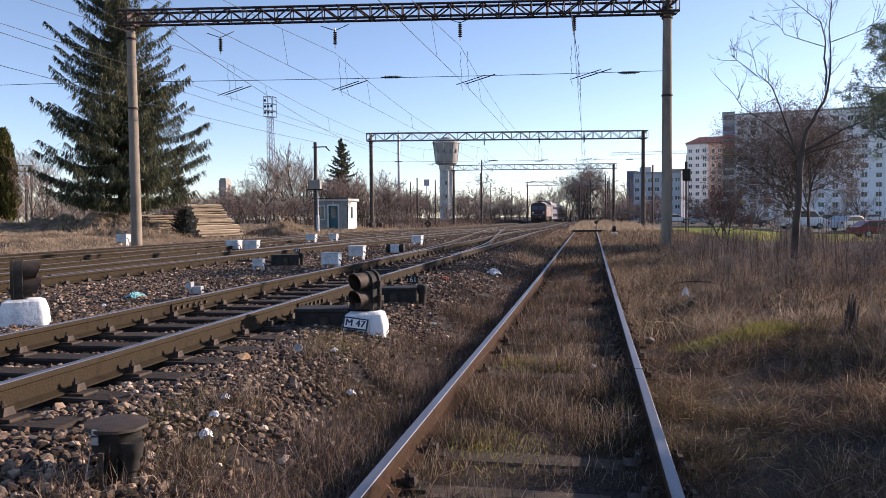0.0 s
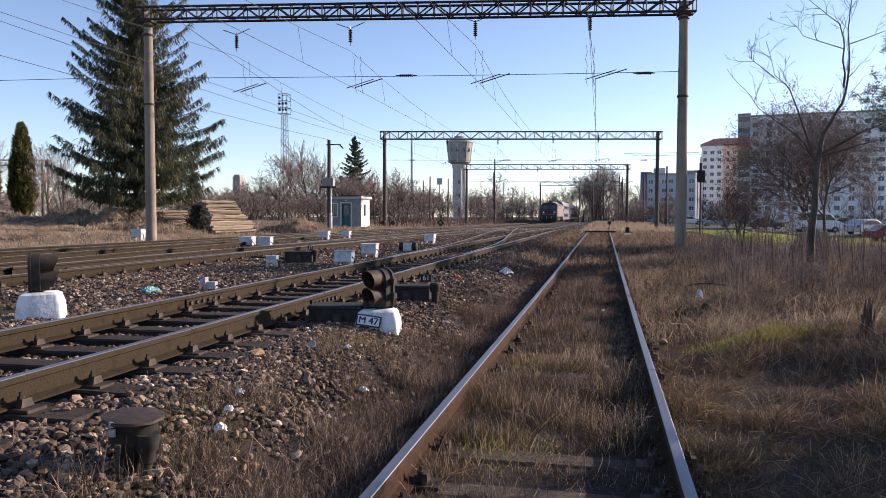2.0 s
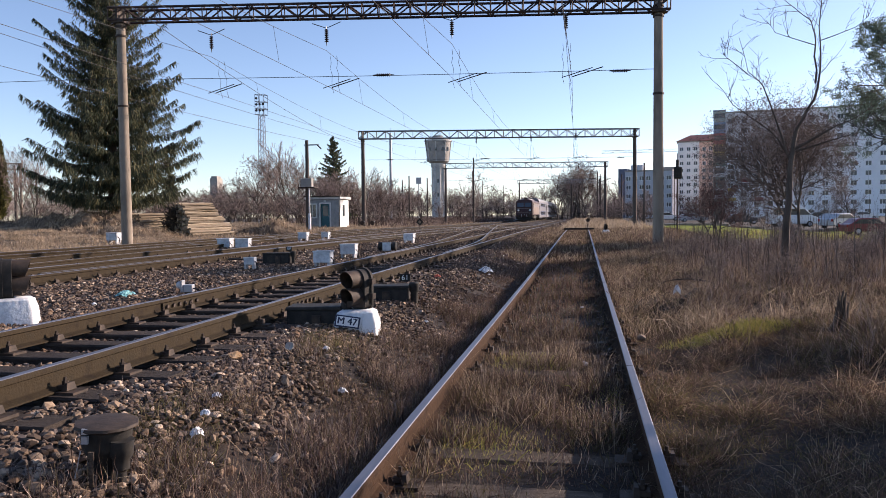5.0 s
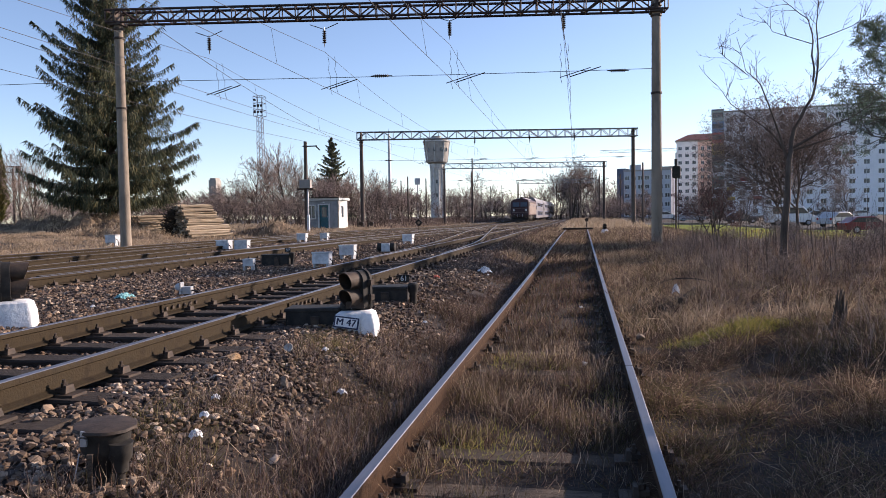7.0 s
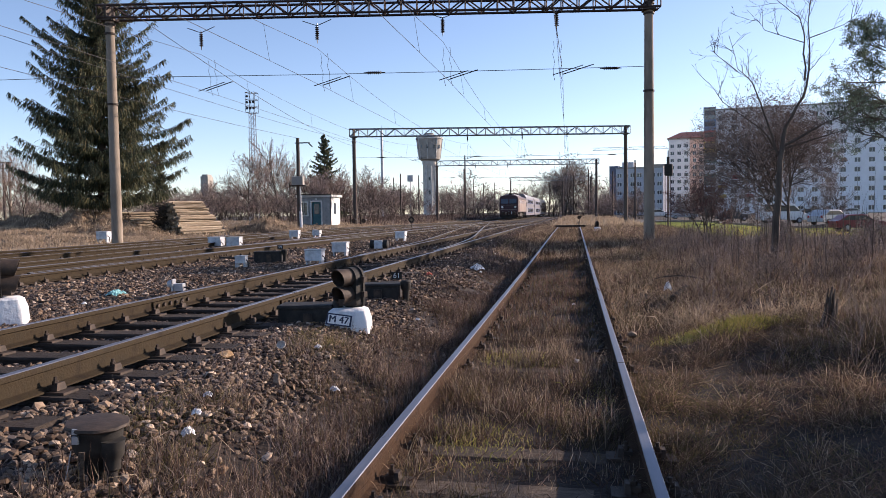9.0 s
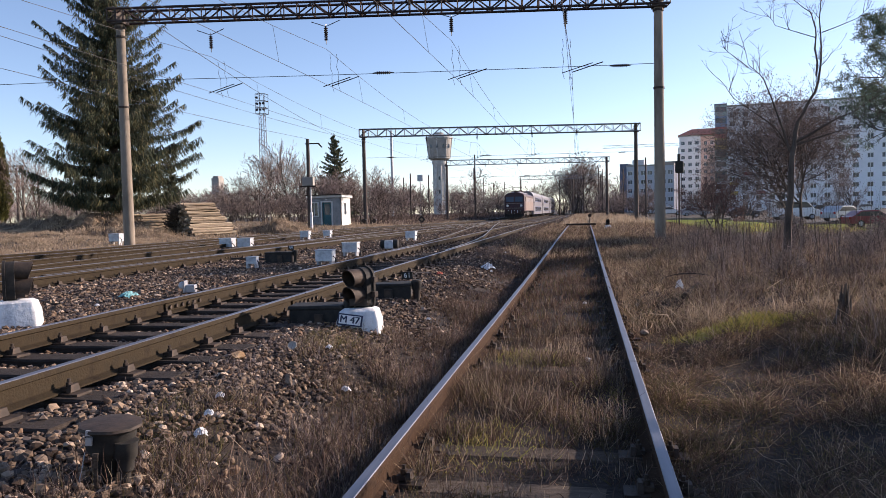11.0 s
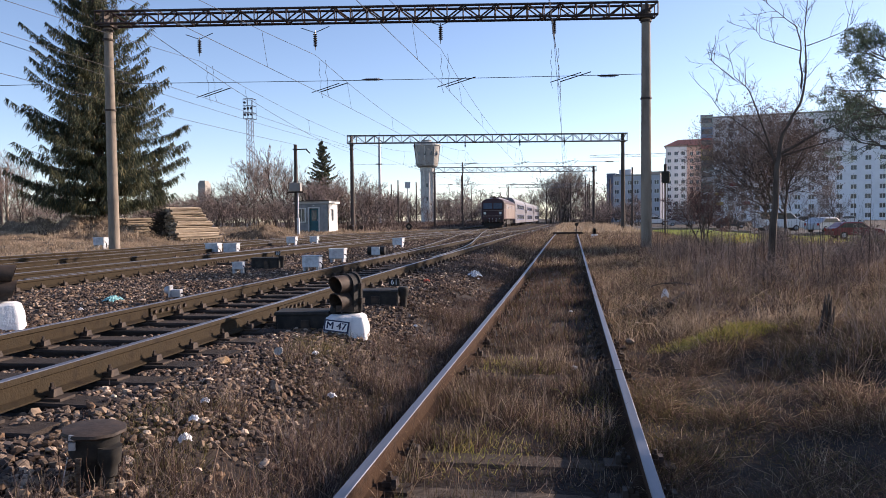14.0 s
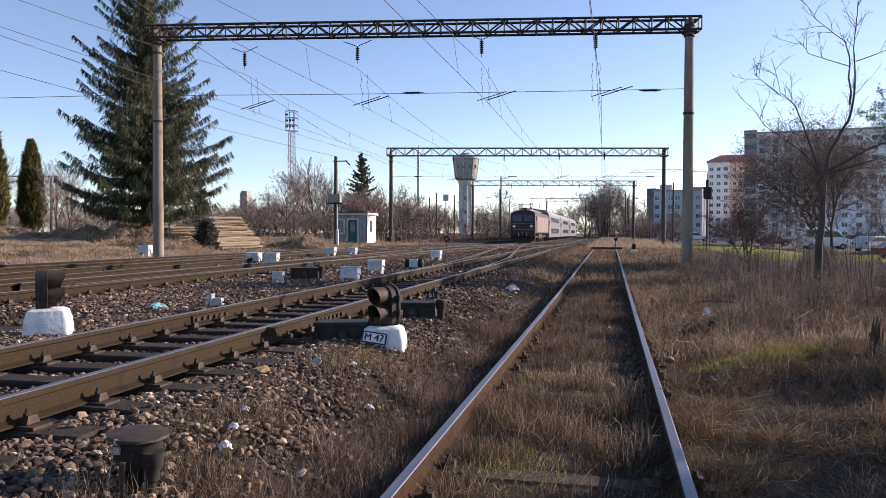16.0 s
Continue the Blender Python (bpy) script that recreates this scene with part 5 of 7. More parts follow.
def block(label, x, y, rz, width, depth, height, front_mat, side_mat, cols, rows, storey, ww, wh, roof="flat"):
    t = thing("apartment_building", label, "building", pose(x, y, -0.4, 0, 0, rz), group="buildings beyond the road")
    facade(t, width, height, cols, rows, storey, ww, wh, front_mat, pose(0, 0, 0))
    n = max(2, int(depth / 4))
    facade(t, depth, height, n, rows, storey, ww * 0.8, wh, side_mat, pose(0, depth, 0, 0, 0, -90))
    part("far_wall", Buf().box(width / 2, depth - 0.15, height / 2, width, 0.3, height), side_mat, t)
    part("far_wall", Buf().box(width - 0.15, depth / 2, height / 2, 0.3, depth - 1.2, height), side_mat, t)
    part("core", Buf().box(width / 2, depth / 2, height / 2, width - 1.6, depth - 1.6, height - 0.4), M_TANK, t)
    if roof == "flat":
        part("roof", Buf().box(width / 2, depth / 2, height + 0.25, width + 0.3, depth + 0.3, 0.5), M_TANK, t)
    else:
        b = Buf()
        o, h = 0.6, 2.6
        b.v += [(-o, -o, height), (width + o, -o, height), (width + o, depth + o, height), (-o, depth + o, height), (4, depth / 2, height + h), (width - 4, depth / 2, height + h)]
        b.f += [(0, 1, 5, 4), (1, 2, 5), (2, 3, 4, 5), (3, 0, 4), (3, 2, 1, 0)]
        part("roof", b, roof, t, "red sheet metal hipped roof")
    return t


M_REDROOF = material("red_sheet_roof", [(0.30, 0.10, 0.07), (0.40, 0.16, 0.11)], 0.6, 0.6, 0.1, 0.1, 8)
# White facades are lightened: haze over the buildings is put into their colour.
P_WHITE, P_PINK, P_GREY, P_SLATE, P_BLOCK = plaster("white", (0.84, 0.82, 0.80)), plaster("pink", (0.86, 0.60, 0.49)), plaster("pale_grey", (0.50, 0.52, 0.56)), plaster("slate", (0.15, 0.17, 0.23)), plaster("bluish_white", (0.90, 0.91, 0.93))
pk = block("ten-storey white and pink apartment block with red roof", 37.75, 313.30, -9, 8.0, 12, 30.0, P_WHITE, P_WHITE, 3, 10, 2.85, 1.5, 1.5)
pk2 = block("ten-storey pink apartment block with red roof", 44.32, 314.60, -9, 9.5, 12, 30.0, P_PINK, P_PINK, 4, 10, 2.85, 1.3, 1.5)
b = Buf()
b.v += [(-0.7, -0.7, 30.5), (17.9, -0.7, 30.5), (17.9, 12.7, 30.5), (-0.7, 12.7, 30.5), (4.5, 6, 33.4), (16.0, 6, 33.4)]
b.f += [(0, 1, 5, 4), (1, 2, 5), (2, 3, 4, 5), (3, 0, 4), (3, 2, 1, 0)]
part("hipped_roof", b, M_REDROOF, pk, "red sheet metal hipped roof")
gr = block("grey five-storey office building with rows of windows", 14.28, 262.78, -14, 15.5, 16, 16.0, P_GREY, P_SLATE, 7, 5, 3.0, 1.6, 1.5)
part("stair_block", Buf().box(-1.0, 8, 8.6, 3.0, 14, 17.2), P_SLATE, gr, "dark slate end block")
part("plant_room", Buf().box(3, 8, 17.5, 4, 5, 2.2), P_GREY, gr)
block("pinkish-grey apartment block behind the office building", 33.02, 322.56, -9, 7.0, 12, 20.5, plaster("dusty_pink", (0.45, 0.36, 0.32)), P_GREY, 3, 6, 2.9, 1.4, 1.5)
bk = block("long bluish-white eleven-storey apartment block", 44.44, 251.42, -9, 62.0, 13, 33.3, P_BLOCK, P_BLOCK, 16, 11, 2.9, 1.7, 1.5)
st = thing("stairwell_tower", "stairwell strip banded in green, blue, red and yellow", "building", pose(40.91, 249.70, -0.4, 0, 0, -9), group="buildings beyond the road")
BANDS = [("sage", (0.22, 0.30, 0.27)), ("bluish_white", (0.80, 0.82, 0.85)), ("sage", (0.22, 0.30, 0.27)), ("yellow", (0.62, 0.46, 0.14)), ("red", (0.50, 0.12, 0.12)), ("blue", (0.20, 0.30, 0.45)), ("teal", (0.28, 0.40, 0.42)), ("mint", (0.42, 0.50, 0.46)), ("sage", (0.22, 0.30, 0.27))]
BANDS = BANDS[:1] + [BANDS[1], BANDS[0], BANDS[1], BANDS[0]] + BANDS[3:6] + BANDS[7:8]
z = 0.0
for i, (nm, col) in enumerate(BANDS):
    h = 6.2 if i == 0 else 3.45
    part("band", Buf().box(1.75, 5, z + h / 2, 3.5, 10, h - 0.02), plaster(nm, col), st)
    part("balcony_glass", Buf().box(1.75, -0.06, z + h / 2 + 0.3, 3.1, 0.12, h * 0.45), M_GLASS_DARK, st)
    z += h
part("roof", Buf().box(1.75, 5, z + 0.2, 3.8, 10.4, 0.4), P_SLATE, st)
for bx, bz, nm in ((1.2, 6.0, "yellow"), (1.2, 9.0, "yellow"), (5.2, 12.0, "red"), (9.0, 6.0, "red")):
    part("balcony", Buf().box(bx + 1.2, -0.5, bz, 2.4, 1.0, 1.1), WALLS[nm], bk, "painted balcony parapet")
crane = thing("tower_crane", "far horizontal crane jib above the roofs", "crane", pose(52.84, 438.62, 0))
part("mast", Buf().box(0, 0, 17, 1.2, 1.2, 36), M_GALV, crane)
truss_beam("jib", (-42, 0, 37.5), (18, 0, 37.5), 1.4, 1.2, 3.0, crane, M_GALV)

# ---- road, lawn and cars ----
lawn_x = graded(6.5, 120, 8, 30, 1.0, 1.15)
tagged(sheet("lawn", lawn_x, graded(40, 74, 44, 70, 1.0, 1.1), lambda x, y: land(x, y) + 0.03, M_LAWN), "sunlit green mown lawn by the road", "lawn", kind="structure")
tagged(sheet("road", graded(5, 220, 8, 30, 1.5, 1.2), np.linspace(75, 88, 14), lambda x, y: land(x, y) + 0.05, M_ASPHALT), "grey asphalt road and parking strip", "road", kind="structure")
kb = thing("kerb", "pale concrete kerb between lawn and road", "kerb", kind="structure")
for i in range(60):
    x = 8 + i * 1.6
    part("kerbstone", Buf().box(x, 74.6, land1(x, 74.6) + 0.08, 1.57, 0.2, 0.24), M_CONC, kb)


def car(label, x, y, rz, paint, L=4.3, H=1.46, van=False):
    t = thing("van" if van else "car", label, "van" if van else "car", pose(x, y, land1(x, y) + 0.05, 0, 0, rz), group="vehicles by the road")
    W = 1.95 if van else 1.75
    if van:
        low = [(-L / 2, 0.35), (L / 2 - 0.1, 0.35), (L / 2, 0.95), (L / 2 - 0.75, 1.25), (L / 2 - 1.45, H - 0.15), (L / 2 - 1.8, H), (-L / 2 + 0.1, H), (-L / 2, H - 0.1)]
        glass = [(L / 2 - 0.85, 1.3), (L / 2 - 1.5, H - 0.3), (-L / 2 + 0.5, H - 0.3), (-L / 2 + 0.5, 1.3)]
    else:
        low = [(-L / 2, 0.3), (L / 2 - 0.05, 0.3), (L / 2, 0.6), (L / 2 - 0.25, 0.82), (L / 2 - 1.15, 0.95), (L / 2 - 1.85, H - 0.05), (L / 2 - 2.2, H), (-L / 2 + 0.9, H - 0.03), (-L / 2 + 0.3, 1.0), (-L / 2, 0.9)]
        glass = [(L / 2 - 1.25, 0.96), (L / 2 - 1.9, H - 0.12), (-L / 2 + 0.95, H - 0.12), (-L / 2 + 0.45, 0.98)]
    b = Buf()
    b.prism(low[::-1], -W / 2, W / 2)
    part("body", b, paint, t, bevel=0.06)
    for s in (-1, 1):
        part("side_glass", Buf().prism(glass, s * W / 2 - 0.012, s * W / 2 + 0.012), M_GLASS_DARK, t)
        part("headlight", Buf().box(L / 2 - 0.12, s * (W / 2 - 0.22), 0.72, 0.2, 0.35, 0.14), M_LAMP_LENS, t)
        part("tail_light", Buf().box(-L / 2 + 0.02, s * (W / 2 - 0.15), 0.8, 0.08, 0.2, 0.22), M_RED_LENS, t)
        for wx in (-L * 0.3, L * 0.31):
            wh = part("wheel", Buf().lathe(wx, s * (W / 2 - 0.1), 0.32, [(0.2, -0.1), (0.31, -0.09), (0.33, 0), (0.31, 0.11), (0.2, 0.12)], 18, pose(0, 0, 0, 90).to_3x3()), M_BLACK, t)
            part("rim", Buf().lathe(wx, s * (W / 2 + 0.015), 0.32, [(0.19, -0.02), (0.19, 0.02)], 14, pose(0, 0, 0, 90).to_3x3()), M_GALV, wh)
    return t


def paint(name, col):
    return material(name + "_car_paint", [tuple(c * 0.9 for c in col), col], 2, 0.3, 0.1, 0.0, spec=0.6)


PW, PS, PD, PR, PB = paint("white", (0.72, 0.72, 0.72)), paint("silver", (0.42, 0.44, 0.47)), paint("dark", (0.03, 0.035, 0.045)), paint("red", (0.17, 0.012, 0.022)), paint("blue", (0.08, 0.12, 0.25))
car("white passenger van parked by the road", 22.13, 85.93, 0, PW, 5.0, 2.2, True)
car("dark car parked by the road", 30.98, 99.92, 4, PD)
car("silver car parked by the road", 24.6, 78.2, 35, PS)
car("red car parked by the lawn", 24.26, 70.05, 8, PR)
car("silver hatchback on the road", 17.13, 123.68, 0, PS)
car("white car on the road", 13.96, 130.19, 0, PW)
car("dark car on the far side of the road", 21.12, 106.12, 0, PD)
car("white car far along the road", 50.37, 147.59, 0, PW)
car("dark car far along the road", 40.97, 140.64, 0, PD)


# ---- trees and bushes ----
def leaf_quads(pts, size, rng):
    """Small bent leaves round the given places: vertices and faces."""
    n = len(pts)
    pts = np.asarray(pts)
    u = rng.normal(size=(n, 3))
    u /= np.linalg.norm(u, axis=1, keepdims=True)
    w = np.cross(u, rng.normal(size=(n, 3)))
    w /= np.linalg.norm(w, axis=1, keepdims=True) + 1e-9
    s = size * rng.uniform(0.6, 1.3, (n, 1))
    V = np.stack([pts, pts + u * s * 0.5 + w * s * 0.35, pts + u * s, pts + u * s * 0.5 - w * s * 0.35], 1).reshape(-1, 3)
    return V, np.arange(n * 4).reshape(-1, 4)


def strips(base, tip, width, rng, bend=0.15):
    """Tapered two-piece blades from base to tip: vertices and faces."""
    n = len(base)
    d = tip - base
    L = np.linalg.norm(d, axis=1, keepdims=True)
    s = np.cross(d, rng.normal(size=(n, 3)))
    s /= np.linalg.norm(s, axis=1, keepdims=True) + 1e-9
    w = np.asarray(width).reshape(-1, 1) * np.ones((n, 1))
    mid = base + d * 0.55 + rng.normal(size=(n, 3)) * L * bend * 0.5
    V = np.stack([base - s * w / 2, base + s * w / 2, mid + s * w * 0.4, mid - s * w * 0.4, tip], 1).reshape(-1, 3)
    i = np.arange(n)[:, None] * 5
    return V, i + np.array([[0, 1, 2, 3]]), i + np.array([[3, 2, 4]])


def strip_mesh(name, base, tip, width, rng, mat, bend=0.15):
    V, q, t = strips(base, tip, width, rng, bend)
    me = fast_mesh(name, V, [q, t])
    me.materials.append(mat)
    return me


def grow(wood, twig, tips, p, d, L, r, level, rng, o):
    """One limb and, along it, its side limbs."""
    if level == o["levels"] - 1:
        # the last twigs are single tapering spikes
        tip = p + (d + Vector((0, 0, o["up"] * 2))).normalized() * L
        u = d.cross(Vector((0.3, 0.2, 1.0))).normalized() * max(o["min_r"], r)
        w = d.cross(u)
        k = len(twig.v)
        twig.v += [tuple(p + u), tuple(p - u * 0.5 + w * 0.87), tuple(p - u * 0.5 - w * 0.87), tuple(tip)]
        twig.f += [(k, k + 1, k + 3), (k + 1, k + 2, k + 3), (k + 2, k, k + 3)]
        tips.append((tip, level))
        return
    n = 4 if level < 2 else 2
    pts, rad = [p], [r]
    q, dd = p.copy(), d.copy()
    for i in range(n):
        dd = (dd + Vector((rng.gauss(0, 1), rng.gauss(0, 1), rng.gauss(0, 1))) * o["wander"] + Vector((0, 0, o["up"]))).normalized()
        q = q + dd * (L / n)
        pts.append(q)
        rad.append(max(o["min_r"], r * (1 - 0.75 * (i + 1) / n)))
    (wood if level < o["levels"] - 2 else twig).tube(pts, rad, 6 if level == 0 else 5 if level == 1 else 3, cap=False)
    tips.append((pts[-1], level))
    if level >= o["levels"] - 1:
        return
    k = o["kids"][level]
    for i in range(k):
        t = o["bare"][level] + (1 - o["bare"][level]) * (i + rng.random()) / k
        f = t * n
        a = min(n - 1, int(f))
        s = pts[a].lerp(pts[a + 1], f - a)
        axis = (pts[a + 1] - pts[a]).normalized()
        side = axis.cross(Vector((rng.gauss(0, 1), rng.gauss(0, 1), rng.gauss(0, 1)))).normalized()
        ang = radians(rng.uniform(*o["angle"]))
        nd = (axis * math.cos(ang) + side * math.sin(ang)).normalized()
        grow(wood, twig, tips, s, nd, L * rng.uniform(*o["shrink"]) * (1.15 - 0.5 * t), rad[a] * 0.62, level + 1, rng, o)


def bare_tree(name, label, category, seed, height, stems=1, kids=(9, 6, 5, 3), levels=5, up=0.05, angle=(28, 62), trunk=0.045, leaf=0.0, leaf_n=0, leaf_mat=None, bare=(0.3, 0.2, 0.15, 0.1), shrink=(0.45, 0.7), wander=0.12, min_r=0.006, flare=0.35):
    rng = random.Random(seed)
    t = thing(name, label, category)
    wood, twig, tips = Buf(), Buf(), []
    o = dict(kids=kids, levels=levels, up=up, angle=angle, bare=bare, shrink=shrink, wander=wander, min_r=min_r)
    for s in range(stems):
        a = rng.uniform(0, 6.28)
        d = Vector((math.cos(a) * flare * (stems > 1), math.sin(a) * flare * (stems > 1), 1)).normalized()
        grow(wood, twig, tips, Vector((d.x * 0.2, d.y * 0.2, -0.2)), d, height * rng.uniform(0.55, 0.75) if stems > 1 else height * 0.72, height * trunk * 0.25, 0, rng, o)
    part("trunk", wood, M_BARK, t, smooth=True)
    tagged(part("crown", twig, M_TWIG, t), kind="stuff")
    if leaf:
        g = np.random.default_rng(seed)
        src = np.array([tuple(p) for p, lv in tips if lv >= levels - 2])
        pts = src[g.integers(0, len(src), leaf_n)] + g.normal(size=(leaf_n, 3)) * leaf * 1.2
        V, q = leaf_quads(pts, leaf, g)
        me = fast_mesh("foliage", V, [q])
        me.materials.append(leaf_mat)
        tagged(part("foliage", me, None, t), kind="stuff")
    return t


def set_down(ob, x, y, rz=0.0, s=1.0, dz=0.0):
    ob.matrix_basis = pose(x, y, land1(x, y) + dz, 0, 0, rz) @ Matrix.Scale(s, 4)
    return ob


BUSH = [set_down(bare_tree("bare_bush", "bare many-stemmed bush with fine brown twigs", "bush", 11, 5.2, stems=6, kids=(6, 4, 4, 3), min_r=0.010), -36.96, 82.39),
        set_down(bare_tree("bare_bush", "dense bare bush beside the hut", "bush", 12, 5.6, stems=6, kids=(6, 5, 4, 4), up=0.12, angle=(18, 45), min_r=0.010), -27.13, 78.22),
        set_down(bare_tree("bare_bush", "low bare bush in dry grass", "bush", 13, 3.6, stems=6, kids=(5, 4, 4, 3), up=0.02, min_r=0.009), -33.82, 64.66)]
TREES = [set_down(bare_tree("bare_tree", "slender bare tree with upright twigs", "tree", 21, 9.5, kids=(13, 7, 4, 3), up=0.16, angle=(18, 42), min_r=0.011), -33.24, 81.09),
         set_down(bare_tree("bare_tree", "spreading bare tree with a rounded crown", "tree", 22, 8.5, kids=(10, 7, 5, 4), up=0.06, angle=(28, 60), min_r=0.011), -35.90, 78.52),
         set_down(bare_tree("bare_tree", "tall bare tree behind the tracks", "tree", 23, 15, kids=(12, 8, 5, 4), up=0.08, angle=(25, 52), min_r=0.02), -2.25, 198.34)]


def more(src, spots):
    r = random.Random(len(spots) + 3)
    for x, y, s in spots:
        copy_thing(src, pose(x, y, land1(x, y), 0, 0, r.uniform(0, 360)) @ Matrix.Scale(s * r.uniform(0.9, 1.1), 4))


more(BUSH[0], [(-37.77, 78.15, 0.9), (-36.93, 86.47, 1.0), (-31.22, 79.45, 0.85), (-44.13, 88.11, 1.0), (-29.04, 106.38, 1.1), (-41.32, 73.37, 0.75), (-42.82, 79.19, 0.9), (-36.26, 145.73, 1.3), (-27.21, 167.91, 1.2), (1.83, 153.27, 0.9), (-46.19, 174.35, 1.6), (-42.41, 185.29, 1.5)])
more(BUSH[1], [(-30.10, 83.75, 1.05), (-26.86, 82.35, 1.1), (-27.71, 88.30, 1.0), (-33.55, 91.22, 1.15), (-42.98, 91.39, 1.0), (-28.50, 101.39, 1.0), (-30.10, 87.83, 1.15), (-42.41, 195.49, 1.6), (-49.99, 204.18, 1.6), (-52.81, 193.43, 1.5), (-38.53, 226.84, 1.5)])
more(BUSH[2], [(-32.94, 56.68, 0.9), (-32.34, 58.84, 1.0), (-33.18, 66.83, 1.1), (-32.45, 69.01, 1.0), (-29.70, 67.52, 0.9), (-29.16, 69.66, 1.0), (-26.02, 66.21, 0.8), (-33.66, 54.50, 0.8), (-44.39, 50.34, 0.8), (-42.58, 52.73, 0.7), (-42.15, 54.86, 0.7), (-44.34, 47.29, 0.9), (-23.76, 87.04, 0.8), (-22.97, 92.30, 0.7),
               (16.34, 94.98, 0.9), (19.43, 97.63, 1.0), (29.68, 99.66, 1.0), (33.47, 103.47, 1.1), (14.93, 100.82, 0.9), (4.45, 113.02, 0.7), (1.29, 122.58, 0.9), (-12.71, 201.37, 1.4), (-18.88, 220.53, 1.5), (-24.01, 229.71, 1.4)])
more(TREES[0], [(-35.93, 84.63, 0.95), (-36.95, 94.63, 1.05), (-31.68, 116.06, 0.9), (-37.98, 45.49, 0.55), (-41.37, 50.93, 0.6), (-36.74, 125.25, 1.0), (-4.77, 213.13, 1.3), (-7.78, 232.92, 1.3), (26.10, 94.88, 0.6), (19.12, 91.46, 0.5), (29.59, 91.49, 0.6), (-36.88, 298.52, 1.4)])
more(TREES[1], [(-40.51, 93.92, 1.0), (-44.23, 93.18, 0.85), (-36.04, 90.73, 1.0), (-35.93, 135.60, 1.0), (-36.59, 43.73, 0.5), (-52.73, 101.69, 0.8), (-39.21, 165.54, 0.9), (-34.99, 196.96, 1.0), (-24.24, 260.25, 1.2), (-10.79, 242.52, 1.3), (24.56, 137.39, 0.7), (33.25, 139.11, 0.8), (42.18, 135.78, 0.8), (-49.26, 51.41, 0.8), (-53.80, 70.90, 0.6)])
more(TREES[2], [(-5.72, 207.85, 0.9), (0.96, 204.07, 0.95), (3.83, 199.54, 0.75), (-10.12, 227.36, 0.75), (-14.40, 252.00, 0.7), (-0.91, 224.09, 1.0), (-20.91, 281.30, 0.7), (-4.40, 218.30, 0.85), (-46.47, 317.01, 0.8), (-36.75, 339.32, 0.8), (-62.63, 324.01, 0.7)])


more(TREES[1], [(-5.2, 200.0, 1.7), (-2.0, 206.0, 1.95), (1.2, 201.0, 1.8), (3.6, 207.0, 1.5)])


# knee-high shrubs among the weeds of the bank
more(BUSH[2], [(3.2, 13.0, 0.22), (4.9, 14.6, 0.26), (6.4, 17.4, 0.30), (3.6, 17.8, 0.24), (5.2, 19.5, 0.30), (7.9, 21.6, 0.34), (4.0, 22.4, 0.30), (6.1, 24.2, 0.34), (2.9, 20.4, 0.22), (9.3, 25.4, 0.36), (3.9, 26.6, 0.30), (7.0, 27.5, 0.34), (2.7, 15.7, 0.20), (5.6, 16.2, 0.24)])


def conifer(name, label, seed, height, radius, clear, whorl, n_branch, mat, droop=0.95, rise=0.66, blade=0.42, per=110, width=0.075, tip_up=0.14):
    """A trunk with tiers of boughs that carry hanging sprays of needles."""
    g = np.random.default_rng(seed)
    t = thing(name, label, "tree")
    part("trunk", Buf().tube([(0, 0, -0.3), (0, 0, height * 0.5), (0, 0, height)], [height * 0.014, height * 0.009, 0.02], 10), M_BARK, t, smooth=True)
    wood, B, T, W = Buf(), [], [], []
    z = clear
    while z < height * 0.985:
        k = 1 - (z - clear) / (height - clear)
        R0 = radius * (k ** 0.85) * (0.75 + 0.25 * min(1, (1 - k) * 6 + 0.35))
        for i in range(int(n_branch * (2.5 if k > 0.7 else 1.6 if k > 0.45 else 1.1))):
            a = g.uniform(0, 2 * math.pi)
            R = R0 * g.uniform(0.36, 1.12)
            zz = z + g.uniform(-0.3, 0.3) * whorl
            u = np.linspace(0, 1, 6)
            drop = R * (rise - droop * k) * (u ** 1.15) + tip_up * R * u ** 3
            pts = np.stack([np.cos(a) * R * u, np.sin(a) * R * u, zz + drop], -1)
            wood.tube([tuple(p) for p in pts], [0.035 * R / 3 + 0.012, 0.03 * R / 3 + 0.01, 0.022, 0.016, 0.011, 0.006], 4, cap=False)
            m = int(per * (0.25 + R / radius))
            f = g.uniform(0.04, 1.0, m) ** 0.85
            idx = np.minimum((f * 5).astype(int), 4)
            fr = (f * 5 - idx)[:, None]
            p = pts[idx] * (1 - fr) + pts[idx + 1] * fr
            side = np.array([-np.sin(a), np.cos(a), 0])
            spread = 0.085 * R * np.sin(np.clip(f, 0, 1) * math.pi * 0.85 + 0.3)[:, None] * g.normal(size=(m, 1))
            p = p + side * spread - np.array([0, 0, 1.0]) * np.abs(spread) * 0.35
            out = np.array([np.cos(a), np.sin(a), 0])
            L = blade * g.uniform(0.5, 1.25, (m, 1)) * (0.6 + 0.8 * k * k)
            dirn = out * g.uniform(0.05, 0.6, (m, 1)) + side * g.normal(0, 0.4, (m, 1)) + np.array([0, 0, -1.0]) * g.uniform(0.3, 1.5, (m, 1))
            dirn /= np.linalg.norm(dirn, axis=1, keepdims=True)
            B.append(p)
            T.append(p + dirn * L)
            W.append(np.full(m, width) * g.uniform(0.6, 1.4, m))
        z += whorl * (0.7 + 0.5 * k)
    tagged(part("branchwork", wood, M_BARK, t), kind="stuff")
    tagged(part("needles", strip_mesh("needles", np.concatenate(B), np.concatenate(T), np.concatenate(W), g, mat, 0.2), None, t), kind="stuff")
    return t


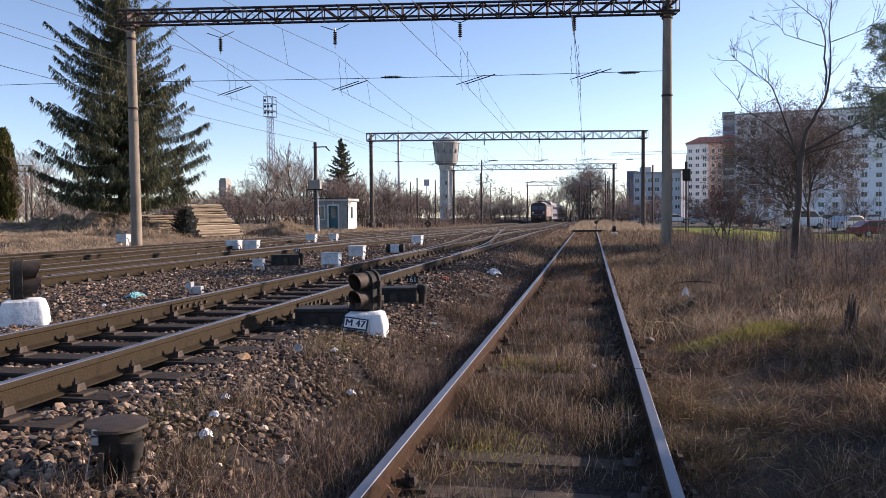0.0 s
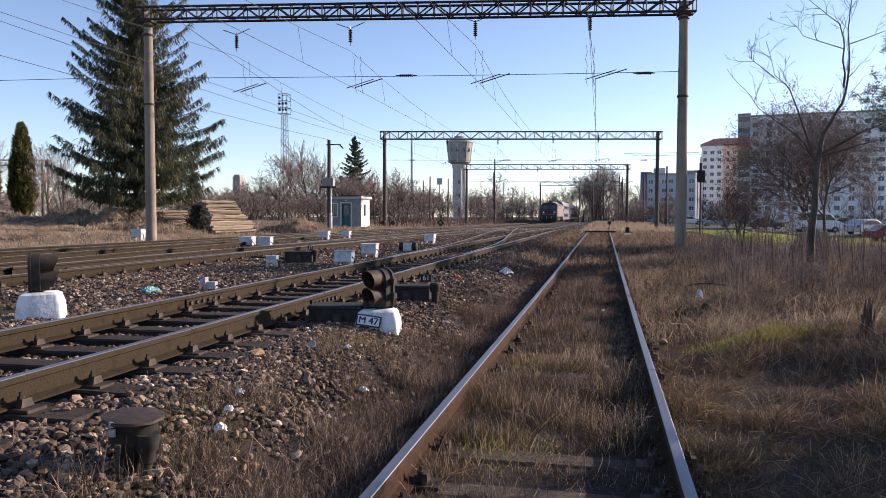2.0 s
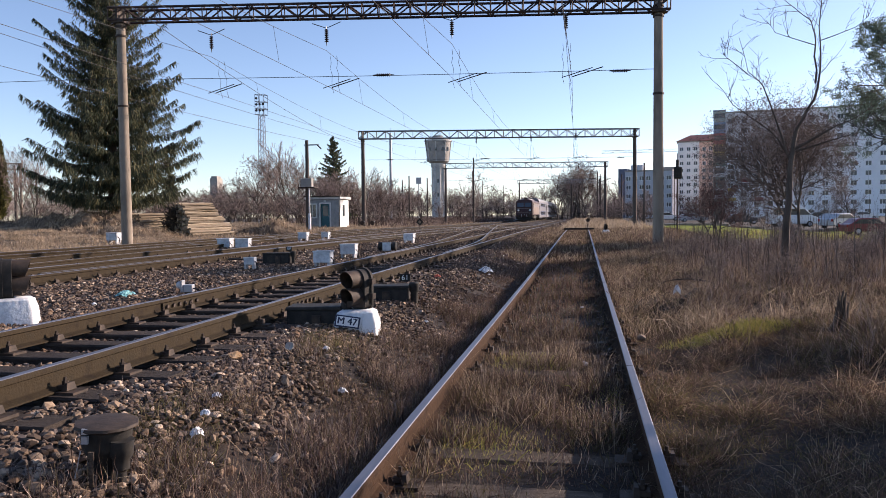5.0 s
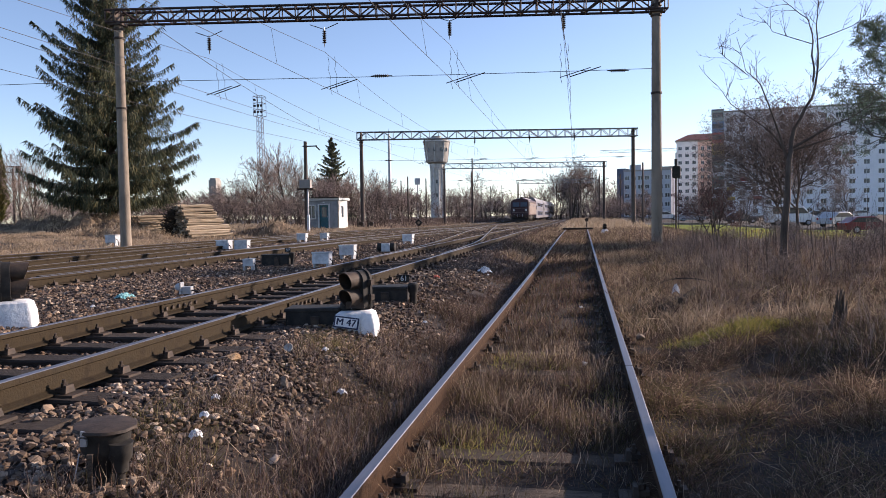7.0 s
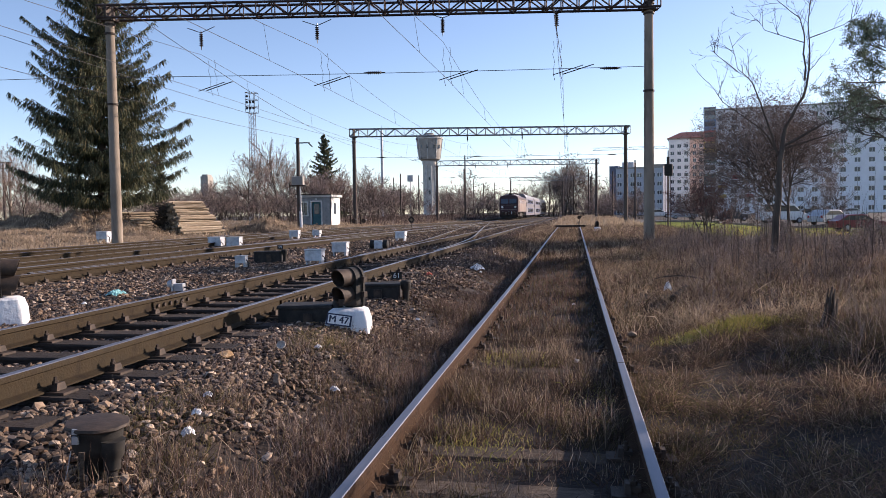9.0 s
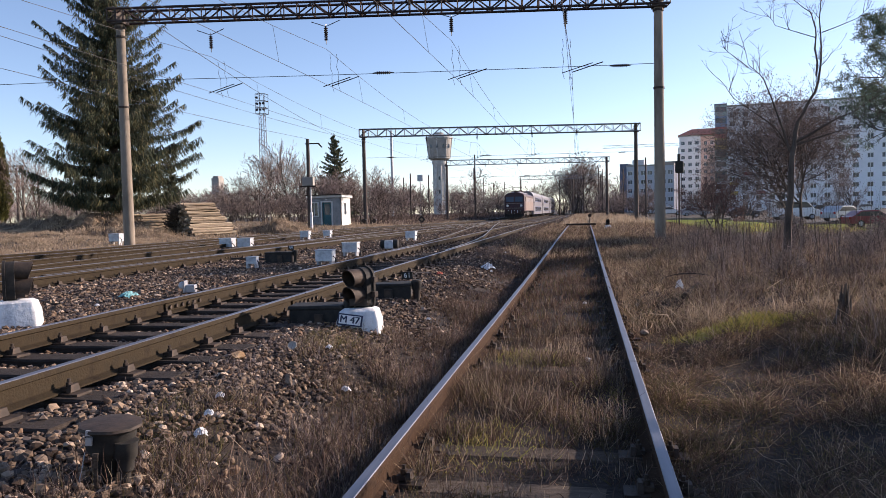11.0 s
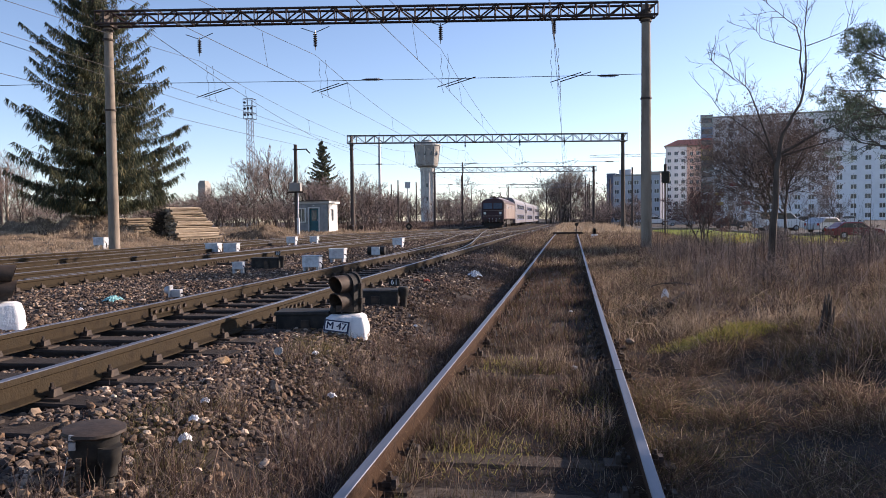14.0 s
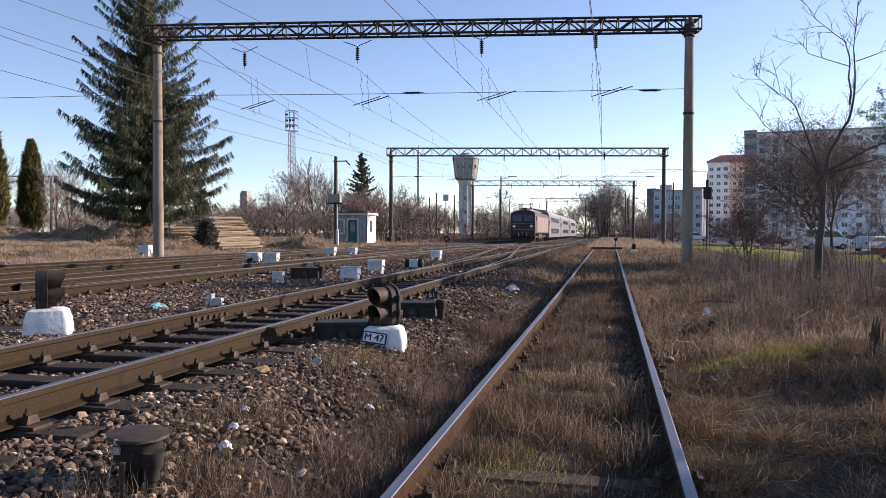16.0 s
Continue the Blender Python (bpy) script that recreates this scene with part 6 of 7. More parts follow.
set_down(conifer("spruce_tree", "tall dark spruce with drooping needle-clad boughs", 31, 21.5, 5.15, 1.9, 0.72, 12, M_SPRUCE, droop=0.76, per=270, blade=0.33, width=0.038, tip_up=0.24), -26.1, 38.2, dz=-0.1)
small = set_down(conifer("spruce_tree", "small dark spruce rising behind the bushes", 32, 13.0, 4.1, 1.0, 0.55, 8, M_SPRUCE, per=70, width=0.13), -36.56, 106.94)
copy_thing(small, pose(-34.58, 58.40, 0.8, 0, 0, 50) @ Matrix.Scale(0.42, 4))


def thuja(seed, h, r):
    """A dense column of upright sprays."""
    g = np.random.default_rng(seed)
    t = thing("thuja", "dense columnar yellow-green thuja tree", "tree", group="thujas")
    part("trunk", Buf().tube([(0, 0, -0.2), (0, 0, h * 0.9)], [0.12, 0.03], 8), M_BARK, t)
    n = 9000
    u = g.uniform(0, 1, n)
    z = 0.4 + (h - 0.4) * u
    a = g.uniform(0, 6.283, n)
    rr = r * np.clip(np.sin(np.clip((1 - u) * 1.25, 0, 1) * math.pi / 2), 0, 1) ** 0.8 * (0.35 + 0.65 * np.minimum(1, u * 5)) * (0.93 + 0.07 * np.sin(u * 23 + a * 2)) * np.sqrt(g.uniform(0.35, 1, n))
    p = np.stack([np.cos(a) * rr, np.sin(a) * rr, z], -1)
    d = np.stack([np.cos(a) * 0.5, np.sin(a) * 0.5, np.full(n, 1.0)], -1) + g.normal(0, 0.3, (n, 3))
    d /= np.linalg.norm(d, axis=1, keepdims=True)
    tagged(part("foliage", strip_mesh("foliage", p, p + d * g.uniform(0.2, 0.5, (n, 1)), g.uniform(0.05, 0.11, n), g, M_THUJA, 0.2), None, t), kind="stuff")
    return t


th = set_down(thuja(41, 6.7, 0.9), -39.91, 45.11)
copy_thing(th, pose(-39.48, 41.12, 0.9, 0, 0, 40) @ Matrix.Scale(1.15, 4))
copy_thing(th, pose(-42.16, 42.62, 0.9, 0, 0, 140) @ Matrix.Scale(1.3, 4))


def limb_tree(label, x, y, limbs, seed):
    """A young tree with its few main limbs drawn one by one and twigs grown along them."""
    rng = random.Random(seed)
    t = thing("young_bare_tree", label, "tree", pose(x, y, land1(x, y)))
    twig, tips = Buf(), []
    o = dict(kids=(3, 2), levels=3, up=0.08, angle=(25, 60), bare=(0.2, 0.15), shrink=(0.3, 0.55), wander=0.12, min_r=0.0026)
    for i, (pts, r0, r1) in enumerate(limbs):
        P = [Vector((p[0], rng.uniform(-0.12, 0.12) * (k > 0), p[1])) for k, p in enumerate(pts)]
        Q = []
        for a, b_ in zip(P, P[1:]):
            Q += [a.lerp(b_, s / 3) + Vector((rng.gauss(0, 0.012), rng.gauss(0, 0.012), 0)) * (s > 0) for s in range(3)]
        Q.append(P[-1])
        part("trunk" if i == 0 else "limb", Buf().tube(Q, [r1 + (r0 - r1) * (1 - k / (len(Q) - 1)) ** 1.7 for k in range(len(Q))], 8), M_BARK, t, smooth=True)
        m = int(len(Q) * (0.9 if i else 1.3))
        for k in range(m):
            f = rng.uniform(0.3 if i else 0.45, 0.99) * (len(Q) - 1)
            a = int(f)
            p = Q[a].lerp(Q[a + 1], f - a)
            ax = (Q[a + 1] - Q[a]).normalized()
            sd = ax.cross(Vector((rng.gauss(0, 1), rng.gauss(0, 1), rng.gauss(0, 1)))).normalized()
            dd = (ax * 0.7 + sd * 0.75 + Vector((0, 0, 0.15))).normalized()
            grow(twig, twig, tips, p, dd, rng.uniform(0.2, 0.75), 0.006, 0, rng, o)
    tagged(part("crown", twig, M_BARK, t), kind="stuff")
    return t


limb_tree("young bare tree with a tall curved stem among weeds", 4.29, 17.15, [
    ([(0, -0.2), (0.02, 1.1), (0.07, 2.3), (0.23, 3.05), (0.53, 3.65), (0.67, 4.35), (0.66, 5.2), (0.7, 6.3)], 0.095, 0.008),
    ([(0.57, 4.0), (0.56, 4.85), (0.44, 5.3), (0, 5.7), (-0.22, 6.05)], 0.022, 0.005),
    ([(0.07, 2.4), (-0.2, 3.15), (-0.46, 4.0), (-0.8, 4.3), (-0.95, 5.05)], 0.03, 0.005),
    ([(-0.78, 4.25), (-1.2, 4.6), (-1.33, 4.76)], 0.012, 0.004),
    ([(0.05, 2.5), (-0.32, 3.0), (-1.1, 3.6), (-1.4, 4.07)], 0.024, 0.005),
    ([(0.12, 2.6), (0.9, 3.05), (1.38, 3.25), (1.96, 3.65)], 0.034, 0.006),
    ([(0.1, 2.55), (1.14, 2.86), (1.75, 3.0)], 0.026, 0.005),
    ([(0.68, 4.9), (1.38, 5.16), (1.62, 5.37)], 0.011, 0.004),
    ([(0.56, 4.8), (-0.25, 5.1), (-0.4, 5.4)], 0.011, 0.004)], 51)
set_down(bare_tree("rowan_tree", "bushy tree still holding withered dark brown leaves", "tree", 61, 6.4, stems=4, kids=(10, 7, 5, 4), up=0.035, angle=(30, 66), leaf=0.05, leaf_n=36000, leaf_mat=M_DRYLEAF, bare=(0.36, 0.15, 0.1, 0.1), min_r=0.006, flare=0.34, shrink=(0.52, 0.76)), 8.72, 33.1, 20, 1.08, 0.0)
set_down(bare_tree("rowan_tree", "small bushy tree holding withered dark red leaves", "tree", 63, 4.4, stems=4, kids=(7, 5, 4, 3), up=0.04, angle=(22, 55), leaf=0.05, leaf_n=9000, leaf_mat=M_REDLEAF, min_r=0.006, flare=0.35, shrink=(0.45, 0.65)), 5.45, 32.6, 70, 0.78, 0.0)


def pine(seed, x, y, h):
    """A pine: crooked boughs ending in round brushes of needles."""
    rng, g = random.Random(seed), np.random.default_rng(seed)
    t = thing("pine_tree", "grey-green pine with brushy needle clusters", "tree", pose(x, y, land1(x, y)))
    part("trunk", Buf().tube([(0, 0, -0.3), (0.05, 0, h * 0.5), (0, 0, h)], [0.17, 0.11, 0.02], 10), M_BARK, t, smooth=True)
    wood, tips = Buf(), []
    o = dict(kids=(9, 6), levels=3, up=0.07, angle=(30, 60), bare=(0.25, 0.2), shrink=(0.35, 0.55), wander=0.12, min_r=0.008)
    z = h * 0.40
    while z < h * 0.97:
        k = 1 - (z - h * 0.40) / (h * 0.60)
        a = rng.uniform(0, 6.283)
        d = Vector((math.cos(a), math.sin(a), 0.22)).normalized()
        grow(wood, wood, tips, Vector((0, 0, z)), d, (0.5 + 2.2 * k ** 0.7) * rng.uniform(0.75, 1.1), 0.035, 0, rng, o)
        z += h * 0.022
    tagged(part("branchwork", wood, M_BARK, t), kind="stuff")
    c = np.array([tuple(p) for p, lv in tips if lv >= 1])
    n = len(c) * 16
    p = np.repeat(c, 16, 0) + g.normal(0, 0.05, (n, 3))
    d = g.normal(size=(n, 3)) + np.array([0, 0, 0.4])
    d /= np.linalg.norm(d, axis=1, keepdims=True)
    tagged(part("needles", strip_mesh("needles", p, p + d * g.uniform(0.1, 0.2, (n, 1)), g.uniform(0.012, 0.022, n), g, M_PINE, 0.1), None, t), kind="stuff")
    return t


pine_one = pine(71, 10.45, 26.54, 7.8)
# Small pines added out of view so their shade falls on the near bank.
for sx, sy, sk in ((4.5, 6.2, 0.40), (5.6, 6.8, 0.46), (6.9, 7.0, 0.5)):
    copy_thing(pine_one, pose(sx, sy, -0.6, 0, 0, sx * 50) @ Matrix.Scale(sk, 4))

FAR = [set_down(bare_tree("bare_bush", "distant bare thicket on the skyline", "bush", 14, 6.0, stems=6, kids=(5, 4, 4), levels=4, min_r=0.022), -70.50, 230.70),
       set_down(bare_tree("bare_tree", "distant bare tree on the skyline", "tree", 24, 10.0, kids=(11, 6, 5), levels=4, min_r=0.026, up=0.08, angle=(22, 52)), -68.79, 241.23),
       set_down(bare_tree("bare_bush", "distant low bare scrub", "bush", 15, 4.4, stems=7, kids=(5, 4, 4), levels=4, min_r=0.02), -71.32, 220.34)]
more(FAR[0], [(-118.0, 232.0, 1.7), (-123.0, 236.0, 1.9), (-112.0, 226.0, 1.7), (-128.0, 242.0, 1.8)])
# the wooded skyline round the yard
rb = random.Random(77)
for i in range(260):
    a = radians(-58 + 92 * (i + rb.random()) / 260)
    dd = rb.uniform(260, 420)
    if i % 2:
        dd *= 0.62
    src = (FAR[0], FAR[2], FAR[1], FAR[0], FAR[1])[i % 5]
    k = (1.7, 2.1, 1.05, 1.5, 0.95)[i % 5] * (0.8 if i % 2 else 1.15)
    if (-17 < math.sin(a) * dd < 4 and dd < 335) or (i % 2 and a > radians(4)):
        continue
    copy_thing(src, pose(math.sin(a) * dd, math.cos(a) * dd, -0.5, 0, 0, rb.uniform(0, 360)) @ Matrix.Scale(k * rb.uniform(0.8, 1.25), 4))

for i in range(90):
    y = rb.uniform(105, 240)
    x = rb.choice((rb.uniform(-70, -21), rb.uniform(-34, -20), rb.uniform(4, 10)))
    if -0.218 < x / y < -0.17:
        continue
    copy_thing(FAR[i % 3], pose(x, y, land1(x, y) - 0.2, 0, 0, rb.uniform(0, 360)) @ Matrix.Scale(rb.uniform(0.5, 1.0), 4))
for i in range(26):
    y = rb.uniform(185, 300)
    x = rb.uniform(-6.5, 6)
    copy_thing(FAR[i % 3], pose(x, y, land1(x, y) - 0.2, 0, 0, rb.uniform(0, 360)) @ Matrix.Scale(rb.uniform(0.8, 1.4), 4))


# ---- stones of the ballast ----
ICO = np.array([(0, 0, 1), *[(0.894 * math.cos(a), 0.894 * math.sin(a), 0.447) for a in [2 * math.pi * k / 5 for k in range(5)]],
                *[(0.894 * math.cos(a), 0.894 * math.sin(a), -0.447) for a in [2 * math.pi * (k + 0.5) / 5 for k in range(5)]], (0, 0, -1)])
ICO_F = np.array([(0, 1 + k, 1 + (k + 1) % 5) for k in range(5)] + [(1 + k, 6 + k, 1 + (k + 1) % 5) for k in range(5)] + [(1 + (k + 1) % 5, 6 + k, 6 + (k + 1) % 5) for k in range(5)] + [(11, 6 + (k + 1) % 5, 6 + k) for k in range(5)])
OCT = np.array([(0, 0, 1), (1, 0, 0), (0, 1, 0), (-1, 0, 0), (0, -1, 0), (0, 0, -1)], dtype=float)
OCT_F = np.array([(0, 1, 2), (0, 2, 3), (0, 3, 4), (0, 4, 1), (5, 2, 1), (5, 3, 2), (5, 4, 3), (5, 1, 4)])


def turns(n, rng):
    """n random rotations."""
    q = rng.normal(size=(n, 4))
    q /= np.linalg.norm(q, axis=1, keepdims=True)
    w, x, y, z = q.T
    return np.stack([np.stack([1 - 2 * (y * y + z * z), 2 * (x * y - z * w), 2 * (x * z + y * w)], -1),
                     np.stack([2 * (x * y + z * w), 1 - 2 * (x * x + z * z), 2 * (y * z - x * w)], -1),
                     np.stack([2 * (x * z - y * w), 2 * (y * z + x * w), 1 - 2 * (x * x + y * y)], -1)], 1)


def stone_field(name, P, r, rng, mat, form=ICO, faces=ICO_F):
    n = len(P)
    V = chipped(form, rng, n)
    V = V * rng.uniform(0.5, 1.35, (n, 1, 3)) * np.asarray(r).reshape(-1, 1, 1)
    V = np.einsum("nij,nkj->nki", turns(n, rng), V)
    V[:, :, 2] *= 0.75
    V = V + P[:, None, :]
    F = (np.arange(n)[:, None, None] * len(form) + faces[None]).reshape(-1, 3)
    me = fast_mesh(name, V.reshape(-1, 3), [F])
    me.materials.append(mat)
    return me


SROWS = np.array(SLEEPER_ROWS)


def off_sleepers(x, y, keep=0.06, rng=RNG):
    """True where no sleeper or rail lies, with a few stones left on the wood."""
    ok = np.ones(len(x), bool)
    for sx, sy in SROWS[(SROWS[:, 1] < 34)]:
        ok &= ~((np.abs(x - sx) < 1.3) & (np.abs(y - sy) < 0.15))
    ok |= rng.random(len(x)) < keep
    for c in (SIDE_X, T2_X, T3_X):
        for s in (-0.75, 0.75):
            ok &= np.abs(x - c - s) > 0.10
    return ok


bed = bpy.data.objects["ballast_bed"]


def stones(x0, x1, y0, y1, per_m2, r0, r1, form, faces, seed, fade=None):
    g = np.random.default_rng(seed)
    n = int((x1 - x0) * (y1 - y0) * per_m2)
    x, y = g.uniform(x0, x1, n), g.uniform(y0, y1, n)
    ok = off_sleepers(x, y, 0.05, g)
    if fade:
        ok &= g.random(n) < fade(x, y)
    x, y = x[ok], y[ok]
    r = g.uniform(r0, r1, len(x)) * g.uniform(0.75, 1.15, len(x))
    z = np.maximum(bed_height(x, y) * (x < -2.2) + land(x, y) * (x >= -2.2), land(x, y)) + r * g.uniform(0.0, 0.75, len(x))
    return np.stack([x, y, z], -1), r, g


def margin(x, y):
    """Stones thin out where the weeds begin."""
    return np.clip(1.0 - (x + 2.5 + 0.25 * np.sin(y * 2.1) + 0.2 * np.sin(y * 5.3)) / 0.9, 0.2, 1.0)


CUBE = np.array([(x, y, z) for x in (-0.72, 0.72) for y in (-0.72, 0.72) for z in (-0.72, 0.72)], dtype=float)
CUBE_F = np.array([(0, 1, 3), (0, 3, 2), (4, 6, 7), (4, 7, 5), (0, 4, 5), (0, 5, 1), (2, 3, 7), (2, 7, 6), (0, 2, 6), (0, 6, 4), (1, 5, 7), (1, 7, 3)])


def chipped(form, rng, n):
    """Broken-stone outlines: corners pushed in or out by a good part of the size."""
    return form[None] * (1 + rng.uniform(-0.3, 0.15, (n, len(form), 1))) + rng.normal(0, 0.07, (n, len(form), 3))


P, r, g = stones(-7.0, -1.25, 1.6, 9.5, 1150, 0.012, 0.034, ICO, ICO_F, 101, margin)
tagged(part("ballast_stones", stone_field("ballast_stones", P, r, g, M_STONE, ICO, ICO_F), None, bed, "brown and grey crushed stones"), kind="stuff")
P, r, g = stones(-9.4, -1.3, 9.5, 20, 520, 0.018, 0.038, CUBE, CUBE_F, 102, margin)
tagged(part("ballast_stones", stone_field("ballast_stones", P, r, g, M_STONE, CUBE, CUBE_F), None, bed, "brown and grey crushed stones"), kind="stuff")
P, r, g = stones(-15.2, -1.6, 20, 46, 120, 0.03, 0.055, OCT, OCT_F, 103, margin)
tagged(part("ballast_stones", stone_field("ballast_stones", P, r, g, M_STONE, OCT, OCT_F), None, bed, "brown and grey crushed stones"), kind="stuff")
P, r, g = stones(-15.0, -7.0, 8, 20, 160, 0.03, 0.05, OCT, OCT_F, 104)
tagged(part("ballast_stones", stone_field("ballast_stones", P, r, g, M_STONE, OCT, OCT_F), None, bed, "brown and grey crushed stones"), kind="stuff")

P, r, g = stones(-15.6, -2.0, 46, 95, 40, 0.045, 0.08, OCT, OCT_F, 106)
tagged(part("ballast_stones", stone_field("ballast_stones", P, r, g, M_STONE, OCT, OCT_F), None, bed, "brown and grey crushed stones"), kind="stuff")

P, r, g = stones(-7.0, -1.3, -6.5, 1.6, 260, 0.018, 0.04, OCT, OCT_F, 107, margin)
tagged(part("ballast_stones", stone_field("ballast_stones", P, r, g, M_STONE, OCT, OCT_F), None, bed, "brown and grey crushed stones"), kind="stuff")

SINGLE = [stone_field("stone", np.zeros((1, 3)), [1.0], np.random.default_rng(200 + k), M_STONE_ONE, ICO, ICO_F) for k in range(8)]
P, r, g = stones(-3.6, -1.7, 2.5, 5.2, 60, 0.018, 0.038, ICO, ICO_F, 105, margin)
for k in range(min(290, len(P))):
    o = new("stone", SINGLE[k % 8])
    o.parent = bed
    o.matrix_basis = pose(*P[k], *g.uniform(0, 360, 3)) @ Matrix.Scale(float(r[k]), 4)

# ---- grass and weeds ----
def scatter(x0, x1, y0, y1, per_m2, seed, keep=None):
    g = np.random.default_rng(seed)
    n = int((x1 - x0) * (y1 - y0) * per_m2)
    x, y = g.uniform(x0, x1, n), g.uniform(y0, y1, n)
    ok = np.ones(n, bool)
    for s in (-0.75, 0.75):
        ok &= np.abs(x - SIDE_X - s) > 0.075
    if keep:
        ok &= g.random(n) < keep(x, y)
    return x[ok], y[ok], g


def tufts(x, y):
    """Clumps of growth, 0 to 1."""
    a = np.sin(x * 2.3 + 1.7 * np.sin(y * 1.1)) * np.sin(y * 2.0 + 1.3 * np.sin(x * 1.7))
    b = np.sin(x * 6.1 + y * 1.3) * np.sin(y * 5.2 - x * 2.2)
    return np.clip(0.56 + 0.40 * a + 0.36 * b, 0.25, 1)


def meadow(name, label, x0, x1, y0, y1, per_m2, seed, mat, h0, h1, w0, w1, lean=0.45, keep=tufts, bend=0.25, category="grass"):
    x, y, g = scatter(x0, x1, y0, y1, per_m2, seed, keep)
    n = len(x)
    base = np.stack([x, y, land(x, y) - 0.01], -1)
    k = tufts(x, y)
    h = g.uniform(h0, h1, n) * (0.32 + 0.95 * k)
    a = g.uniform(0, 6.283, n)
    l = np.abs(g.normal(0, lean, n)) * h
    tip = base + np.stack([np.cos(a) * l, np.sin(a) * l, h], -1)
    ob = new(name, strip_mesh(name, base, tip, g.uniform(w0, w1, n), g, mat, bend))
    return tagged(ob, label, category, kind="stuff")


def mossy(x, y):
    """The lit green cushion on the bank, 0 to 1."""
    return np.clip(1.5 - ((x - 1.62 - 0.45 * (y - 8.6) - 0.15 * np.sin(y * 4.3)) / 0.5) ** 2 - ((y - 8.75) / 0.55) ** 2 + 0.5 * np.sin(x * 9 + y * 3) * np.sin(y * 8 - x * 4), 0, 1)


def sunward(x, y):
    """Sparser stems on the sunny side of the green cushion."""
    side = (x - 1.85) * 0.54 - (y - 8.6) * 0.84
    along = (x - 1.85) * 0.84 + (y - 8.6) * 0.54
    return tufts(x, y) * np.where((np.abs(side) < 0.8) & (along > -0.6) & (along < 4.0), 0.12, 1.0)


def off_moss(x, y):
    return tufts(x, y) * (1 - 0.93 * mossy(x, y))


def clumped(x, y):
    """Separate clumps with bare stones between them, closing up towards the siding rail."""
    a = np.sin(x * 4.7 + 1.9 * np.sin(y * 2.1)) * np.sin(y * 3.4 + 1.5 * np.sin(x * 3.1))
    return np.clip(0.38 + 1.4 * a + 1.5 * np.clip((x + 1.95) / 0.8, -0.35, 1), 0.03, 1)


def between_rails(x, y):
    on_wood = np.zeros(len(x), bool)
    for sx, sy in SROWS[(np.abs(SROWS[:, 0] - SIDE_X) < 0.1) & (SROWS[:, 1] < 16)]:
        on_wood |= (y - sy < 0.12) & (y - sy > -0.19) & (np.abs(x - sx) < 1.25)
    return tufts(x, y) * np.where(on_wood, 0.2, 1.0)


def edge_growth(x, y):
    """Dense beside the rail, thinning towards the stones."""
    return between_rails(x, y) ** 0.5 * np.clip((x + 2.12 + 0.25 * np.sin(y * 2.6)) / 0.6, 0.04, 1)


meadow("dry_grass", "dry brown grass between the siding rails", -1.12, 0.42, 2.0, 9, 2900, 1, M_GRASS, 0.03, 0.15, 0.0025, 0.006, 1.1, between_rails)
meadow("dry_grass", "dry brown grass between the siding rails", -1.12, 0.42, 9, 54, 650, 2, M_GRASS, 0.06, 0.2, 0.006, 0.013, 0.6)
meadow("weed_stems", "withered dark weed stems between the siding rails", -1.12, 0.42, 2.0, 14, 330, 3, M_WEED, 0.08, 0.26, 0.003, 0.006, 0.35, between_rails)
meadow("dry_grass", "dry grass and withered weeds on the bank", 0.42, 3.2, 2.0, 10, 3600, 4, M_GRASS, 0.03, 0.14, 0.0022, 0.005, 1.5, off_moss)
meadow("dry_grass", "dry grass and withered weeds on the bank", 3.2, 9, 3.5, 14, 1500, 5, M_GRASS, 0.06, 0.24, 0.003, 0.007, 1.3, sunward)
meadow("dry_grass", "dry grass and withered weeds on the bank", 0.42, 12, 10, 24, 520, 6, M_GRASS, 0.06, 0.3, 0.005, 0.012, 1.0)
meadow("dry_grass", "dull dry grass along the end of the siding", -2.6, 6.5, 24, 60, 200, 7, M_GRASS, 0.08, 0.26, 0.010, 0.024, 0.6)
meadow("weed_stems", "tall withered weed stems on the bank", 1.6, 9, 6.5, 14, 120, 8, M_WEED, 0.2, 0.55, 0.003, 0.006, 0.3, sunward)
meadow("weed_stems", "tall thicket of withered weed stems", 2.0, 13, 12, 30, 70, 9, M_WEED, 0.3, 0.85, 0.004, 0.009, 0.3, bend=0.2)
meadow("weed_stems", "tall thicket of withered weed stems", 1.8, 12, 30, 44, 16, 10, M_WEED, 0.3, 0.7, 0.008, 0.014, 0.2, bend=0.1)
meadow("weed_stems", "low withered brown weeds beside the ballast", -2.5, -1.12, 2.2, 16, 650, 11, M_WEED, 0.04, 0.18, 0.003, 0.006, 0.7, clumped)
meadow("dry_grass", "sparse dry grass beside the ballast", -2.4, -1.12, 2.2, 24, 700, 12, M_GRASS, 0.04, 0.15, 0.003, 0.006, 0.8, clumped)
meadow("weed_stems", "sparse withered weeds in the ballast", -3.3, -2.3, 2.2, 12, 160, 13, M_WEED, 0.04, 0.16, 0.002, 0.005, 0.6, clumped)
meadow("weed_stems", "withered weeds beyond the point machines", -3.0, -1.12, 16, 55, 130, 14, M_WEED, 0.06, 0.22, 0.008, 0.016, 0.5)
meadow("straw_grass", "sunlit straw-coloured grass beyond the tracks", -34, -17.9, 20, 36, 320, 15, M_STRAW, 0.05, 0.18, 0.010, 0.022, 0.6)
meadow("straw_grass", "straw-coloured grass round the hut and trees", -60, -17.5, 36, 70, 34, 16, M_STRAW, 0.08, 0.26, 0.02, 0.05, 0.6)
meadow("straw_grass", "reddish dry grass along the far tracks", -24, -17.0, 62, 125, 34, 17, M_STRAW, 0.1, 0.35, 0.02, 0.05, 0.5)
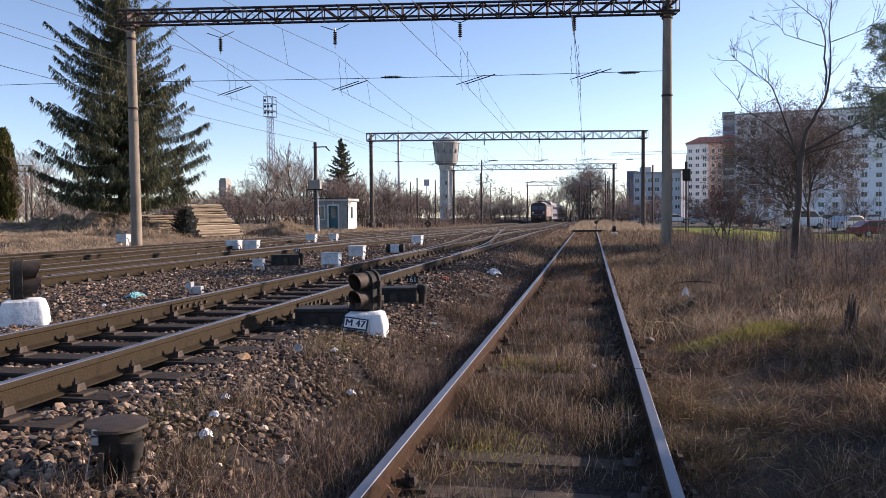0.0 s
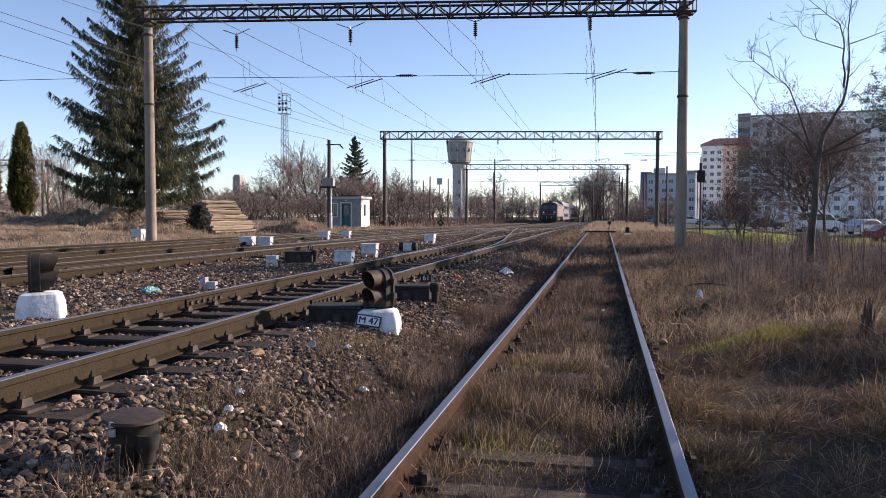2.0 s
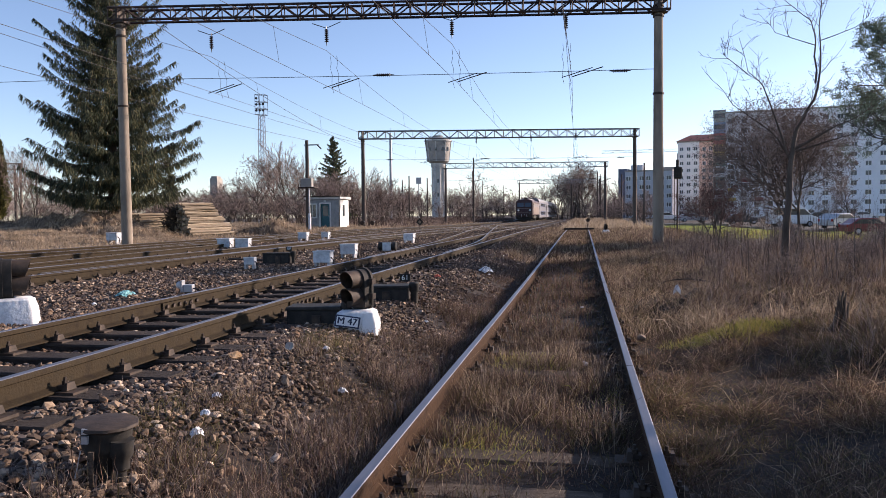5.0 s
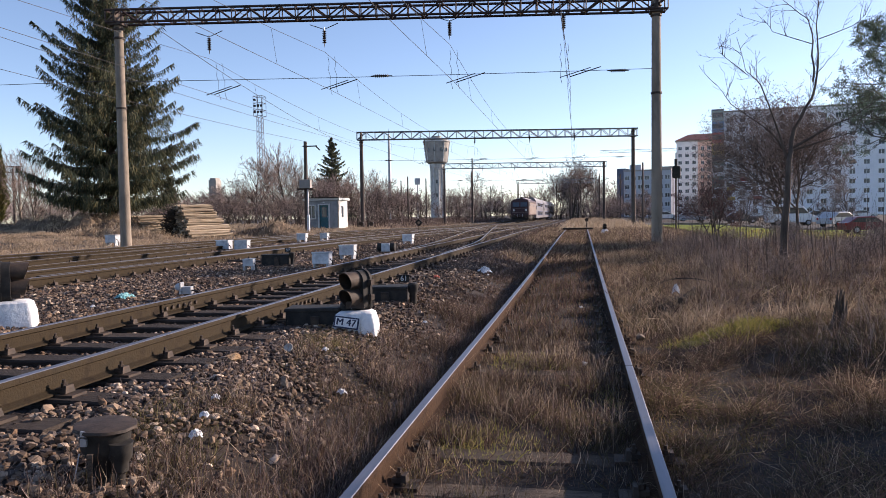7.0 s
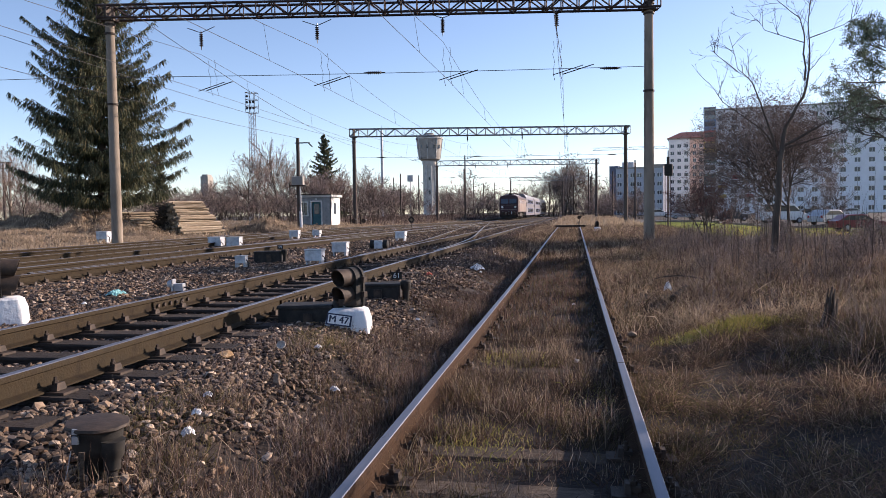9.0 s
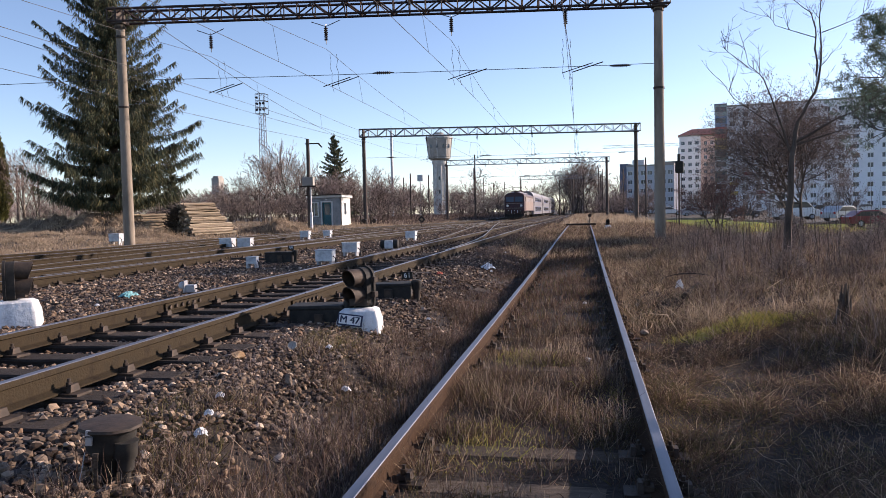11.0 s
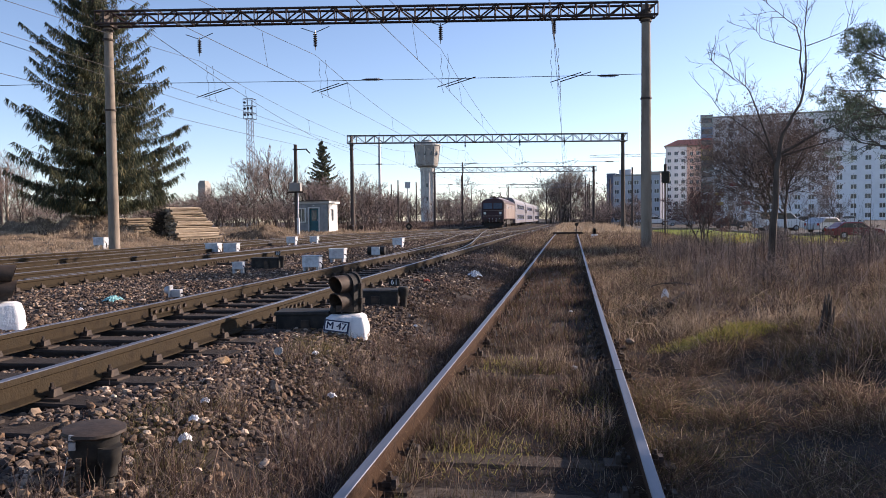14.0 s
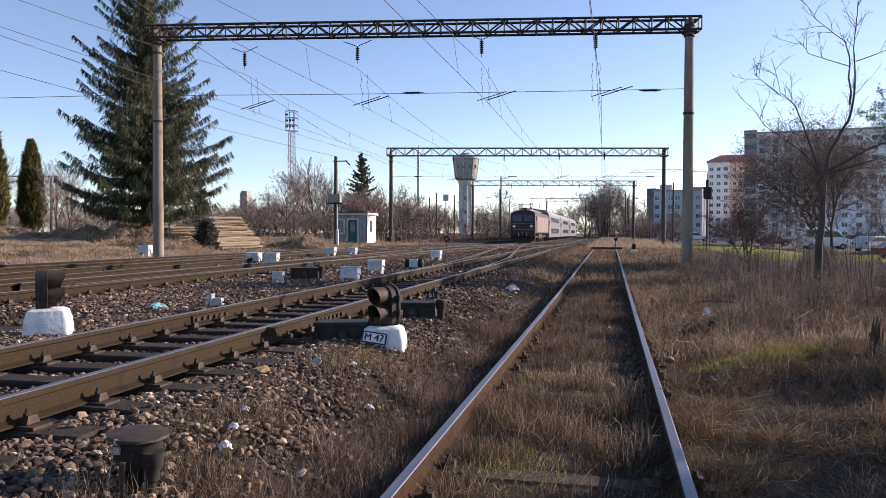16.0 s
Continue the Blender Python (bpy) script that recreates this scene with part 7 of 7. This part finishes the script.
meadow("weed_stems", "dense pale thicket of dry branching stalks", 2.2, 13, 11.5, 27, 70, 33, M_TWIG, 0.25, 0.85, 0.003, 0.007, 0.35, bend=0.25)
meadow("weed_stems", "withered brown stalks on the bank", 1.5, 7, 7, 13, 190, 34, M_TWIG, 0.12, 0.45, 0.0025, 0.005, 0.6, sunward, bend=0.3)
meadow("olive_grass", "dull olive grass among the dry stems", 0.45, 6, 3.0, 15, 1500, 35, M_OLIVE, 0.03, 0.13, 0.003, 0.006, 1.2, lambda x, y: np.clip(0.25 + 1.4 * np.sin(x * 1.9 + 0.7 * np.sin(y * 1.3)) * np.sin(y * 1.25 + 0.9) - 0.15, 0.04, 0.8))
meadow("dry_grass", "matted dry grass lying on the bank", 0.42, 6, 2.4, 12, 900, 36, M_STRAW, 0.02, 0.09, 0.002, 0.004, 2.2, off_moss)
meadow("dry_grass", "dry upright grass beside the siding rail", -2.35, -1.19, 2.2, 11, 900, 40, M_GRASS, 0.07, 0.27, 0.0025, 0.005, 0.35, edge_growth)
meadow("dead_stems", "withered upright stems beside the siding rail", -2.45, -1.19, 2.2, 11, 480, 41, M_WEED, 0.08, 0.3, 0.002, 0.0045, 0.28, edge_growth)
meadow("straw_grass", "straw tufts beside the siding rail", -2.5, -1.19, 2.4, 9, 620, 42, M_STRAW, 0.04, 0.16, 0.002, 0.004, 1.0, clumped)
meadow("pale_stems", "pale dead stems between the siding sleepers", -1.1, 0.4, 3.6, 9, 420, 45, M_STRAW, 0.05, 0.2, 0.002, 0.004, 0.6, between_rails)
meadow("olive_grass", "olive tufts beside the siding rail", -2.7, -1.3, 2.8, 7.5, 1900, 43, M_OLIVE, 0.03, 0.13, 0.002, 0.0045, 1.0, lambda x, y: np.clip(1.6 * np.sin(x * 3.3 + 0.4) * np.sin(y * 2.2 + 2.0) + 0.02, 0, 0.9))
meadow("olive_grass", "olive tufts between the siding rails", -1.1, 0.4, 3.4, 14, 1300, 46, M_OLIVE, 0.03, 0.12, 0.0025, 0.005, 1.0, lambda x, y: between_rails(x, y) * np.clip(0.1 + 1.4 * np.sin(x * 4.3 + 2.0 + np.sin(y)) * np.sin(y * 2.7 + 0.5), 0.02, 1))
meadow("dry_grass", "thin dry grass on the trodden ground", -2.6, 7, -8, 2.2, 330, 44, M_GRASS, 0.03, 0.14, 0.004, 0.009, 1.0)
meadow("dead_stems", "thin dead stems standing in the ballast edge", -3.1, -1.15, 2.3, 9, 300, 37, M_TWIG, 0.06, 0.24, 0.0018, 0.0035, 0.6, clumped, bend=0.3)
meadow("dead_stems", "dark thin stems standing in the ballast edge", -3.0, -1.15, 2.3, 9, 460, 38, M_WEED, 0.05, 0.22, 0.002, 0.004, 0.7, clumped, bend=0.3)
meadow("weed_saplings", "thin bare stalks standing above the weeds", 2.6, 13, 13, 30, 5, 30, M_BARK, 0.9, 1.9, 0.009, 0.018, 0.1, bend=0.08)
meadow("straw_grass", "pale dry grass along the end of the siding", -2.4, 6, 22, 58, 150, 31, M_STRAW, 0.08, 0.24, 0.010, 0.022, 0.7)
meadow("straw_grass", "pale dry grass on the bank", 0.45, 9, 9, 24, 430, 32, M_STRAW, 0.08, 0.3, 0.004, 0.009, 0.9)
meadow("pale_stems", "thin pale dead stems among the grass", -1.12, 0.42, 2.0, 12, 260, 21, M_STRAW, 0.08, 0.24, 0.002, 0.004, 0.4, between_rails)
meadow("pale_stems", "thin pale dead stems on the bank", 0.42, 7, 2.6, 16, 240, 22, M_STRAW, 0.06, 0.24, 0.0018, 0.004, 0.8, off_moss)
meadow("pale_stems", "thin pale dead stems beside the ballast", -2.5, -1.12, 2.2, 12, 150, 23, M_STRAW, 0.05, 0.18, 0.002, 0.004, 0.5)
meadow("moss_tufts", "yellow-green tufts beside the ballast", -2.6, -1.2, 3.3, 8, 800, 24, M_OLIVE, 0.03, 0.1, 0.003, 0.006, 0.6, lambda x, y: np.clip(1.6 * np.sin(x * 4.1 + 1.0) * np.sin(y * 2.9 + 0.6) - 0.4, 0, 1))
meadow("brown_scrub", "dull brown scrub along the far tracks", -30, -17.5, 70, 200, 16, 25, M_WEED, 0.2, 0.7, 0.03, 0.07, 0.5)
meadow("brown_scrub", "dull brown scrub beyond the siding", -1.8, 6, 56, 180, 20, 26, M_STRAW, 0.15, 0.5, 0.03, 0.07, 0.5)
meadow("brown_scrub", "low dry growth between the far tracks", -16, -2, 80, 220, 8, 27, M_WEED, 0.03, 0.1, 0.05, 0.09, 0.5)
meadow("green_grass", "patch of fresh green grass on the bank", 0.5, 3.4, 7.2, 9.9, 3800, 18, M_GREEN, 0.03, 0.12, 0.004, 0.008, 0.9, mossy)
meadow("green_grass", "green tufts between the siding sleepers", -0.9, 0.3, 4.2, 8.2, 1100, 19, M_GREEN, 0.03, 0.12, 0.0025, 0.006, 0.9, lambda x, y: np.clip(1.3 * np.sin(x * 3.1 + 0.4) * np.sin(y * 2.3), 0, 1) ** 2)
meadow("lawn_grass", "green lawn grass at the edge of the road", 7, 26, 36, 52, 60, 20, M_GREEN, 0.06, 0.16, 0.02, 0.04, 0.4)


# ---- litter and odd things ----
def crumple(name, label, x, y, sx, sy, sz, mat, seed, dz=0.0):
    """A crumpled bag or scrap of film."""
    g = np.random.default_rng(seed)
    n = 14
    V, Fq = [], []
    for i in range(n):
        for j in range(n):
            u, v = i / (n - 1) * 2 - 1, j / (n - 1) * 2 - 1
            k = max(0, 1 - (u * u + v * v) * 0.55)
            V.append((u * sx * (0.75 + 0.25 * k) + g.normal(0, sx * 0.05), v * sy + g.normal(0, sy * 0.06), sz * k * g.uniform(0.35, 1.1)))
    for i in range(n - 1):
        for j in range(n - 1):
            a = i * n + j
            Fq.append((a, a + n, a + n + 1, a + 1))
    me = fast_mesh(name, V, [np.array(Fq)])
    me.materials.append(mat)
    ob = new(name, me)
    ob.matrix_basis = pose(x, y, land1(x, y) + 0.01 + dz, 0, 0, float(g.uniform(0, 180)))
    return tagged(ob, label, "litter", group="litter by the tracks")


M_FILM = material("white_plastic_film", [(0.55, 0.55, 0.56), (0.78, 0.78, 0.78)], 12, 0.4, 0, 0.3, 40)
M_TURQ = material("turquoise_plastic_film", [(0.10, 0.30, 0.32), (0.22, 0.48, 0.50)], 12, 0.45, 0, 0.3, 40)
M_RED = material("red_plastic_scrap", [(0.45, 0.06, 0.03), (0.6, 0.14, 0.07)], 12, 0.45, 0, 0.2, 40)
M_OCHRE = material("ochre_stone", [(0.18, 0.10, 0.05), (0.32, 0.20, 0.10), (0.42, 0.30, 0.18)], 9, 0.9, 0, 0.5, 40)
crumple("plastic_bag", "crumpled white plastic bag on the ballast", -2.14, 16.49, 0.2, 0.13, 0.15, M_FILM, 1)
crumple("plastic_scrap", "scrap of white plastic film in the weeds", -1.86, 5.57, 0.05, 0.03, 0.04, M_FILM, 2, 0.03)
crumple("plastic_scrap", "crumpled white scrap on the stones", -2.18, 3.90, 0.04, 0.035, 0.05, M_FILM, 3, 0.04)
crumple("plastic_scrap", "torn turquoise plastic film on the ballast", -6.80, 10.19, 0.19, 0.1, 0.09, M_TURQ, 4, 0.04)
crumple("plastic_scrap", "red plastic scrap on the ballast", -2.72, 13.91, 0.09, 0.06, 0.06, M_RED, 5, 0.03)
crumple("plastic_scrap", "white plastic scrap in the grass", 1.52, 12.71, 0.06, 0.06, 0.16, M_FILM, 6, 0.05)
for i, (x, y) in enumerate(((-2.29, 6.42), (-2.28, 4.19), (-2.38, 4.53), (-1.93, 9.1), (-1.99, 15.99), (-2.58, 11.01), (-6.52, 9.04), (-2.87, 36.63), (-2.23, 21.27), (-0.01, 11.66))):
    crumple("paper_scrap", "small white paper scrap among the stones", x, y, 0.035, 0.025, 0.035, M_FILM, 10 + i, 0.05)
for (x, y), s, mt_, lb in (((-2.84, 5.74), 0.06, M_OCHRE, "large ochre stone lying on the ballast"), ((-2.19, 5.23), 0.055, M_STONE_ONE, "pale mossy stone among the weeds"), ((0.65, 8.70), 0.09, M_STONE_ONE, "brown stone half hidden in grass"), ((-1.62, 4.43), 0.05, M_STONE_ONE, "loose grey stone among dry weeds"), ((0.02, 7.36), 0.03, M_FILM, "small pale stone beside the rail")):
    me = stone_field("field_stone", np.zeros((1, 3)), [s], np.random.default_rng(int(s * 1000)), mt_)
    o = tagged(new("field_stone", me), lb, "stone", group="loose stones")
    o.matrix_basis = pose(x, y, land1(x, y) + s * 0.75 + 0.03)
cup = thing("tin_lid", "round pale tin lid lying on the stones", "litter", pose(-2.55, 6.2, land1(-2.55, 6.2) + 0.075, 55, 10, 0))
part("disc", Buf().lathe(0, 0, 0, [(0.036, 0), (0.042, 0.01), (0.038, 0.016), (0.03, 0.010)], 16), M_TANK, cup, smooth=True)
pipe = thing("old_pipe", "short dark pipe end lying in the grass", "pipe", pose(1.62, 12.0, land1(1.62, 12.0) + 0.09, 0, 0, 60))
part("tube", Buf().tube([(-0.28, 0, 0.0), (0.28, 0, 0.12)], 0.055, 12), M_LOG_DARK, pipe, smooth=True)
wr = thing("bent_wire", "loop of dark bent wire in the grass", "wire", pose(1.90, 14.14, land1(1.90, 14.14)))
part("loop", Buf().tube([(math.cos(a) * 0.55, 0.35 * math.sin(a), 0.08 + 0.14 * math.sin(a)) for a in [math.pi * k / 12 for k in range(13)]], 0.012, 5), M_BLACK, wr)
for (x, y), s in (((2.62, 8.4), 0.95),):
    stp = thing("tree_stump", "rotten stump standing in the weeds", "stump", pose(x, y, land1(x, y), 6, 12, 30), group="rotten stumps")
    sr, sb = random.Random(9), Buf()
    for k in range(26):
        a, q = sr.uniform(0, 6.28), sr.uniform(0.0, 0.07)
        sb.tube([(math.cos(a) * q * 1.3, math.sin(a) * q, -0.1), (math.cos(a) * q, math.sin(a) * q, 0.2 * s), (math.cos(a) * q * 1.2 - 0.05 + sr.gauss(0, 0.02), math.sin(a) * q, sr.uniform(0.22, 0.46) * s)], [0.02, 0.017, 0.006], 5)
    part("wood", sb, M_BARK, stp)


def motions():
    """The train draws in along the main line, its wheels rolling."""
    def place(y):
        return Vector((train_x(y), y, HEAD + 0.002 - float(track_drop(y))))

    times = [i * 0.5 for i in range(33)]
    for ob, back, length in TRAIN:
        rows = []
        for t in times:
            y = train_y(t) + back
            a, b = place(y), place(y + length)
            rows.append((t, pose(*a, 0, 0, -math.degrees(math.atan2(b.x - a.x, b.y - a.y)))))
        walk(ob, rows)
    fine = [i * 0.1 for i in range(161)]
    for wheels, r in ((loco_wheels, WHEEL_R),):
        for w in wheels:
            y = w.matrix_basis.translation.y
            walk(w, [(t, pose(0, y, r, math.degrees((147.0 - train_y(t)) / r), 0, 0)) for t in fine])


motions()
